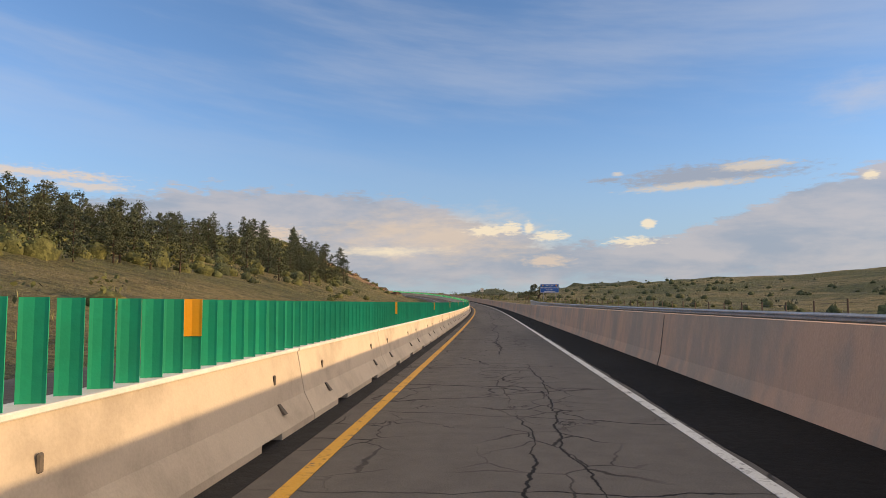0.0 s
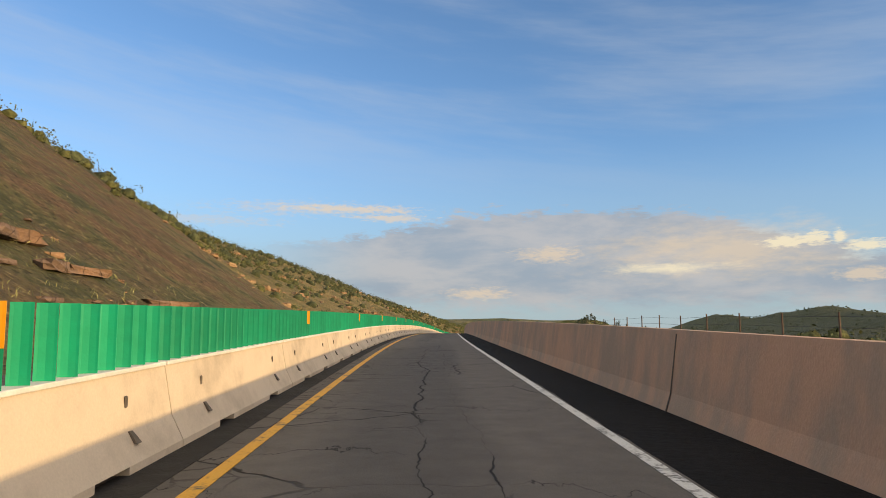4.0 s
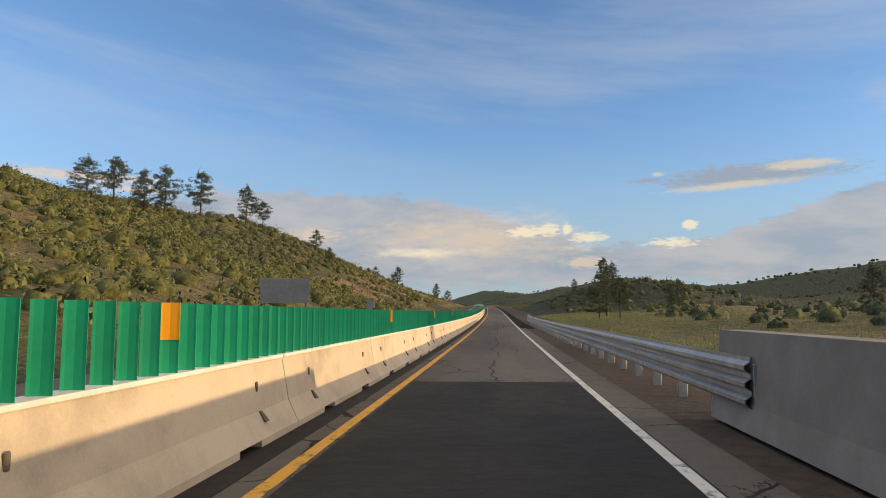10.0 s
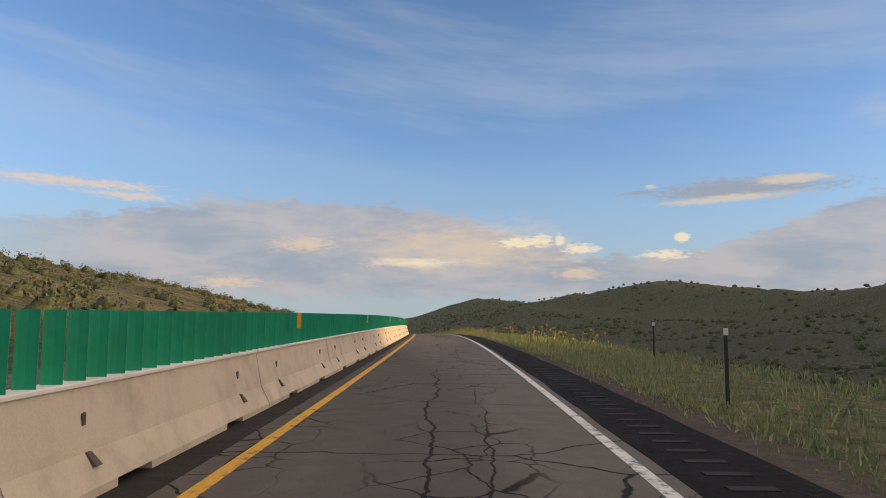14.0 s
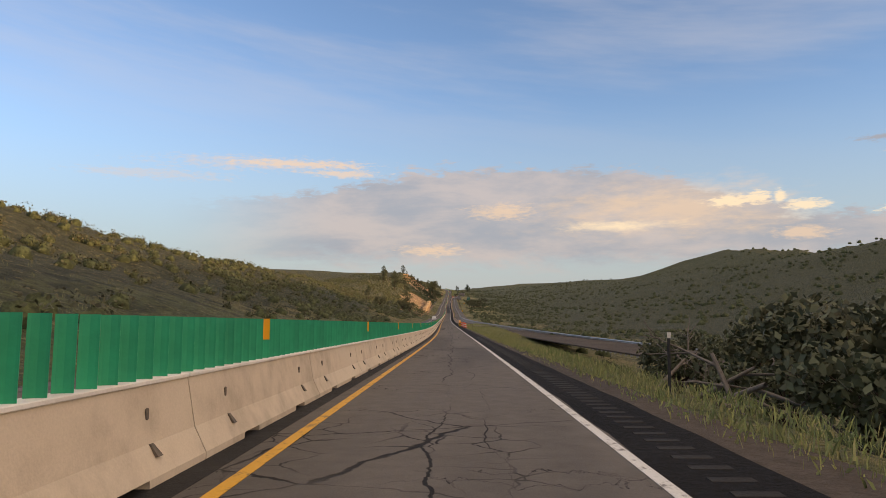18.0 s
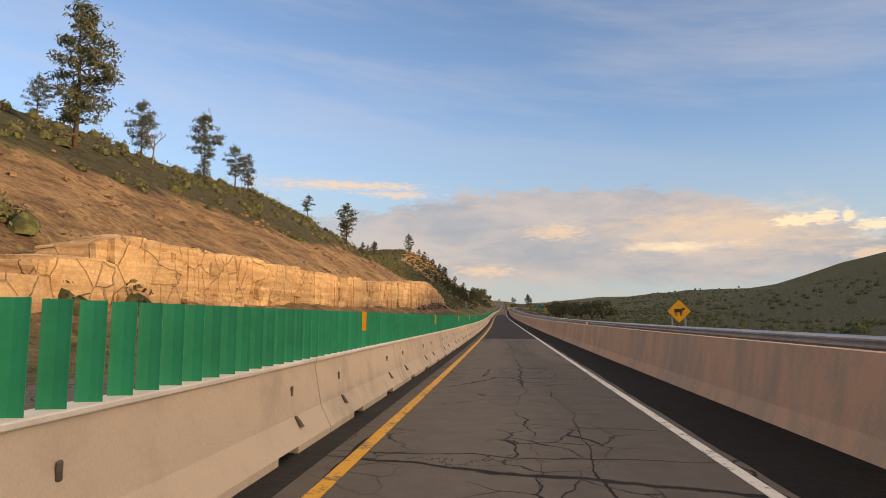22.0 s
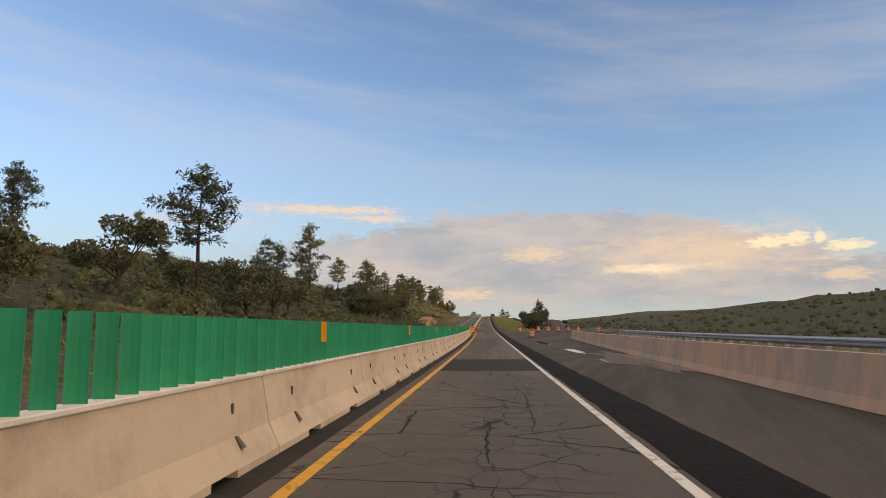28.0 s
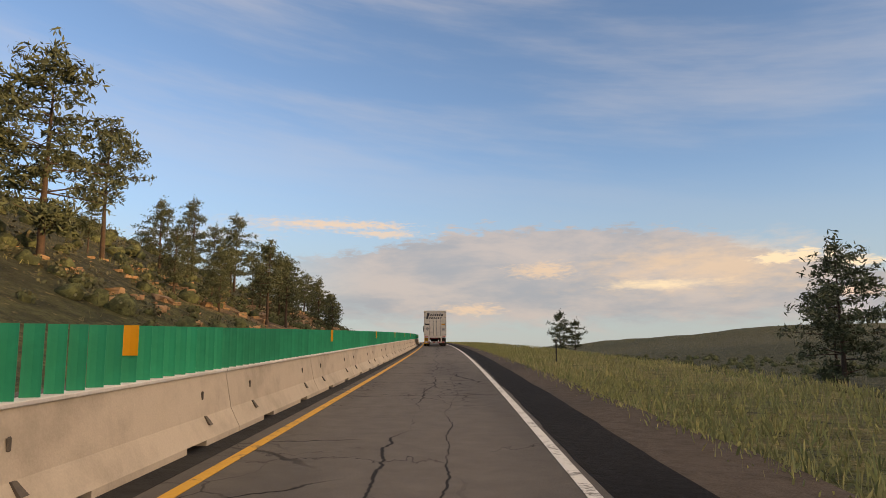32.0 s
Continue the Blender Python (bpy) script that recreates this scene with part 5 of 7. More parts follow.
for k, (cnt, s0, s1, l0, l1, z0, z1, m, keep) in enumerate([
        (260, -60, 300, -18, -110, 0.7, 1.9, OAK, 0.45), (420, 280, 620, -34, -80, 0.6, 1.5, OAK, 0.50), (330, 520, 800, -15, -75, 0.4, 1.2, OAK, 0.45),
        (1900, 800, 1120, -14, -85, 0.8, 2.0, OAK, 0.30), (1300, 1080, 1215, -14, -75, 0.8, 1.9, OAK, 0.22), (450, 1200, 1310, -15, -80, 0.7, 1.6, OAK, 0.5), (800, 1290, 1560, -18, -80, 0.6, 1.6, OAK, 0.46),
        (1500, 1540, 2000, -15, -110, 0.6, 1.6, DARKLEAF, 0.36), (3000, 1960, 2500, -14, -90, 0.6, 1.7, DARKLEAF, 0.24), (700, 2470, 2720, -34, -90, 0.7, 1.7, DARKLEAF, 0.30),
        (1200, 2690, 2890, -14, -75, 0.8, 1.9, DARKLEAF, 0.26), (330, 2870, 3020, -15, -70, 0.6, 1.5, DARKLEAF, 0.5), (1800, 3000, 3320, -14, -90, 0.8, 2.0, DARKLEAF, 0.26),
        (1900, 3300, 3900, -16, -100, 0.8, 1.9, DARKLEAF, 0.28), (420, 45, 230, -30, -100, 1.2, 2.6, DARKLEAF, 0.25), (150, 3285, 3365, -12.8, -20, 1.0, 2.0, DARKLEAF, 0.2), (120, 3680, 3800, -12.5, -32, 0.6, 1.5, DARKLEAF, 0.3), (520, 40, 225, -34, -95, 1.4, 2.8, OAK, 0.15),
        (260, 235, 490, -46, -76, 0.8, 2.0, OAK, 0.36), (560, 520, 770, -36, -72, 0.8, 2.1, DARKLEAF, 0.32), (420, 1190, 1345, -34, -72, 0.8, 2.1, DARKLEAF, 0.32), (160, 760, 900, -14, -40, 0.5, 1.4, OAK, 0.3), (46, 540, 780, -22, -40, 1.0, 2.0, DARKLEAF, 0.45), (120, 690, 790, -16, -36, 0.8, 1.7, OAK, 0.35), (110, 2895, 3010, -26, -50, 0.8, 1.7, DARKLEAF, 0.5)]):
    s, lat, r = spread_over(cnt, s0, s1, l0, l1, 100 + k, 0.9, 45.0, keep)
    scatter("shrubs", s, lat, r.uniform(z0, z1, len(s)), None, m, "olive-green oak brush scattered over the hillside", "shrubs", 50, 300 + k, 0.75, 0.21)
scatter("shrubs", np.array([3337.0, 3339, 3341, 3336, 3343, 3340]), np.array([12.0, 13.5, 14.2, 14.6, 13, 15]), np.array([1.7, 1.9, 1.8, 1.6, 1.8, 1.6]), None, DARKLEAF, "dense dark undergrowth below the trees", "shrubs", 160, 77)
for k, (cnt, s0, s1, l0, l1, z0, z1, m, keep) in enumerate([
        (500, -200, 800, 60, 300, 1.5, 3.5, DARKLEAF, 0.45), (260, 150, 760, 24, 70, 0.7, 1.8, OAK, 0.5), (700, 780, 1500, 70, 420, 1.5, 3.8, DARKLEAF, 0.42), (200, 1215, 1330, 14, 45, 0.6, 1.4, OAK, 0.35), (150, 1326, 1420, 9.6, 17, 0.7, 1.25, OAK, 0.2), (260, 1330, 1490, 15, 60, 0.8, 1.8, OAK, 0.35), (14, 1680, 1696, 6.6, 9, 0.4, 0.7, OAK, 0.1),
        (1500, 1420, 2150, 18, 130, 1.0, 2.6, DARKLEAF, 0.36), (1500, 1400, 2700, 110, 440, 1.6, 4.0, DARKLEAF, 0.40), (620, 2150, 2700, 18, 100, 1.0, 2.4, DARKLEAF, 0.36),
        (700, 2680, 3080, 24, 120, 1.2, 2.8, DARKLEAF, 0.36), (1000, 2650, 3900, 90, 420, 1.6, 4.0, DARKLEAF, 0.42), (1100, 3330, 3900, 17, 110, 0.9, 2.3, DARKLEAF, 0.38), (260, 1130, 1300, 18, 60, 0.8, 2.0, DARKLEAF, 0.3), (420, 1500, 3600, 520, 800, 3.5, 6.0, DARKLEAF, 0.3)]):
    s, lat, r = spread_over(cnt, s0, s1, l0, l1, 200 + k, 1.0, 80.0, keep)
    scatter("brush", s, lat, r.uniform(z0, z1, len(s)), None, m, "dark green brush covering the valley side", "shrubs", 13 if l1 > 50 else 190, 400 + k, 0.7, 0.55 if l1 > 150 else 0.30 if l1 > 50 else 0.085)


def tufts(name, count, s0, s1, l0, l1, tall, mat, label, seed, blades=7, keep=0.35, bias=1.2):
    """Grass in tufts, scattered along the road as one mesh."""
    s, lat, r = spread_over(count, s0, s1, l0, l1, seed, bias, 16.0, keep)
    base = ground_place(s, lat)
    k = len(s)
    root = base[:, None, :] + r.normal(size=(k, blades, 3)) * np.array([0.22, 0.22, 0.0])
    tip = root + r.normal(size=(k, blades, 3)) * np.array([0.16, 0.16, 0.12]) * tall / 0.6 + np.array([0, 0, tall]) * r.uniform(0.5, 1.2, (k, blades, 1))
    side = r.normal(size=(k, blades, 3)) * np.array([0.006, 0.006, 0.0]) * (1 + tall)
    v = np.stack([root - side, root + side, (root + tip) / 2 + side * 0.8 + np.array([0, 0, 0.05]), tip], 2).reshape(-1, 3)
    return tagged(new(name, mesh_of(name, v, np.arange(len(v)).reshape(-1, 4), mat)), label, "grass", "", "stuff"), tip, r


for a, b, l0, l1, cnt, seed in ((1480, 1800, 5.5, 15, 9500, 1), (1800, 2200, 5.5, 14, 7000, 10), (3350, 3700, 5.7, 16, 10500, 2), (3700, 3900, 5.7, 18, 3000, 11), (1108, 1215, 9, 34, 3000, 3), (1330, 1480, 9, 24, 2000, 8), (3305, 3345, 6.6, 11.5, 3600, 12), (3340, 3420, 5.8, 16, 4200, 9)):
    tufts("verge_grass", int(cnt * (0.6 if a < 3200 else 1.25)), a, b, l0, l1, 0.20, STRAW, "short dry grass on the roadside verge", 500 + seed, 9, 0.2, 1.8)
    tufts("green_verge_grass", int(cnt * (0.5 if a == 1108 else 0.75 if a < 3200 else 0.12 if b < 3350 else 0.35)), a, b, l0, l1, 0.24, LEAFGRASS, "green grass and weeds on the roadside verge", 520 + seed, 9, 0.25, 1.8)
for a, b, l0, l1, cnt, seed in ((-50, 800, -13, -60, 6000, 4), (800, 1560, -12, -55, 6000, 5), (1560, 2500, -12, -50, 4500, 6), (2700, 3900, -11.5, -45, 6000, 7)):
    tufts("bank_grass", cnt, a, b, l0, l1, 0.4, STRAW, "dry grass on the bank", 540 + seed, 4, 0.45)
_g, _tip, _r = tufts("sunflower_stalks", 900, 1555, 1790, 6.2, 10.0, 0.75, LEAFGRASS, "green stalks of wild sunflowers", 560, 4, 0.5)
_v, _f = leaves(_tip.reshape(-1, 3)[_r.random(_tip.size // 3) < 0.55], 0.10, 1.1, _r)
tagged(new("sunflowers", mesh_of("sunflowers", _v, _f, FLOWER)), "small yellow wild sunflower heads on the verge", "flowers", "", "stuff")


# ---- things along the road ----
def plain(name, col, rough=0.5, metal=0.0):
    return material(name, col, tuple(c * 0.8 for c in col), 4, 0.8, rough, metal, 0.04, 30, 0.06)


CREAM = material("white_trailer_paint", (0.66, 0.62, 0.55), (0.56, 0.52, 0.45), 3, 0.5, 0.45, 0, 0.05, 20, 0.06)
INK = plain("black_lettering", (0.015, 0.015, 0.018))
RED = plain("red_lens", (0.55, 0.02, 0.015), 0.3)
SIGNBLUE, SIGNGREEN, SIGNYELLOW = plain("blue_sheeting", (0.015, 0.10, 0.42), 0.4), plain("green_sheeting", (0.004, 0.14, 0.075), 0.4), plain("yellow_sheeting", (0.80, 0.40, 0.01), 0.4)
SIGNWHITE = plain("white_sign_sheeting", (0.72, 0.72, 0.70), 0.4)
BROWN = plain("brown_sheeting", (0.10, 0.045, 0.03), 0.5)
BACKING = plain("bare_aluminium", (0.33, 0.33, 0.33), 0.5, 0.5)
IRON = plain("dark_iron", (0.03, 0.03, 0.032), 0.6, 0.3)
MACHINE_YELLOW, MACHINE_RED = plain("machine_yellow", (0.55, 0.28, 0.02), 0.5), plain("machine_red", (0.30, 0.025, 0.03), 0.45)
CAR_BLACK, CAR_WHITE = plain("black_car_paint", (0.012, 0.012, 0.014), 0.25), plain("white_car_paint", (0.6, 0.6, 0.6), 0.3)
WOOD = material("weathered_wood", (0.16, 0.11, 0.08), (0.10, 0.07, 0.05), 8, 1, 0.9, 0, 0.4, 40, 0.2)
MULCH = material("dark_soil", (0.10, 0.075, 0.05), (0.055, 0.042, 0.032), 3, 0.3, 0.95, 0, 0.8, 14, 0.4)


def glass():
    m = bpy.data.materials.new("dark_window_glass")
    m.use_nodes = True
    b = m.node_tree.nodes["Principled BSDF"]
    b.inputs["Base Color"].default_value = (0.01, 0.012, 0.014, 1)
    b.inputs["Roughness"].default_value = 0.06
    return m


def puddle_water():
    m = bpy.data.materials.new("still_water")
    m.use_nodes = True
    b = m.node_tree.nodes["Principled BSDF"]
    b.inputs["Base Color"].default_value = (0.02, 0.02, 0.02, 1)
    b.inputs["Roughness"].default_value = 0.03
    b.inputs["IOR"].default_value = 1.9
    return m


GLASS, WATER = glass(), puddle_water()


def thing(name, label, category, group=""):
    return tagged(new(name), label, category, group)


def bx(parent, name, mat, x0, x1, y0, y1, z0, z1, bevel=0.01, label=""):
    bm = bmesh.new()
    box(bm, x0, x1, y0, y1, z0, z1, bevel)
    return part(name, bm, mat, parent, label)


def rod(parent, name, mat, p, q, r, sides=10, label=""):
    bm = bmesh.new()
    tube(bm, p, q, r, None, sides)
    return part(name, bm, mat, parent, label, True)


def words(parent, body, size, mat, x, y, z, facing=0):
    """Lettering on a board that faces the traffic (towards -y)."""
    cu = bpy.data.curves.new("lettering", "FONT")
    cu.body, cu.size, cu.align_x, cu.align_y, cu.extrude = body, size, "CENTER", "CENTER", 0.004
    cu.materials.append(mat)
    o = new("lettering", cu)
    o.parent = parent
    o.matrix_basis = pose(x, y, z, 90, 0, facing)
    return o


def wheel(parent, x, y, r, w, rim=STEEL, name="wheel"):
    bm = bmesh.new()
    lathe(bm, [(r * 0.62, -w / 2), (r * 0.93, -w / 2), (r, -w * 0.36), (r, w * 0.36), (r * 0.93, w / 2), (r * 0.62, w / 2), (r * 0.6, 0.0), (r * 0.62, -w / 2)], 20)
    bmesh.ops.transform(bm, matrix=Matrix.Translation((x, y, r)) @ Matrix.Rotation(radians(90), 4, "Y"), verts=bm.verts[:])
    tyre = part(name, bm, RUBBER, parent, "", True)
    bm = bmesh.new()
    lathe(bm, [(0.06, -w * 0.30), (r * 0.5, -w * 0.2), (r * 0.61, -w * 0.42), (r * 0.61, w * 0.42), (r * 0.5, w * 0.2), (0.06, w * 0.30)], 16)
    bmesh.ops.transform(bm, matrix=Matrix.Translation((x, y, r)) @ Matrix.Rotation(radians(90), 4, "Y"), verts=bm.verts[:])
    part("rim", bm, rim, tyre, "steel rim", True)


def make_barrel():
    """A traffic drum: stepped orange body, white bands, handle, rubber ring."""
    b = thing("traffic_drum", "orange traffic drum with two white bands on a black rubber ring", "traffic drum", "drums along the work zone")
    bm = bmesh.new()
    lathe(bm, [(0.46, 0.0), (0.47, 0.03), (0.44, 0.06), (0.31, 0.07), (0.31, 0.02)], 24)
    part("rubber_ring", bm, RUBBER, b, "black rubber ring", True)
    z = 0.05
    for i, (m, h, r) in enumerate(((SAFETY, 0.20, 0.292), (REFLECT, 0.14, 0.285), (SAFETY, 0.20, 0.278), (REFLECT, 0.14, 0.270), (SAFETY, 0.17, 0.262))):
        bm = bmesh.new()
        lathe(bm, [(r - 0.004, z), (r, z + 0.015), (r - 0.004, z + h - 0.015), (r - 0.014, z + h)], 24)
        part("band" if m is REFLECT else "drum_body", bm, m, b, "white reflective band" if m is REFLECT else "", True)
        z += h
    bm = bmesh.new()
    lathe(bm, [(0.25, z), (0.235, z + 0.05), (0.17, z + 0.07), (0.0001, z + 0.075)], 24)
    top = part("top", bm, SAFETY, b, "", True)
    bx(top, "handle", SAFETY, -0.15, 0.15, -0.035, 0.035, z + 0.05, z + 0.13, 0.02)
    return b


def make_cushion(mirror=False):
    """A water-filled crash cushion: four ribbed amber modules and a striped nose; the nose is at y=0."""
    c = thing("crash_cushion", "amber water-filled crash cushion with a black and yellow striped nose", "crash cushion", "crash cushions")
    for i in range(4):
        y0 = 0.35 + i * 1.62
        bm = bmesh.new()
        prism(bm, [(-0.30, 0.0), (-0.30, 0.40), (-0.24, 0.46), (-0.28, 0.52), (-0.28, 0.78), (-0.22, 0.84), (-0.22, 1.02), (-0.16, 1.07), (0.16, 1.07), (0.22, 1.02), (0.22, 0.84), (0.28, 0.78), (0.28, 0.52), (0.24, 0.46), (0.30, 0.40), (0.30, 0.0)], y0, y0 + 1.56)
        mod = part("module", bm, ORANGE, c, "ribbed amber plastic module")
        for k in range(3):
            bx(mod, "fork_pocket", DARK, 0.285, 0.305, y0 + 0.2 + k * 0.45, y0 + 0.42 + k * 0.45, 0.03, 0.10, 0.005)
        for k in range(2):
            bx(mod, "cap", ORANGE, -0.13, 0.13, y0 + 0.2 + k * 0.75, y0 + 0.6 + k * 0.75, 1.06, 1.13, 0.03)
        rod(mod, "hinge_pin", STEEL, (0.0, y0 + 1.59, 0.1), (0.0, y0 + 1.59, 1.0), 0.03)
    nose = bx(c, "nose_panel", SIGNYELLOW, -0.36, 0.36, 0.10, 0.16, 0.06, 0.80, 0.01, "yellow striped nose panel")
    for k in range(5):
        bm = bmesh.new()
        a, w = -0.36 + 0.0, 0.10
        z0 = 0.02 + k * 0.2
        pts = [(-0.36, z0 + 0.36), (-0.36, z0 + 0.36 - w), (0.36, z0 - 0.10 - w + 0.0), (0.36, z0 - 0.10)]
        pts = [(x, min(0.80, max(0.06, z))) for x, z in pts]
        if abs(pts[0][1] - pts[1][1]) + abs(pts[2][1] - pts[3][1]) < 0.02:
            bm.free()
            continue
        prism(bm, [(x * (-1 if mirror else 1), z + 0.0005 * n) for n, (x, z) in enumerate(pts)], 0.085, 0.099)
        part("stripe", bm, INK, nose, "black stripe")
    for x in (-0.38, 0.38):
        rod(c, "brace", STEEL, (x, 0.16, 0.62), (x, 0.75, 0.06), 0.03, 6)
        rod(c, "brace", STEEL, (x, 0.16, 0.08), (x, 0.80, 0.08), 0.03, 6)
    return c


barrel, cushion = make_barrel(), make_cushion()
for s, lat in ((904.8, 6.5), (899.6, 6.65), (896.3, 7.1), (891.1, 7.5), (888.6, 9.6), (885, 13.0), (903.5, -1.0), (905.6, -0.95), (907.8, -0.9),
               (2127.2, 5.1), (2136.5, 5.1), (2145.4, 5.0), (3286, -1.1), (3289, -1.1), (3292.5, -1.15), (3296.6, -0.9), (3299.8, -0.62),
               (3307, 11.9), (3306, 13.7), (3305, 15.5), (3304, 17.3), (3303, 19), (3302.3, 8.05), (3299, 22), (3262, 7.4), (3270, 8.0)):
    copy_thing(barrel, spot(s, lat, 0.0 if lat < 5.95 else -0.01, s * 31 % 360))
for s, lat, turn in ((911, -0.75, 0), (908.0, 6.2, 0), (2151, 4.75, 0), (3302.3, -0.12, 3)):
    copy_thing(cushion, spot(s, lat, 0.0, turn))
copy_thing(cushion, spot(899.6, -0.86, 0.0, 180))
copy_thing(cushion, spot(3283.4, -0.95, 0.0, 180))
# one more drum beyond the screen on the opposite lane
copy_thing(barrel, spot(668.5, -2.6, -0.02))
forget(barrel)
forget(cushion)


def make_post(tall=1.25):
    p = thing("delineator_post", "thin dark steel delineator post on the verge", "post", "delineator posts")
    bx(p, "post", IRON, -0.03, 0.03, -0.012, 0.012, -0.1, tall, 0.004)
    bx(p, "reflector", REFLECT, -0.04, 0.04, -0.02, -0.013, tall - 0.14, tall - 0.02, 0.004, "small white reflector")
    return p


post = make_post()
for s, lat in ((1542.4, 6.4), (1556, 9.5), (1662, 7.2), (1760, 7.4), (1860, 7.4), (2004.7, 6.4), (2116.3, 6.2), (3407, 7.4), (3534, 7.6), (3668, 7.6), (1450, 7.4), (1960, 7.5)):
    copy_thing(post, spot(s, lat, -0.04, 0))
forget(post)
amber = thing("amber_marker_post", "short amber marker post beside the shoulder", "post")
bx(amber, "post", ORANGE, -0.06, 0.06, -0.02, 0.02, 0.0, 1.05, 0.01)
bx(amber, "band", REFLECT, -0.062, 0.062, -0.024, -0.019, 0.78, 0.9, 0.002)
for s, lat in ((1459.3, 6.1), (1009, 5.95), (941, 4.9)):
    copy_thing(amber, spot(s, lat, -0.03))
forget(amber)
# amber reflectors on top of the walls
refl = thing("wall_reflector", "small amber reflector box on top of the wall", "reflector", "wall reflectors")
bx(refl, "housing", ORANGE, -0.05, 0.05, -0.04, 0.04, 0.0, 0.10, 0.01)
bx(refl, "foot", STEEL, -0.06, 0.06, -0.06, 0.06, -0.006, 0.012, 0.003)
for s in (340, 674, 2239, 2367, 2500, 2610, 2713, 2840, 2960):
    copy_thing(refl, spot(s, 5.6 + float((wall_shift_1 if s < 1000 else wall_shift_2)(s)), 1.10 * (1.02 if s < 1000 else 0.97)))
forget(refl)


def guardrail(name, s0, s1, path, level, label, split):
    """A W-beam on steel posts; path and level give its distance and its foot's height by station. A split one has three waves."""
    root = thing(name, label, "guardrail")
    w = [(0.0, 0.43), (-0.02, 0.47), (-0.08, 0.51), (-0.08, 0.55), (-0.02, 0.59), (-0.02, 0.61), (-0.08, 0.65), (-0.08, 0.69), (-0.02, 0.73), (0.0, 0.76),
         (0.008, 0.76), (-0.01, 0.72), (-0.072, 0.69), (-0.072, 0.65), (-0.012, 0.605), (-0.012, 0.595), (-0.072, 0.55), (-0.072, 0.51), (-0.012, 0.47), (0.008, 0.43)]
    if split:
        wave = [(-0.09 if k % 4 in (1, 2) else -0.015, 0.30 + 0.048 * k) for k in range(13)]
        w = wave + [(x + 0.012, z) for x, z in wave[::-1]]
    n = max(2, int((s1 - s0) / 3.8))
    ss = np.linspace(s0, s1, n + 1)
    prof = np.array(w)
    off = np.interp(ss, *zip(*path)) if len(path) > 1 else np.full(len(ss), path[0][1])
    lev = np.interp(ss, *zip(*level)) if len(level) > 1 else np.full(len(ss), level[0][1])
    base = at(s0, off[0], lev[0])
    v = at(ss[:, None], off[:, None] + prof[None, :, 0], lev[:, None] + prof[None, :, 1]) - base
    k = len(prof)
    a, b = np.meshgrid(np.arange(n), np.arange(k), indexing="ij")
    c = (b + 1) % k
    f = np.stack([a * k + b, a * k + c, (a + 1) * k + c, (a + 1) * k + b], -1).reshape(-1, 4)
    root.location = base
    rail = new("rail", mesh_of("rail", v.reshape(-1, 3), f, STEEL, smooth=False))
    rail.parent = root
    m = int((s1 - s0) / 1.9)
    bm = bmesh.new()
    box(bm, 0.10, 0.25, -0.05, 0.05, -0.9, 0.74, 0.005)
    box(bm, 0.0, 0.12, -0.045, 0.045, 0.34, 0.80, 0.005)
    first = part("post", bm, STEEL, root, "pale steel post")
    first.location = at(s0, off[0], lev[0]) - base
    first.rotation_euler.z = -float(heading(s0))
    if split:
        for i in range(1, m + 1):
            q = first.copy()
            scene.collection.objects.link(q)
            s = s0 + i * 1.9
            q.location = at(s, np.interp(s, ss, off), np.interp(s, ss, lev)) - base
            q.rotation_euler.z = -float(heading(s))
    else:
        bmj = bmesh.new()
        for i in range(1, m + 1):
            s = s0 + i * 1.9
            p = at(s, np.interp(s, ss, off), np.interp(s, ss, lev)) - base
            vs = box(bmj, 0.0, 0.22, -0.05, 0.05, -0.9, 0.74)
            bmesh.ops.transform(bmj, matrix=pose(*map(float, p), 0, 0, -math.degrees(float(heading(s)))), verts=vs)
        tagged(part("posts", bmj, STEEL, root), kind="stuff")
    return root


guardrail("guardrail", 1102.2, 1176, [(1102.2, 4.70), (1112, 4.82), (1165, 4.95), (1176, 5.6)], [(0, 0.0)], "galvanised three-wave guardrail on pale posts beside the shoulder", True)
guardrail("guardrail", -250, 165, [(-250, 13), (130, 13), (165, 16)], [(0, 0.2)], "weathered W-beam guardrail behind the wall", False)
guardrail("guardrail", 2040, 2560, [(2040, 22), (2140, 17), (2210, 10.5), (2250, 9.2), (2560, 9.2)], [(2040, -1.4), (2140, -0.9), (2230, 0.3), (2560, 0.3)], "long W-beam guardrail behind the wall", False)
guardrail("guardrail", 2560, 3252, [(2560, 9.2), (3040, 9.2), (3110, 10.8), (3188, 13.0), (3252, 16.4)], [(0, 0.3)], "long W-beam guardrail behind the wall", False)
guardrail("guardrail", 3300, 3560, [(3300, 24), (3400, 31), (3560, 36)], [(3300, -0.6), (3560, -3.6)], "W-beam guardrail along the lower road", False)
guardrail("guardrail", 880, 960, [(880, 36), (960, 34)], [(0, -0.2)], "W-beam guardrail at the far side of the yard", False)
ribbon("lower_road", 12.0, 20.0, 2000, 2200, -0.75, GRAVEL, "pale road below the verge", "road", shift=flare([(2000, 4), (2120, 0), (2200, -5)]))
ribbon("lower_road_2", 18.0, 30.0, 3290, 3480, -0.35, GRAVEL, "closed road below the verge", "road", shift=flare([(3290, 0), (3480, 4)]))

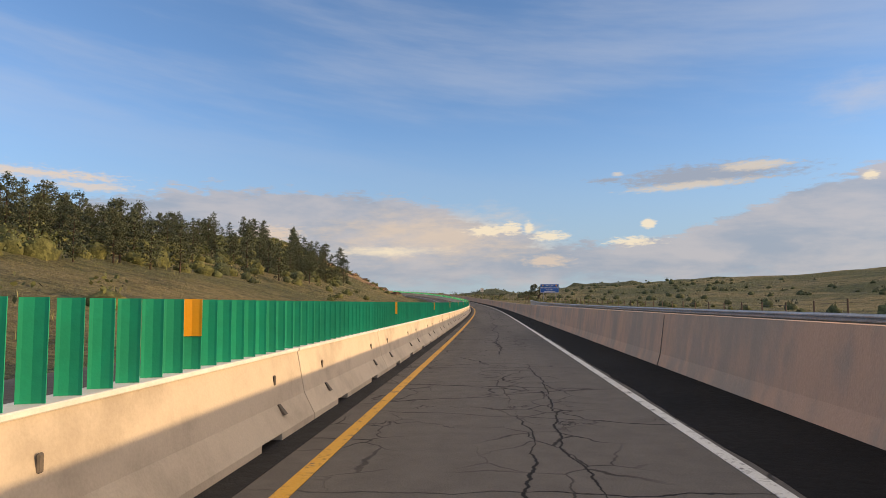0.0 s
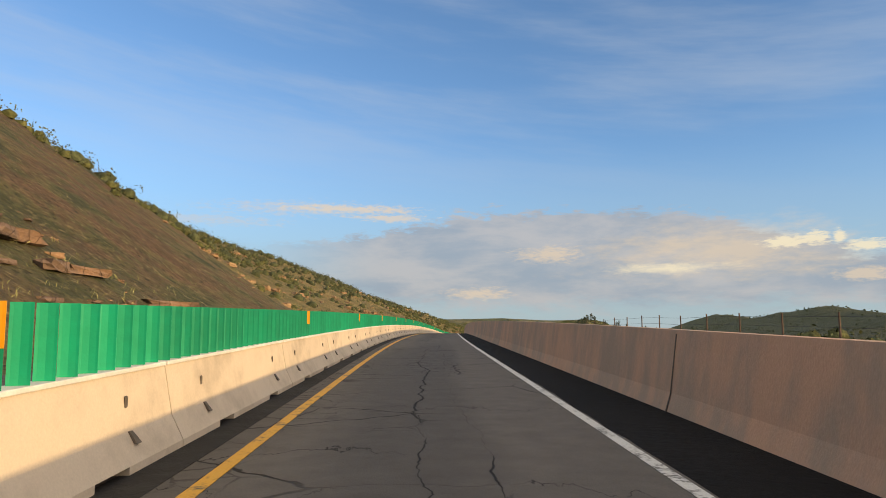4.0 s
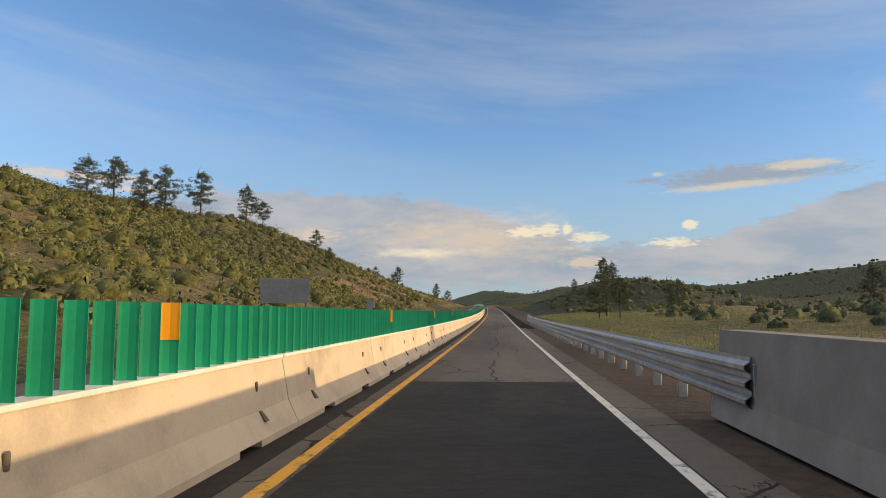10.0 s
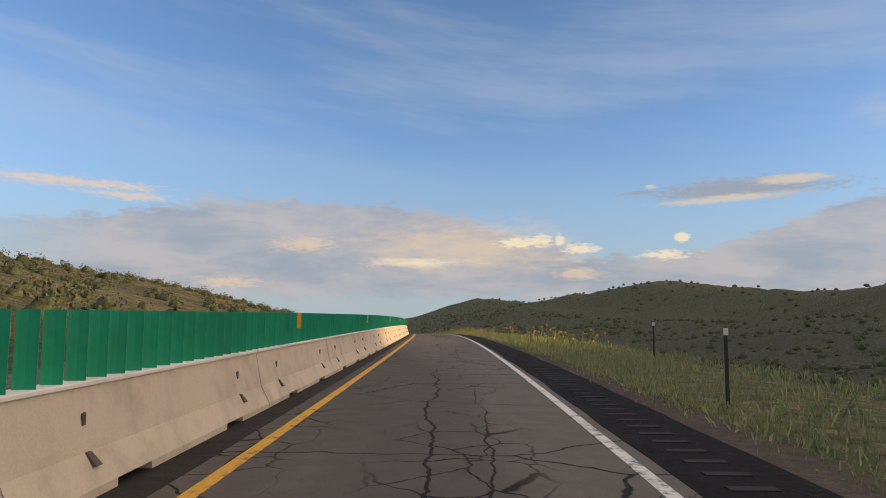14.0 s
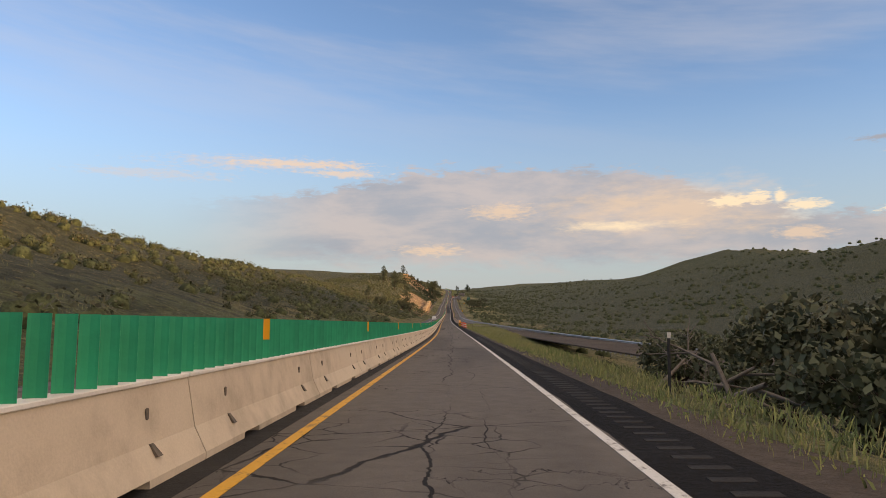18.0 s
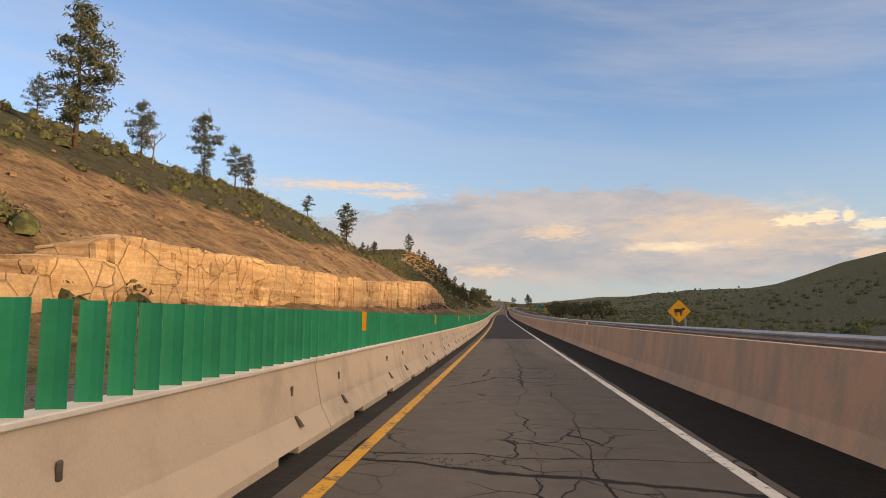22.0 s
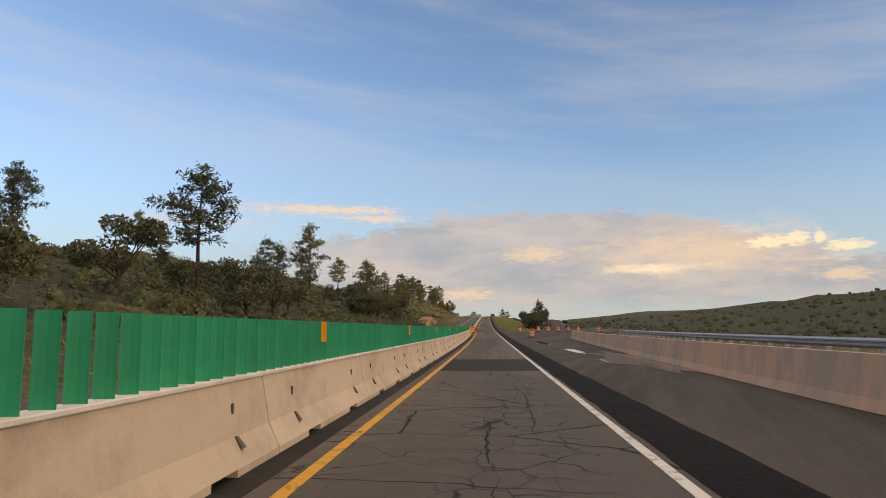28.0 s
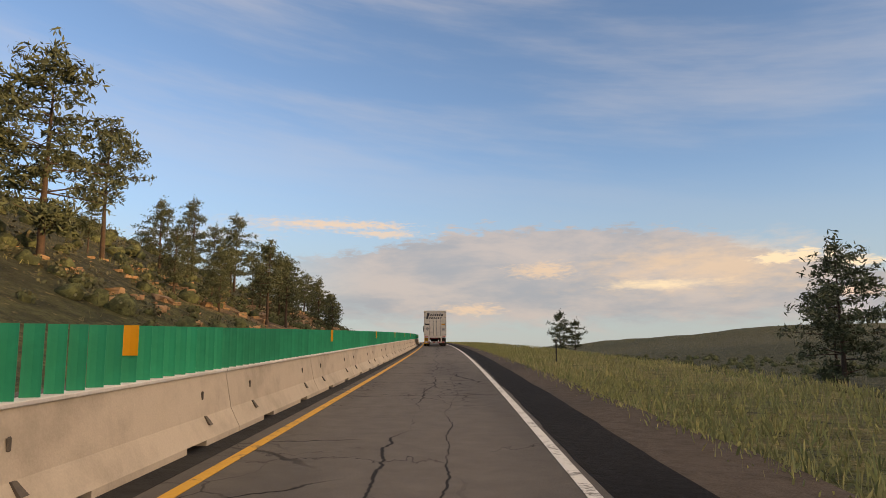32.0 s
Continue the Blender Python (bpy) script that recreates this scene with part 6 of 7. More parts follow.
# parapet at the end of the bare barrier
bm = bmesh.new()
prism(bm, [(4.62, 0.0), (4.70, 0.3), (4.78, 1.12), (5.12, 1.12), (5.25, 0.0)], 0.0, 13.5)
_p = part("parapet_wall", bm, material("grey_concrete", (0.27, 0.25, 0.23), (0.20, 0.185, 0.17), 1.5, 0.5, 0.9, 0, 0.2, 50, 0.1))
_p.matrix_basis = spot(1090, 0.0)
tagged(_p, "grey concrete bridge parapet ending at the guardrail", "wall", "", "structure")


def sign_posts(parent, xs, top, mat=STEEL):
    for x in xs:
        bx(parent, "post", mat, x - 0.05, x + 0.05, 0.03, 0.13, -2.5, top, 0.008, "steel post")


def board(parent, mat, w, h, z, edge=SIGNWHITE, border=0.05):
    b = bx(parent, "board", edge, -w / 2, w / 2, -0.01, 0.03, z - h / 2, z + h / 2, 0.004)
    bx(b, "face", mat, -w / 2 + border, w / 2 - border, -0.018, -0.004, z - h / 2 + border, z + h / 2 - border, 0.003)
    return b


blue = thing("guide_sign", "blue guide sign with white lettering on two posts", "road sign")
sign_posts(blue, (-1.9, 1.9), 4.6)
_b = board(blue, SIGNBLUE, 5.8, 2.6, 4.15)
for i, (txt, z) in enumerate((("WELCOME", 5.0), ("INFORMATION CENTER", 4.35), ("EXIT 451", 3.75))):
    words(_b, txt, 0.52, SIGNWHITE, 0, -0.022, z)
bx(_b, "line_bar", SIGNWHITE, -1.7, 1.7, -0.024, -0.016, 3.08, 3.22, 0.002, "small line of lettering")
for x in (-2.3, 1.9):
    bx(_b, "emblem", SIGNYELLOW, x, x + 0.42, -0.024, -0.016, 4.8, 5.22, 0.1, "small yellow emblem")
blue.matrix_basis = spot(204, 29.5, -0.4)

limit = thing("speed_limit_sign", "white speed limit sign with black lettering", "road sign")
sign_posts(limit, (0.0,), 3.2)
_b = board(limit, SIGNWHITE, 1.22, 1.52, 2.95, INK, 0.02)
words(_b, "SPEED", 0.33, INK, 0, -0.022, 3.48)
words(_b, "LIMIT", 0.33, INK, 0, -0.022, 3.14)
words(_b, "65", 0.72, INK, 0, -0.022, 2.60)
limit.matrix_basis = spot(267, 20.6, -0.2)

exit_sign = thing("exit_sign", "green exit sign with white lettering on two posts", "road sign")
sign_posts(exit_sign, (-1.3, 1.3), 4.6)
_b = board(exit_sign, SIGNGREEN, 4.6, 3.7, 2.75)
_t = board(exit_sign, SIGNGREEN, 3.6, 0.9, 5.08)
words(_t, "EXIT 454", 0.62, SIGNWHITE, 0, -0.022, 5.08)
words(_b, "25", 0.5, SIGNWHITE, -1.4, -0.022, 3.95)
bx(_b, "shield", SIGNBLUE, -1.8, -1.0, -0.021, -0.017, 3.6, 4.3, 0.003, "blue route shield")
words(_b, "2nd", 0.55, SIGNWHITE, 0.2, -0.022, 3.95)
bx(_b, "line_bar", SIGNWHITE, 0.8, 1.9, -0.024, -0.016, 3.80, 3.98, 0.002, "small word")
words(_b, "Raton", 0.82, SIGNWHITE, 0, -0.022, 2.85)
words(_b, "2 MILES", 0.66, SIGNWHITE, 0, -0.022, 1.75)
exit_sign.matrix_basis = spot(2982, 30, -0.2)


def diamond(front, label):
    d = thing("warning_sign", label, "road sign")
    sign_posts(d, (-0.45, 0.45), 2.4 if front else 3.4)
    z = 2.3
    for name, mat, r, y0, y1 in (("board", INK if front else BACKING, 0.86, -0.01, 0.03), ("face", SIGNYELLOW, 0.82, -0.018, -0.004)):
        if name == "face" and not front:
            continue
        bm = bmesh.new()
        prism(bm, [(-r, z), (0, z + r), (r, z), (0, z - r)], y0, y1)
        last = part(name, bm, mat, d)
    if front:                                       # a plain dark shape stands for the animal
        bm = bmesh.new()
        box(bm, -0.32, 0.24, -0.024, -0.017, 2.22, 2.46)
        box(bm, 0.20, 0.40, -0.024, -0.017, 2.36, 2.54)
        for x in (-0.30, -0.18, 0.06, 0.16):
            box(bm, x, x + 0.06, -0.024, -0.017, 1.98, 2.24)
        part("symbol", bm, INK, last, "plain dark symbol")
    return d


_d = diamond(True, "yellow diamond warning sign with a dark symbol on two posts")
_d.matrix_basis = spot(2750, 19.7, -0.25)
_d = diamond(True, "yellow diamond warning sign with a dark symbol on two posts")
_d.matrix_basis = spot(2512, 12.5, -0.25) @ Matrix.Scale(0.9, 4)
_d = diamond(False, "back of a bare metal diamond sign")
_d.matrix_basis = spot(2759, -13.5, 0.9)
back = thing("sign_back", "bare metal back of a wide road sign on two posts", "road sign")
sign_posts(back, (-1.55, 1.55), 3.9, WOOD)
for k in range(6):
    bx(back, "panel", BACKING, -1.85, 1.85, -0.005, 0.025, 2.05 + k * 0.30, 2.34 + k * 0.30, 0.006)
back.matrix_basis = spot(1142, -13.6, 0.0)
small_back = thing("sign_back", "small bare metal sign back on one post", "road sign")
sign_posts(small_back, (0,), 2.6)
bx(small_back, "panel", BACKING, -0.45, 0.45, -0.005, 0.025, 1.7, 2.6, 0.006)
small_back.matrix_basis = spot(1170, -12.6, 0.0)
brown = thing("notice_board", "brown notice board with pale lettering on two posts", "road sign")
sign_posts(brown, (-0.8, 0.8), 2.2, WOOD)
_b = board(brown, BROWN, 2.4, 1.5, 1.9)
for k in range(4):
    bx(_b, "line_bar", SIGNWHITE, -0.85 + 0.1 * (k % 2), 0.85 - 0.15 * (k % 2), -0.024, -0.016, 1.45 + k * 0.27, 1.55 + k * 0.27, 0.002, "line of lettering")
brown.matrix_basis = spot(3456, 29, -1.9) @ Matrix.Scale(0.85, 4)
white_back = thing("framed_sign", "dark sign with a pale frame beside the lower road", "road sign")
sign_posts(white_back, (-0.5, 0.5), 1.9)
board(white_back, IRON, 1.5, 1.1, 1.9, SIGNWHITE, 0.10)
white_back.matrix_basis = spot(3344, 21.5, -0.5)


def fence(s0, s1, lat, gap, tall, label, mat=WOOD):
    root = thing("fence", label, "fence")
    x, y, z = ground_place(s0, lat)
    root.location = (float(x), float(y), float(z))
    n = int((s1 - s0) / gap)
    pts = [Vector(ground_place(s0 + i * gap, lat)) - root.location for i in range(n + 1)]
    bm = bmesh.new()
    tube(bm, (0, 0, -0.3), (0, 0, tall), 0.06, 0.05, 6)
    first = part("post", bm, mat, root)
    for i, p in enumerate(pts):
        q = first if i == 0 else first.copy()
        if i:
            scene.collection.objects.link(q)
        q.location = p
    for k in range(4):
        ring = np.array([(0.008, 0, 0), (0, 0, 0.008), (-0.008, 0, 0), (0, 0, -0.008)])
        v = np.array([tuple(p) for p in pts])[:, None, :] + ring[None] + np.array([0, 0, tall * (0.25 + 0.22 * k)])
        a, b = np.meshgrid(np.arange(n), np.arange(4), indexing="ij")
        f = np.stack([a * 4 + b, a * 4 + (b + 1) % 4, (a + 1) * 4 + (b + 1) % 4, (a + 1) * 4 + b], -1).reshape(-1, 4)
        w = new("wire", mesh_of("wire", v.reshape(-1, 3), f, IRON))
        w.parent = root
        tagged(w, "thin wire strand")


fence(20, 330, 22, 4.0, 2.4, "wooden post and wire game fence behind the wall")
fence(330, 560, 20, 5.0, 2.2, "wooden post and wire game fence behind the wall")
fence(2700, 3080, 15, 5.0, 2.0, "wooden post and wire fence behind the wall")
fence(3240, 3560, -13.5, 4.0, 1.9, "wire fence on dark posts along the bank")
fence(1290, 1420, -15, 4.0, 1.7, "wire fence on dark posts along the bank")
fence(820, 1000, -14, 5.0, 1.6, "wire fence on thin posts below the hill")


# ---- the lorry ahead, as it stands at the end of the way ----
def make_lorry():
    t = thing("lorry", "dirty white box trailer lorry with two closed rear doors", "lorry")
    W, Z0, Z1, L = 1.30, 1.15, 4.10, 16.0
    body = bx(t, "trailer_box", CREAM, -W, W, 0.06, L, Z0, Z1, 0.03, "white trailer box")
    for x in (-1, 1):
        for k in range(26):
            bx(body, "side_rib", CREAM, x * W - 0.006, x * W + 0.012, 0.5 + k * 0.6, 0.54 + k * 0.6, Z0 + 0.1, Z1 - 0.1, 0.0)
    for x0, x1, z0, z1 in ((-W, W, Z1 - 0.12, Z1 + 0.01), (-W, W, Z0 - 0.16, Z0 + 0.06), (-W, -W + 0.08, Z0 + 0.06, Z1 - 0.12), (W - 0.08, W, Z0 + 0.06, Z1 - 0.12)):
        bx(t, "rear_frame", CREAM, x0, x1, 0.0, 0.07, z0, z1, 0.008, "dirty white rear frame")
    for x0, x1 in ((-W + 0.09, -0.012), (0.012, W - 0.09)):
        door = bx(t, "rear_door", CREAM, x0, x1, 0.012, 0.055, Z0 + 0.07, Z1 - 0.13, 0.006, "white rear door")
        sx = 1 if x0 > 0 else -1
        for x in (0.17, 0.62):
            r = rod(door, "lock_rod", STEEL, (sx * x, -0.012, Z0 + 0.02), (sx * x, -0.012, Z1 - 0.08), 0.017, 8, "steel lock rod")
            for z in (1.5, 2.3, 3.2):
                bx(door, "rod_guide", STEEL, sx * x - 0.05, sx * x + 0.05, -0.03, 0.012, Z0 + z - 0.6, Z0 + z - 0.54, 0.004)
        bx(door, "lock_handle", STEEL, sx * 0.18, sx * 0.60, -0.035, -0.01, Z0 + 0.46, Z0 + 0.50, 0.006)
        for z in (1.35, 2.0, 2.65, 3.3, 3.9):
            bx(door, "hinge", STEEL, sx * (W - 0.21), sx * (W - 0.03), -0.014, 0.012, z - 0.035, z + 0.035, 0.006, "steel hinge")
    # dark blocks in place of the painted name, a diamond placard and small decals
    for z, x0, tall, ws in ((3.62, -0.98, 0.30, (0.34, 0.20, 0.20, 0.20, 0.20, 0.22, 0.24)), (3.28, -1.06, 0.24, (0.28, 0.20, 0.20, 0.20, 0.20, 0.20, 0.20))):
        x = x0
        for i, w in enumerate(ws):
            bm = bmesh.new()
            h = tall * (1.25 if i == 0 else 0.8)
            prism(bm, [(x, z - tall / 2), (x + w * 0.8, z - tall / 2), (x + w * 0.8 + 0.07, z - tall / 2 + h), (x + 0.07, z - tall / 2 + h)], 0.002, 0.010)
            part("lettering_block", bm, INK, t, "dark painted block")
            x += w + 0.05
    bm = bmesh.new()
    prism(bm, [(-1.12, 2.02), (-0.90, 2.26), (-0.68, 2.02), (-0.90, 1.78)], -0.004, 0.011)
    part("placard", bm, BACKING, t, "grey diamond placard")
    bx(t, "number_bar", INK, -1.16, -0.66, 0.004, 0.011, 2.45, 2.60, 0.0, "dark bar in place of the number")
    bx(t, "decal", SIGNYELLOW, 0.74, 1.16, 0.002, 0.011, 2.46, 2.60, 0.0, "yellow decal")
    bx(t, "decal", BACKING, 0.82, 1.10, 0.002, 0.011, 1.82, 2.06, 0.0, "grey decal")
    for sx in (-1, 1):
        for k in range(2):
            bx(t, "tail_light", RED, sx * (0.92 + k * 0.18) - 0.07, sx * (0.92 + k * 0.18) + 0.07, -0.02, 0.01, 1.04, 1.14, 0.01, "red tail light")
        bx(t, "bumper_arm", CREAM, sx * 0.72 - 0.07, sx * 0.72 + 0.07, 0.02, 0.14, 0.5, 1.0, 0.01)
        bx(t, "mud_flap", SIGNYELLOW if sx < 0 else RUBBER, sx * 0.98 - 0.28, sx * 0.98 + 0.28, 1.0, 1.02, 0.28, 0.98, 0.005, "yellow mud flap" if sx < 0 else "black mud flap")
    bar = bx(t, "bumper_bar", BACKING, -1.15, 1.15, 0.0, 0.12, 0.42, 0.56, 0.01, "striped under-run bar")
    for k in range(8):
        bx(bar, "stripe", RED if k % 2 else SIGNWHITE, -1.12 + k * 0.28, -0.86 + k * 0.28, -0.006, 0.003, 0.45, 0.53, 0.0)
    for x in (-0.5, 0.5):
        bx(t, "chassis_rail", IRON, x - 0.05, x + 0.05, 0.2, L, 0.85, 1.10, 0.01)
    for y in (1.7, 2.95):
        rod(t, "axle", IRON, (-0.9, y, 0.5), (0.9, y, 0.5), 0.08)
        for x in (-1.12, -0.80, 0.80, 1.12):
            wheel(t, x, y, 0.50, 0.28)
    for x in (-0.9, 0.9):
        bx(t, "landing_leg", IRON, x - 0.07, x + 0.07, 11.4, 11.55, 0.25, 1.1, 0.01)
    bm = bmesh.new()
    prism(bm, [(-1.2, 1.1), (-1.2, 3.2), (-0.9, 3.9), (0.9, 3.9), (1.2, 3.2), (1.2, 1.1)], 16.9, 19.2)
    cab = part("tractor_cab", bm, MACHINE_RED, t, "dark red tractor cab")
    bx(cab, "bonnet", MACHINE_RED, -0.95, 0.95, 19.2, 21.0, 0.9, 2.1, 0.12)
    for sx in (-1, 1):
        bx(cab, "mirror", IRON, sx * 1.52 - 0.1, sx * 1.52 + 0.1, 19.0, 19.08, 2.1, 2.9, 0.02, "black mirror")
        rod(cab, "mirror_arm", IRON, (sx * 1.18, 19.05, 2.6), (sx * 1.45, 19.05, 2.6), 0.02, 6)
    bx(t, "tractor_frame", IRON, -0.5, 0.5, 14.0, 20.6, 0.7, 1.0, 0.02)
    for y in (14.8, 16.1):
        for x in (-1.12, -0.80, 0.80, 1.12):
            wheel(t, x, y, 0.50, 0.28)
    for x in (-1.05, 1.05):
        wheel(t, x, 20.1, 0.50, 0.30)
    return t


make_lorry().matrix_basis = spot(3635 + 78, 1.55, 0.0)


# ---- dark pickup stopped on the shoulder ----
def make_pickup(paint, label, bed=True):
    t = thing("pickup_truck" if bed else "car", label, "pickup" if bed else "car")
    W = 0.98
    bm = bmesh.new()
    prism(bm, [(-W, 0.55), (-W, 1.08), (-W + 0.06, 1.16), (W - 0.06, 1.16), (W, 1.08), (W, 0.55), (W - 0.1, 0.42), (-W + 0.1, 0.42)], 0.05, 5.3)
    body = part("body", bm, paint, t)
    bm = bmesh.new()
    y0, y1 = (2.0, 4.2) if bed else (0.25, 3.7)
    vs = box(bm, -0.92, 0.92, y0, y1, 1.12, 1.92, 0.0)
    for v in vs:
        if v.co.z > 1.5:
            v.co.x *= 0.84
            v.co.y += 0.18 if v.co.y < 2.5 else -0.55
    bmesh.ops.bevel(bm, geom=bm.edges[:], offset=0.05, segments=2, affect="EDGES")
    cab = part("cab", bm, paint, t)
    bx(cab, "rear_window", GLASS, -0.68, 0.68, y0 + 0.03, y0 + 0.10, 1.28, 1.78, 0.02, "dark rear window")
    for sx in (-1, 1):
        bx(cab, "side_window", GLASS, sx * 0.86 - 0.03, sx * 0.86 + 0.03, y0 + 0.35, y1 - 0.75, 1.25, 1.72, 0.02, "dark side window")
        bx(t, "tail_light", RED, sx * 0.88 - 0.09, sx * 0.88 + 0.09, 0.0, 0.07, 0.78, 1.08, 0.02, "red tail light")
        bx(t, "mirror", IRON, sx * 1.18 - 0.11, sx * 1.18 + 0.11, 3.75, 3.9, 1.22, 1.52, 0.03, "black mirror")
        rod(t, "mirror_arm", IRON, (sx * 0.9, 3.8, 1.3), (sx * 1.1, 3.8, 1.36), 0.025, 6)
        for y in (1.05, 4.35):
            wheel(t, sx * 0.86, y, 0.39, 0.27)
    tail = bx(t, "tailgate", paint, -0.78, 0.78, 0.0, 0.06, 0.62, 1.12, 0.02)
    bx(tail, "plate_bar", SIGNYELLOW, -0.42, -0.05, -0.015, 0.004, 0.66, 0.84, 0.004, "yellow plate bar")
    if bed:
        bx(t, "tarpaulin", RUBBER, -0.85, 0.85, 0.1, 1.95, 1.10, 1.72, 0.16, "dark load cover")
        bx(t, "warning_panel", SAFETY, -0.62, -0.12, -0.02, 0.09, 0.98, 1.30, 0.01, "orange warning panel")
    bx(t, "bumper", BACKING if bed else paint, -0.96, 0.96, -0.10, 0.06, 0.42, 0.60, 0.03, "steel bumper")
    return t


make_pickup(CAR_BLACK, "black pickup with a covered load stopped on the shoulder").matrix_basis = spot(3556, 5.9, 0.01, 3)
make_pickup(CAR_WHITE, "white car on the opposite carriageway", False).matrix_basis = spot(2305, -4.2, -0.01, 180)


# ---- machines in the yard ----
def yard_spot(s, lat, turn):
    x, y, z = ground_place(s, lat)
    return pose(float(x), float(y), float(z), 0, 0, turn)


def make_excavator():
    t = thing("excavator", "yellow tracked excavator with its arm folded", "excavator")
    for sx in (-1, 1):
        bm = bmesh.new()
        prism(bm, [(sx * 1.35 - 0.3, 0.0), (sx * 1.35 - 0.3, 0.9), (sx * 1.35 + 0.3, 0.9), (sx * 1.35 + 0.3, 0.0)], -2.1, 2.1)
        bmesh.ops.bevel(bm, geom=[e for e in bm.edges if abs(e.verts[0].co.x - e.verts[1].co.x) > 0.3], offset=0.4, segments=4, affect="EDGES")
        part("track", bm, IRON, t, "dark steel track")
    bx(t, "turntable", IRON, -0.8, 0.8, -0.8, 0.8, 0.8, 1.15, 0.05)
    house = bx(t, "house", MACHINE_YELLOW, -1.4, 1.4, -2.4, 1.3, 1.15, 2.3, 0.12, "yellow engine house")
    bx(house, "counterweight", IRON, -1.4, 1.4, -2.8, -2.3, 1.2, 2.2, 0.2, "dark counterweight")
    cab = bx(t, "cab", MACHINE_YELLOW, -1.4, -0.5, 0.2, 1.7, 1.2, 3.0, 0.1, "yellow cab")
    bx(cab, "window", GLASS, -1.42, -0.48, 0.4, 1.6, 2.0, 2.85, 0.05, "dark cab window")
    for name, p, q, w in (("boom", (0.2, 1.2, 1.8), (0.2, 3.2, 5.4), 0.32), ("boom", (0.2, 3.2, 5.4), (0.2, 4.6, 5.0), 0.28), ("stick", (0.2, 4.6, 5.0), (0.2, 4.0, 1.6), 0.24)):
        bm = bmesh.new()
        tube(bm, p, q, w, w * 0.8, 6)
        part(name, bm, MACHINE_YELLOW, t)
    rod(t, "ram", STEEL, (0.2, 1.6, 1.4), (0.2, 2.9, 3.9), 0.08)
    bm = bmesh.new()
    prism(bm, [(-0.5, 0.3), (-0.5, 1.4), (0.9, 1.4), (0.9, 0.3)], 3.4, 4.6)
    bmesh.ops.bevel(bm, geom=bm.edges[:], offset=0.2, segments=2, affect="EDGES")
    part("bucket", bm, IRON, t, "dark digging bucket")
    return t


def make_telehandler():
    t = thing("telehandler", "dark red telescopic handler with a lowered boom", "telehandler")
    bx(t, "chassis", MACHINE_RED, -0.7, 0.7, -2.2, 2.2, 0.7, 1.3, 0.08)
    cab = bx(t, "cab", IRON, -1.1, -0.2, -0.6, 0.9, 1.0, 2.4, 0.08)
    bx(cab, "window", GLASS, -1.12, -0.18, -0.45, 0.75, 1.6, 2.25, 0.04, "dark cab window")
    bm = bmesh.new()
    tube(bm, (0.25, -2.4, 2.2), (0.25, 3.2, 1.5), 0.28, 0.24, 4)
    part("boom", bm, MACHINE_RED, t, "red telescopic boom")
    bx(t, "engine_cover", MACHINE_RED, 0.35, 1.15, -1.4, 1.2, 0.9, 1.7, 0.1)
    bx(t, "carriage", IRON, -0.6, 0.9, 3.1, 3.35, 0.6, 1.6, 0.03)
    for x in (-0.2, 0.5):
        bx(t, "fork", IRON, x - 0.06, x + 0.06, 3.3, 4.5, 0.6, 0.66, 0.01)
    for sx in (-1, 1):
        for y in (-1.5, 1.6):
            wheel(t, sx * 0.95, y, 0.62, 0.42, MACHINE_RED)
    return t


make_excavator().matrix_basis = yard_spot(1117, 35, 60)
make_telehandler().matrix_basis = yard_spot(1041, 20.0, 25)


def heap(s, lat, wide, tall, label, mat, seed):
    bm = bmesh.new()
    n, k = 14, 28
    rings = []
    for i in range(n + 1):
        u = i / n
        ring = []
        for j in range(k):
            a = j * math.tau / k
            w = 1 + 0.14 * noise.noise((math.cos(a) * 1.5 + seed, math.sin(a) * 1.5, u * 2))
            ring.append(bm.verts.new((math.cos(a) * wide * u * w, math.sin(a) * wide * u * w * 0.8, tall * (1 - u) ** 1.1 + 0.12 * noise.noise((math.cos(a) * 4, math.sin(a) * 4 + seed, u * 6)) - (0.6 if i == n else 0))))
        rings.append(ring)
    for a, b in zip(rings, rings[1:]):
        for j in range(k):
            bm.faces.new((a[j], b[j], b[(j + 1) % k], a[(j + 1) % k]))
    o = part("mound", bm, mat, None, "", True)
    tagged(o, label, "mound")
    o.matrix_basis = yard_spot(s, lat, seed * 40)


heap(1098, 48, 6.5, 4.4, "tall brown heap of soil and wood chips in the yard", MULCH, 1)
heap(1075, 62, 8.0, 2.6, "low brown heap of soil in the yard", MULCH, 2)
heap(1060, 80, 9.0, 2.2, "low brown heap of soil in the yard", MULCH, 3)
heap(948, 40, 7.0, 1.5, "low heap of rubble at the edge of the paving", MULCH, 4)
heap(1010, 46, 10.0, 1.6, "low brown heap of soil in the yard", MULCH, 5)


# ---- rock faces beside the road ----


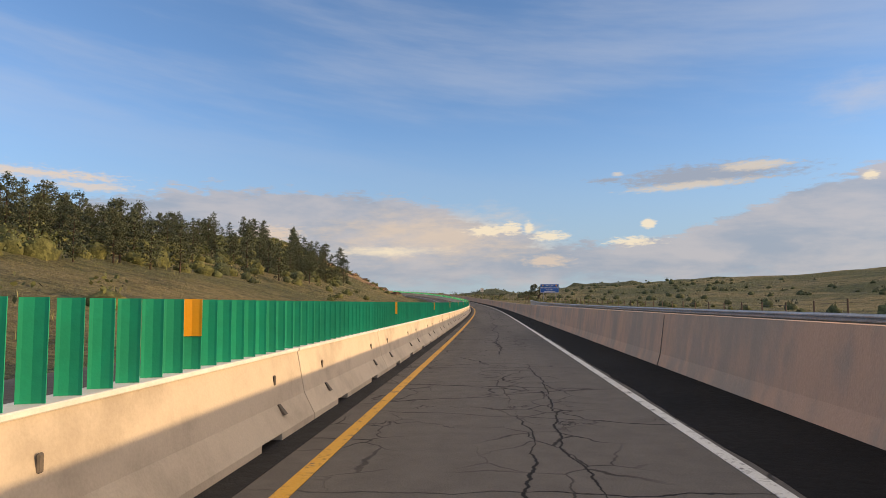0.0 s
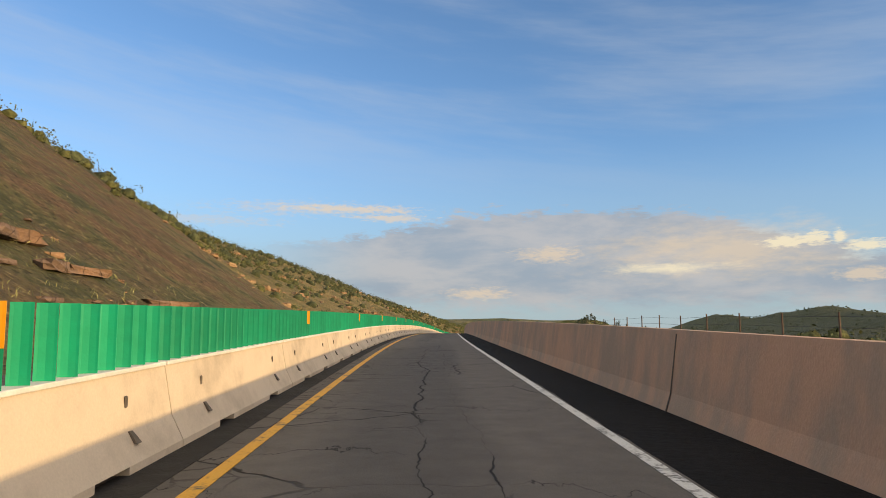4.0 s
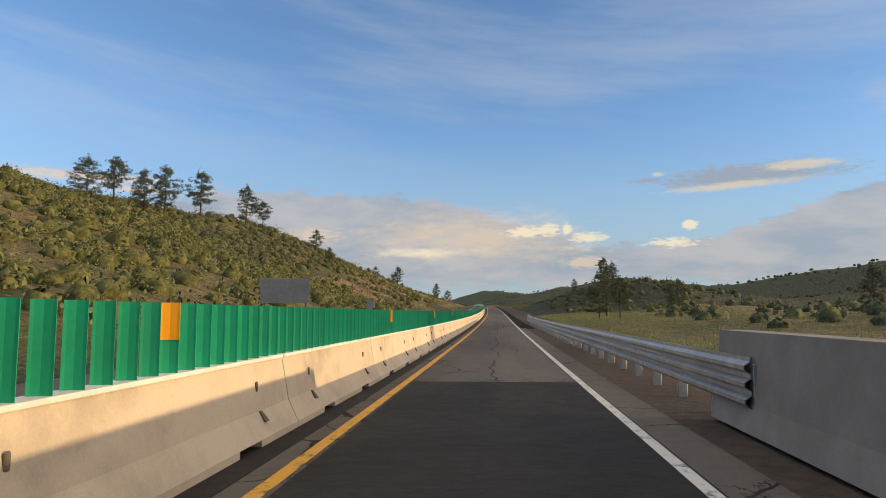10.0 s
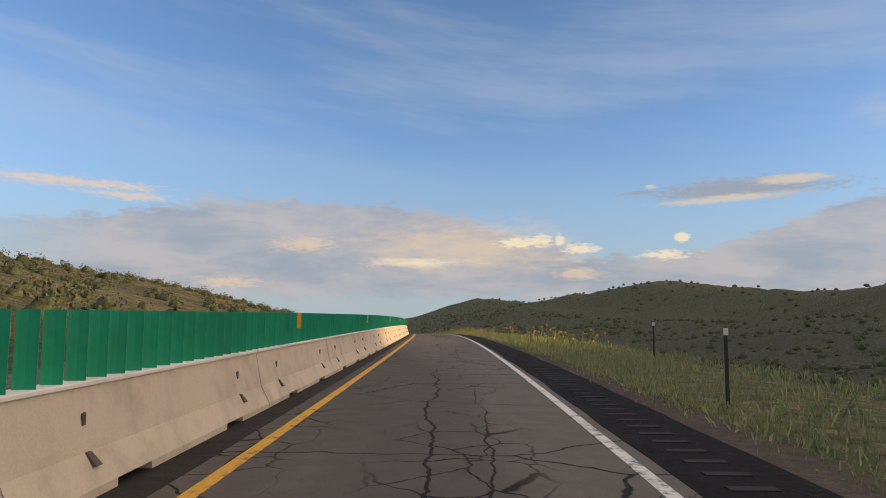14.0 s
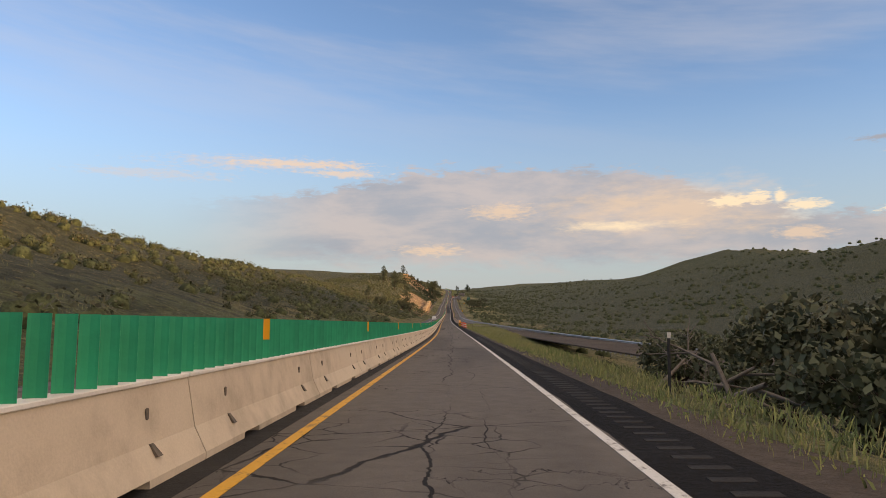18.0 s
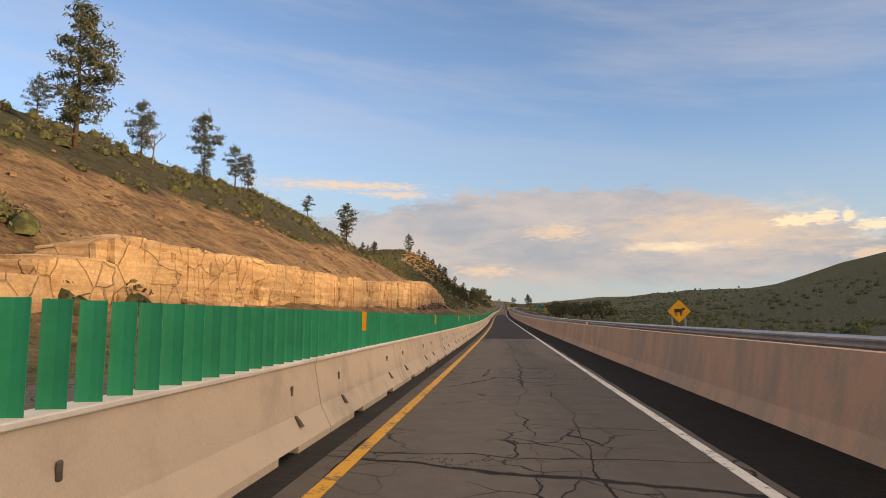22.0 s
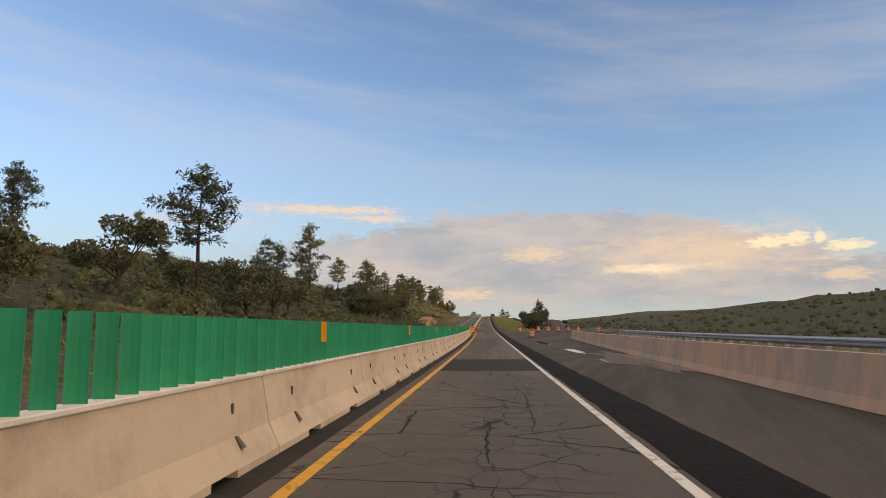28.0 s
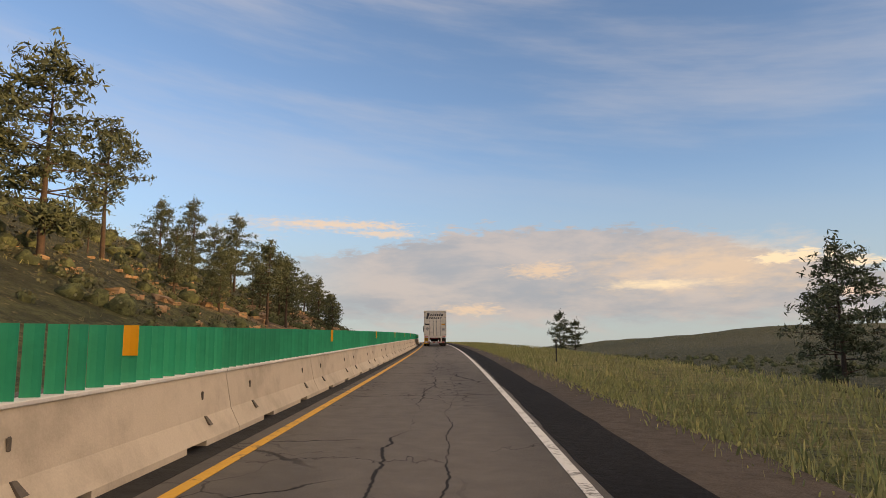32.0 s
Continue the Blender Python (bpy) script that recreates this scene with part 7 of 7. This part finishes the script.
def bedded_rock(name, pale, dark, joint):
    """Sandstone: thin level beds, upright joints, rust and soot, all as relief too."""
    m = bpy.data.materials.new(name)
    m.use_nodes = True
    t = m.node_tree
    t.nodes.clear()
    co = warped(t, t.nodes.new("ShaderNodeNewGeometry").outputs["Position"], 2.0, 0.10)
    k = 1.0 / SHRINK
    bed = noise_node(t, wire(t, "ShaderNodeMapping", Vector=co, Scale=(0.10 * k, 0.10 * k, 2.2 * k)).outputs[0], 1.0, 6, 0.65)
    big, fine = noise_node(t, co, 0.30 * k, 5, 0.6), noise_node(t, co, 5.0 * k, 4, 0.65)
    v = t.nodes.new("ShaderNodeTexVoronoi")
    v.feature = "DISTANCE_TO_EDGE"
    t.links.new(wire(t, "ShaderNodeMapping", Vector=co, Scale=(0.75 * k, 0.75 * k, 0.62 * k)).outputs[0], v.inputs["Vector"])
    v.inputs["Scale"].default_value = 1.0
    crack = ramp(t, v.outputs["Distance"], 0.022, 0.004)
    col = mixed(t, ramp(t, bed, 0.38, 0.62), pale, dark)
    col = mixed(t, math_node(t, "MULTIPLY", ramp(t, big, 0.50, 0.66), 0.6), col, (0.34, 0.20, 0.11))
    col = mixed(t, math_node(t, "MULTIPLY", crack, 0.22), col, joint)
    f = math_node(t, "MULTIPLY", math_node(t, "MULTIPLY_ADD", math_node(t, "SUBTRACT", fine, 0.5), 0.8, 1.0), math_node(t, "MULTIPLY_ADD", t.nodes.new("ShaderNodeObjectInfo").outputs["Random"], 0.30, 0.85))
    sc = t.nodes.new("ShaderNodeVectorMath")
    sc.operation = "SCALE"
    t.links.new(col, sc.inputs[0])
    t.links.new(f, sc.inputs["Scale"])
    b = wire(t, "ShaderNodeBsdfPrincipled", Roughness=0.95)
    t.links.new(sc.outputs[0], b.inputs["Base Color"])
    hgt = math_node(t, "SUBTRACT", math_node(t, "ADD", bed, math_node(t, "MULTIPLY", fine, 0.4)), crack)
    t.links.new(wire(t, "ShaderNodeBump", Strength=0.9, Distance=0.05, Height=hgt).outputs[0], b.inputs["Normal"])
    t.links.new(b.outputs[0], t.nodes.new("ShaderNodeOutputMaterial").inputs[0])
    return m


SANDSTONE = bedded_rock("tan_sandstone", (0.54, 0.40, 0.24), (0.38, 0.265, 0.155), (0.07, 0.05, 0.035))
OCHRE = bedded_rock("ochre_rock", (0.40, 0.275, 0.155), (0.25, 0.165, 0.095), (0.06, 0.04, 0.03))
PALEROCK = bedded_rock("pale_orange_rock", (0.62, 0.435, 0.255), (0.46, 0.295, 0.165), (0.12, 0.08, 0.05))
BROWNROCK = bedded_rock("brown_rock", (0.24, 0.165, 0.115), (0.115, 0.08, 0.06), (0.035, 0.026, 0.022))
SHALE = material("dark_red_shale", (0.17, 0.11, 0.085), (0.09, 0.065, 0.055), 1.5, 0.4, 0.95, 0, 0.9, 9, 0.3, (0.4, 0.4, 1.5), spread=0.6)
STONE = material("red_boulder", (0.24, 0.17, 0.11), (0.15, 0.105, 0.075), 1.8, 0.5, 0.95, 0, 0.8, 9, 0.3, spread=0.4)


def rock_mesh(name, seed, mat, rough=0.16, cuts=3):
    """A broken block of unit size, with uneven faces."""
    bm = bmesh.new()
    bmesh.ops.create_cube(bm, size=1.0)
    bmesh.ops.subdivide_edges(bm, edges=bm.edges[:], cuts=cuts, use_grid_fill=True)
    for v in bm.verts:
        edge = sorted(abs(c) for c in v.co)
        if edge[1] > 0.49:                          # worn edges and corners
            v.co *= 0.97 + 0.03 * noise.noise(v.co * 3 + Vector((seed, 0, 0)))
        p = v.co * 1.6 + Vector((seed * 7.3, seed * 3.1, 0))
        q = v.co * 5.0 + Vector((seed * 1.7, 0, seed))
        v.co += Vector((noise.noise(p), noise.noise(p + Vector((9, 0, 0))), noise.noise(p + Vector((0, 9, 0))))) * rough
        v.co += Vector((noise.noise(q), noise.noise(q + Vector((5, 0, 0))), 0)) * rough * 0.4
    me = bpy.data.meshes.new(name)
    bm.to_mesh(me)
    bm.free()
    me.materials.append(mat)
    return me


def rock_face(s0, s1, lat, top, low, label, seed, slabs=0.42):
    """A cut face: broken sandstone blocks over thin layers of shale; top and low give the heights of both by station."""
    r = random.Random(seed)
    root = thing("rock_face", label, "rock face")
    root.location = tuple(map(float, at(s0, lat)))
    big = [rock_mesh("rock_block", seed + i, SANDSTONE, 0.075, 5) for i in range(5)]
    thin = [rock_mesh("rock_slab", seed + 10 + i, SHALE, 0.10, 2) for i in range(3)]

    def lay(name, meshes, s, w, out, z, h, deep):
        o = new(name, r.choice(meshes))
        o.parent = root
        p = at(s + w / 2, lat + out, z) - np.array(root.location)
        o.matrix_basis = pose(*map(float, p), r.uniform(-2, 2), r.uniform(-3, 3), -math.degrees(float(heading(s))) + r.uniform(-5, 5)) @ Matrix.Diagonal((deep, w * 1.32, h * 1.10, 1))
    s = s0
    while s < s1:                                   # tall blocks between upright cracks
        w = r.choice((0.8, 1.3, 2.0, 3.0)) * r.uniform(0.8, 1.25)
        a, b = float(np.interp(s, *zip(*low))), float(np.interp(s, *zip(*top)))
        if b - a > 0.5:
            lay("rock_block", big, s, w, -0.9 + r.uniform(-0.2, 0.15), (a + b) / 2 + r.uniform(-0.08, 0.08), (b - a) * r.uniform(0.98, 1.02), 2.6)
        s += w
    for row in range(4):                            # ledges and smaller blocks that stand proud of them
        s = s0 + r.uniform(0, 3)
        while s < s1:
            w = r.uniform(0.7, 2.6)
            a, b = float(np.interp(s, *zip(*low))), float(np.interp(s, *zip(*top)))
            if b - a > 0.8 and r.random() < 0.62:
                lay("rock_block", big, s, w, -0.72 - 0.06 * row + r.uniform(-0.2, 0.2), a + (b - a) * (row + r.uniform(0.2, 0.8)) / 4, (b - a) * r.uniform(0.14, 0.32), 2.4)
            s += w * r.uniform(1.0, 1.6)
    for row in range(10):
        s = s0 + r.uniform(0, 2)
        while s < s1:
            w = r.uniform(1.0, 4.0)
            if float(np.interp(s, *zip(*low))) > row * slabs + 0.1:
                lay("rock_slab", thin, s, w, -0.05 + r.uniform(-0.5, 0.4) - row * 0.05, row * slabs + slabs / 2, slabs, 2.2)
            s += w


CLIFF_TOP = [(2485, 1.8), (2496, 4.6), (2550, 5.2), (2600, 7.2), (2616, 8.0), (2640, 6.8), (2662, 4.6), (2680, 1.2)]
CLIFF_LOW = [(2485, 0.6), (2555, 1.0), (2600, 2.4), (2620, 3.4), (2645, 3.6), (2665, 2.8), (2682, 1.0)]
rock_face(2488, 2680, -15.2, CLIFF_TOP, CLIFF_LOW, "tan sandstone road cut over dark layers of shale", 5)
rock_face(3345, 3372, -13.0, [(3340, 1.0), (3355, 2.8), (3375, 1.2)], [(3340, 0.4), (3375, 0.4)], "low tan rock outcrop on the bank", 9)

# loose stones and ledges on the slopes
stone_meshes = [rock_mesh("boulder", 30 + i, STONE, 0.26, 2) for i in range(4)] + [rock_mesh("boulder", 40, SANDSTONE, 0.22, 2)]
_r = random.Random(3)


def boulders(count, s0, s1, l0, l1, z0, z1, flat=0.6):
    for _ in range(count):
        s, lat, k = _r.uniform(s0, s1), _r.uniform(l0, l1), z0 + (z1 - z0) * _r.random() ** 2.2
        x, y, z = ground_place(s, lat)
        o = new("boulder", _r.choice(stone_meshes))
        o.matrix_basis = pose(float(x), float(y), float(z) + 0.1 * k, _r.uniform(-15, 15), _r.uniform(-15, 15), _r.uniform(0, 360)) @ Matrix.Diagonal((k * _r.uniform(0.9, 1.7), k, k * flat, 1))
        tagged(o, "rough tan and red boulder lying on the slope", "boulder", "boulders on the slopes")


boulders(60, 540, 790, -34, -14.5, 0.2, 0.9, 0.75)
boulders(36, 300, 480, -40, -14.5, 0.25, 0.9, 0.75)
boulders(34, 2690, 2720, -30, -14, 0.3, 1.2)
boulders(40, 2895, 3005, -55, -22, 0.6, 3.4, 0.45)
boulders(22, 3690, 3800, -24, -13, 0.4, 1.8)
boulders(16, 2370, 2470, -22, -13, 0.4, 1.5)
boulders(14, 1190, 1320, -30, -13.5, 0.3, 1.4)
boulders(18, 1046, 1090, 9, 18, 0.3, 1.1)


def rubble(name, label, count, s0, s1, l0, l1, z0, z1, mat, seed, stretch=1.5, flat=0.6, beds=0.0):
    """Many broken stones as one mesh; with beds they gather on level ledges that far apart."""
    r = np.random.default_rng(seed)
    kinds = [rock_mesh("stone_pattern", seed + i, mat, 0.22, 1) for i in range(4)]
    shapes = []
    for me in kinds:
        co, fa = np.empty(len(me.vertices) * 3), np.empty(len(me.loops), np.int64)
        me.vertices.foreach_get("co", co)
        me.loops.foreach_get("vertex_index", fa)
        shapes.append((co.reshape(-1, 3), fa.reshape(-1, 4)))
        bpy.data.meshes.remove(me)
    s = r.uniform(s0, s1, count)
    lat = r.uniform(min(l0, l1), max(l0, l1), count)
    if beds:
        grid = np.linspace(min(l0, l1), max(l0, l1), 60)
        high = ground_height(s[:, None], grid[None, :])
        want = np.round(ground_height(s, lat) / beds) * beds + 0.25 * value_noise(s / 14, s * 0, seed)
        lat = grid[np.abs(high - want[:, None]).argmin(1)]
    keep = value_noise(s / 22, lat / 9, seed + 5) + r.uniform(-0.5, 0.5, count) > -0.15
    s, lat = s[keep], lat[keep]
    base = ground_place(s, lat)
    size = z0 + (z1 - z0) * r.uniform(0, 1, len(s)) ** 2.4
    turn = -heading(s) + (r.normal(size=len(s)) * 0.25 if beds else r.uniform(0, math.tau, len(s)))
    pieces = []
    for p, k, a in zip(base, size, turn):
        co, fa = shapes[r.integers(0, 4)]
        q = co * np.array([k, k * stretch * r.uniform(0.8, 1.6), k * flat * r.uniform(0.7, 1.3)])
        c, d = math.cos(a), math.sin(a)
        pieces.append((np.stack([q[:, 0] * c - q[:, 1] * d, q[:, 0] * d + q[:, 1] * c, q[:, 2] + 0.10 * k], 1) + p, fa))
    return tagged(new(name, mesh_of(name, *gather(pieces), mat)), label, "rocks", "", "stuff")


rubble("rock_ledges", "dark brown beds of broken rock across the cut slope", 1500, 225, 485, -13.5, -44, 0.35, 1.7, BROWNROCK, 61, 2.4, 0.42, 1.7)
rubble("loose_rock", "ochre rubble scattered on the cut slope", 900, 235, 485, -13, -40, 0.10, 0.55, OCHRE, 62)
rubble("rock_ledges", "ochre sandstone ledges and blocks on the slope", 420, 530, 790, -14, -48, 0.2, 1.5, OCHRE, 63, 1.8, 0.5, 3.6)
rubble("loose_rock", "brown and ochre rubble along the foot of the slope", 1700, 520, 790, -11, -22, 0.08, 0.5, OCHRE, 64)
rubble("loose_rock", "dark brown rubble along the foot of the slope", 900, 520, 790, -11, -22, 0.08, 0.6, BROWNROCK, 65)
rubble("loose_rock", "ochre rubble on the dry slope", 1500, 1190, 1345, -12, -46, 0.08, 0.5, OCHRE, 66)
rubble("rock_ledges", "tan sandstone ledges across the bare hillside", 700, 2860, 3012, -20, -60, 0.5, 2.4, PALEROCK, 67, 2.6, 0.36, 4.2)
rubble("loose_rock", "tan rubble on the bare hillside", 900, 2860, 3012, -16, -60, 0.12, 0.6, PALEROCK, 68)
rubble("loose_rock", "brown rubble on the bank above the road cut", 1300, 2470, 2700, -15, -40, 0.10, 0.6, BROWNROCK, 69)
rubble("loose_rock", "tan rubble at the foot of the wooded bank", 700, 3680, 3800, -12, -30, 0.12, 0.9, OCHRE, 70)
rubble("loose_rock", "reddish rubble on the bank", 500, 2350, 2480, -12, -26, 0.10, 0.7, OCHRE, 71)

# ---- wear on the road ----


def patch(s, lat, long, wide, mat, label, category, seed, z=0.004, ragged=0.25):
    r = random.Random(seed)
    bm = bmesh.new()
    n = 22
    ring = []
    for i in range(n):
        a = i * math.tau / n
        k = 1 + r.uniform(-ragged, ragged)
        c, d = math.cos(a), math.sin(a)
        q = max(abs(c), abs(d)) ** (0.75 if ragged < 0.1 else 0.2)
        ring.append(at(s + d * long / 2 * k / q, lat + c * wide / 2 * k / q, z))
    base = at(s, lat, 0)
    vs = [bm.verts.new(p - base) for p in ring]
    lo = [bm.verts.new(p - base - np.array([0, 0, 0.006])) for p in ring]
    bm.faces.new(vs)
    for i in range(n):
        bm.faces.new((vs[i], lo[i], lo[(i + 1) % n], vs[(i + 1) % n]))
    bmesh.ops.recalc_face_normals(bm, faces=bm.faces[:])
    o = part(name_of(category), bm, mat)
    o.location = tuple(map(float, base))
    tagged(o, label, category, "", "structure" if category == "road patch" else "")


def name_of(category):
    return category.replace(" ", "_")


for i, (s, lat, lo, wi) in enumerate(((347, 1.0, 1.6, 0.7), (354, 0.9, 1.6, 0.5), (998.5, 0.9, 1.4, 0.8), (1001.5, 0.35, 2.2, 0.7), (1003.5, 0.8, 1.6, 0.6), (1217, 1.45, 0.9, 0.35), (891.5, 1.2, 3.0, 0.8), (901, 1.15, 2.4, 0.6),
                                     (2110, 0.65, 6.0, 0.5), (2115, 0.8, 4.0, 0.5), (2120, 0.9, 5.0, 0.4), (2836, 1.6, 1.5, 0.5), (2231, 0.5, 2.5, 0.4))):
    patch(s, lat, lo, wi, TAR, "ragged dark tar patch in the asphalt", "road patch", i)


def slab_patch(s0, s1, label):
    ribbon("road_patch", 0.12, 3.56, s0, s1, 0.005, TAR, label, "road patch", 2.0, thick=0.006)


for a, b in ((1010, 1108), (2511, 2690), (2690, 2720), (3198, 3206), (3309.5, 3315.2), (3546, 3553), (2845, 2850)):
    slab_patch(a, b, "smooth dark strip of newer asphalt across the lane")
for i, (s, lat, lo, wi) in enumerate(((3206, 8.2, 17, 2.6), (3217, 7.0, 7, 0.7), (3236, 6.6, 12, 0.6))):
    patch(s, lat, lo, wi, WATER, "shallow puddle of still water reflecting the sky", "puddle", 50 + i, -0.004, 0.32)
# rumble strip cut into the shoulder
for s in [1196 + i * 0.5 for i in range(80)] + [1534 + i * 0.5 for i in range(70)] + [1991 + i * 0.5 for i in range(140)]:
    bm = bmesh.new()
    box(bm, 0, 0.40, -0.07, 0.07, -0.002, 0.012, 0.003)
    o = part("rumble_bar", bm, TAR)
    o.matrix_basis = spot(s, 4.15, 0.0)
    tagged(o, "shallow dark rumble bar in the shoulder", "rumble strip", "rumble strips", "structure")

ribbon("tar_seam", -0.06, 0.06, 3280, 3317, 0.002, TAR, "dark tar seam across the grey crossover paving", "road marking", 2.0, flare([(3280, 7.6), (3298, 6.0), (3305, 5.3), (3317, 4.75)]), 0.008)
# expansion joints in the walls
for s in (15, 60, 150, 214, 228, 300, 352, 365, 455, 560, 612, 677, 786, 2290, 2362, 2381, 2470, 2596, 2609, 2712, 2780, 2832, 2838, 2857, 2950):
    lat = 5.4 + float((wall_shift_1 if s < 1000 else wall_shift_2)(s))
    bm = bmesh.new()
    prism(bm, [(-0.12, 0.0), (-0.038, 0.25), (0.082, 1.08), (0.09, 1.08), (-0.03, 0.25), (-0.10, 0.0)], -0.012, 0.012)
    o = part("wall_joint", bm, DARK)
    o.matrix_basis = spot(s, lat, 0.0)
    tagged(o, "dark open joint in the concrete wall", "wall joint", "", "structure")

# ---- the whole place at its working scale ----
for o in [o for o in scene.objects if o.parent is None and o.type not in ("CAMERA", "LIGHT")]:
    o.matrix_basis = Matrix.Scale(SHRINK, 4) @ o.matrix_basis
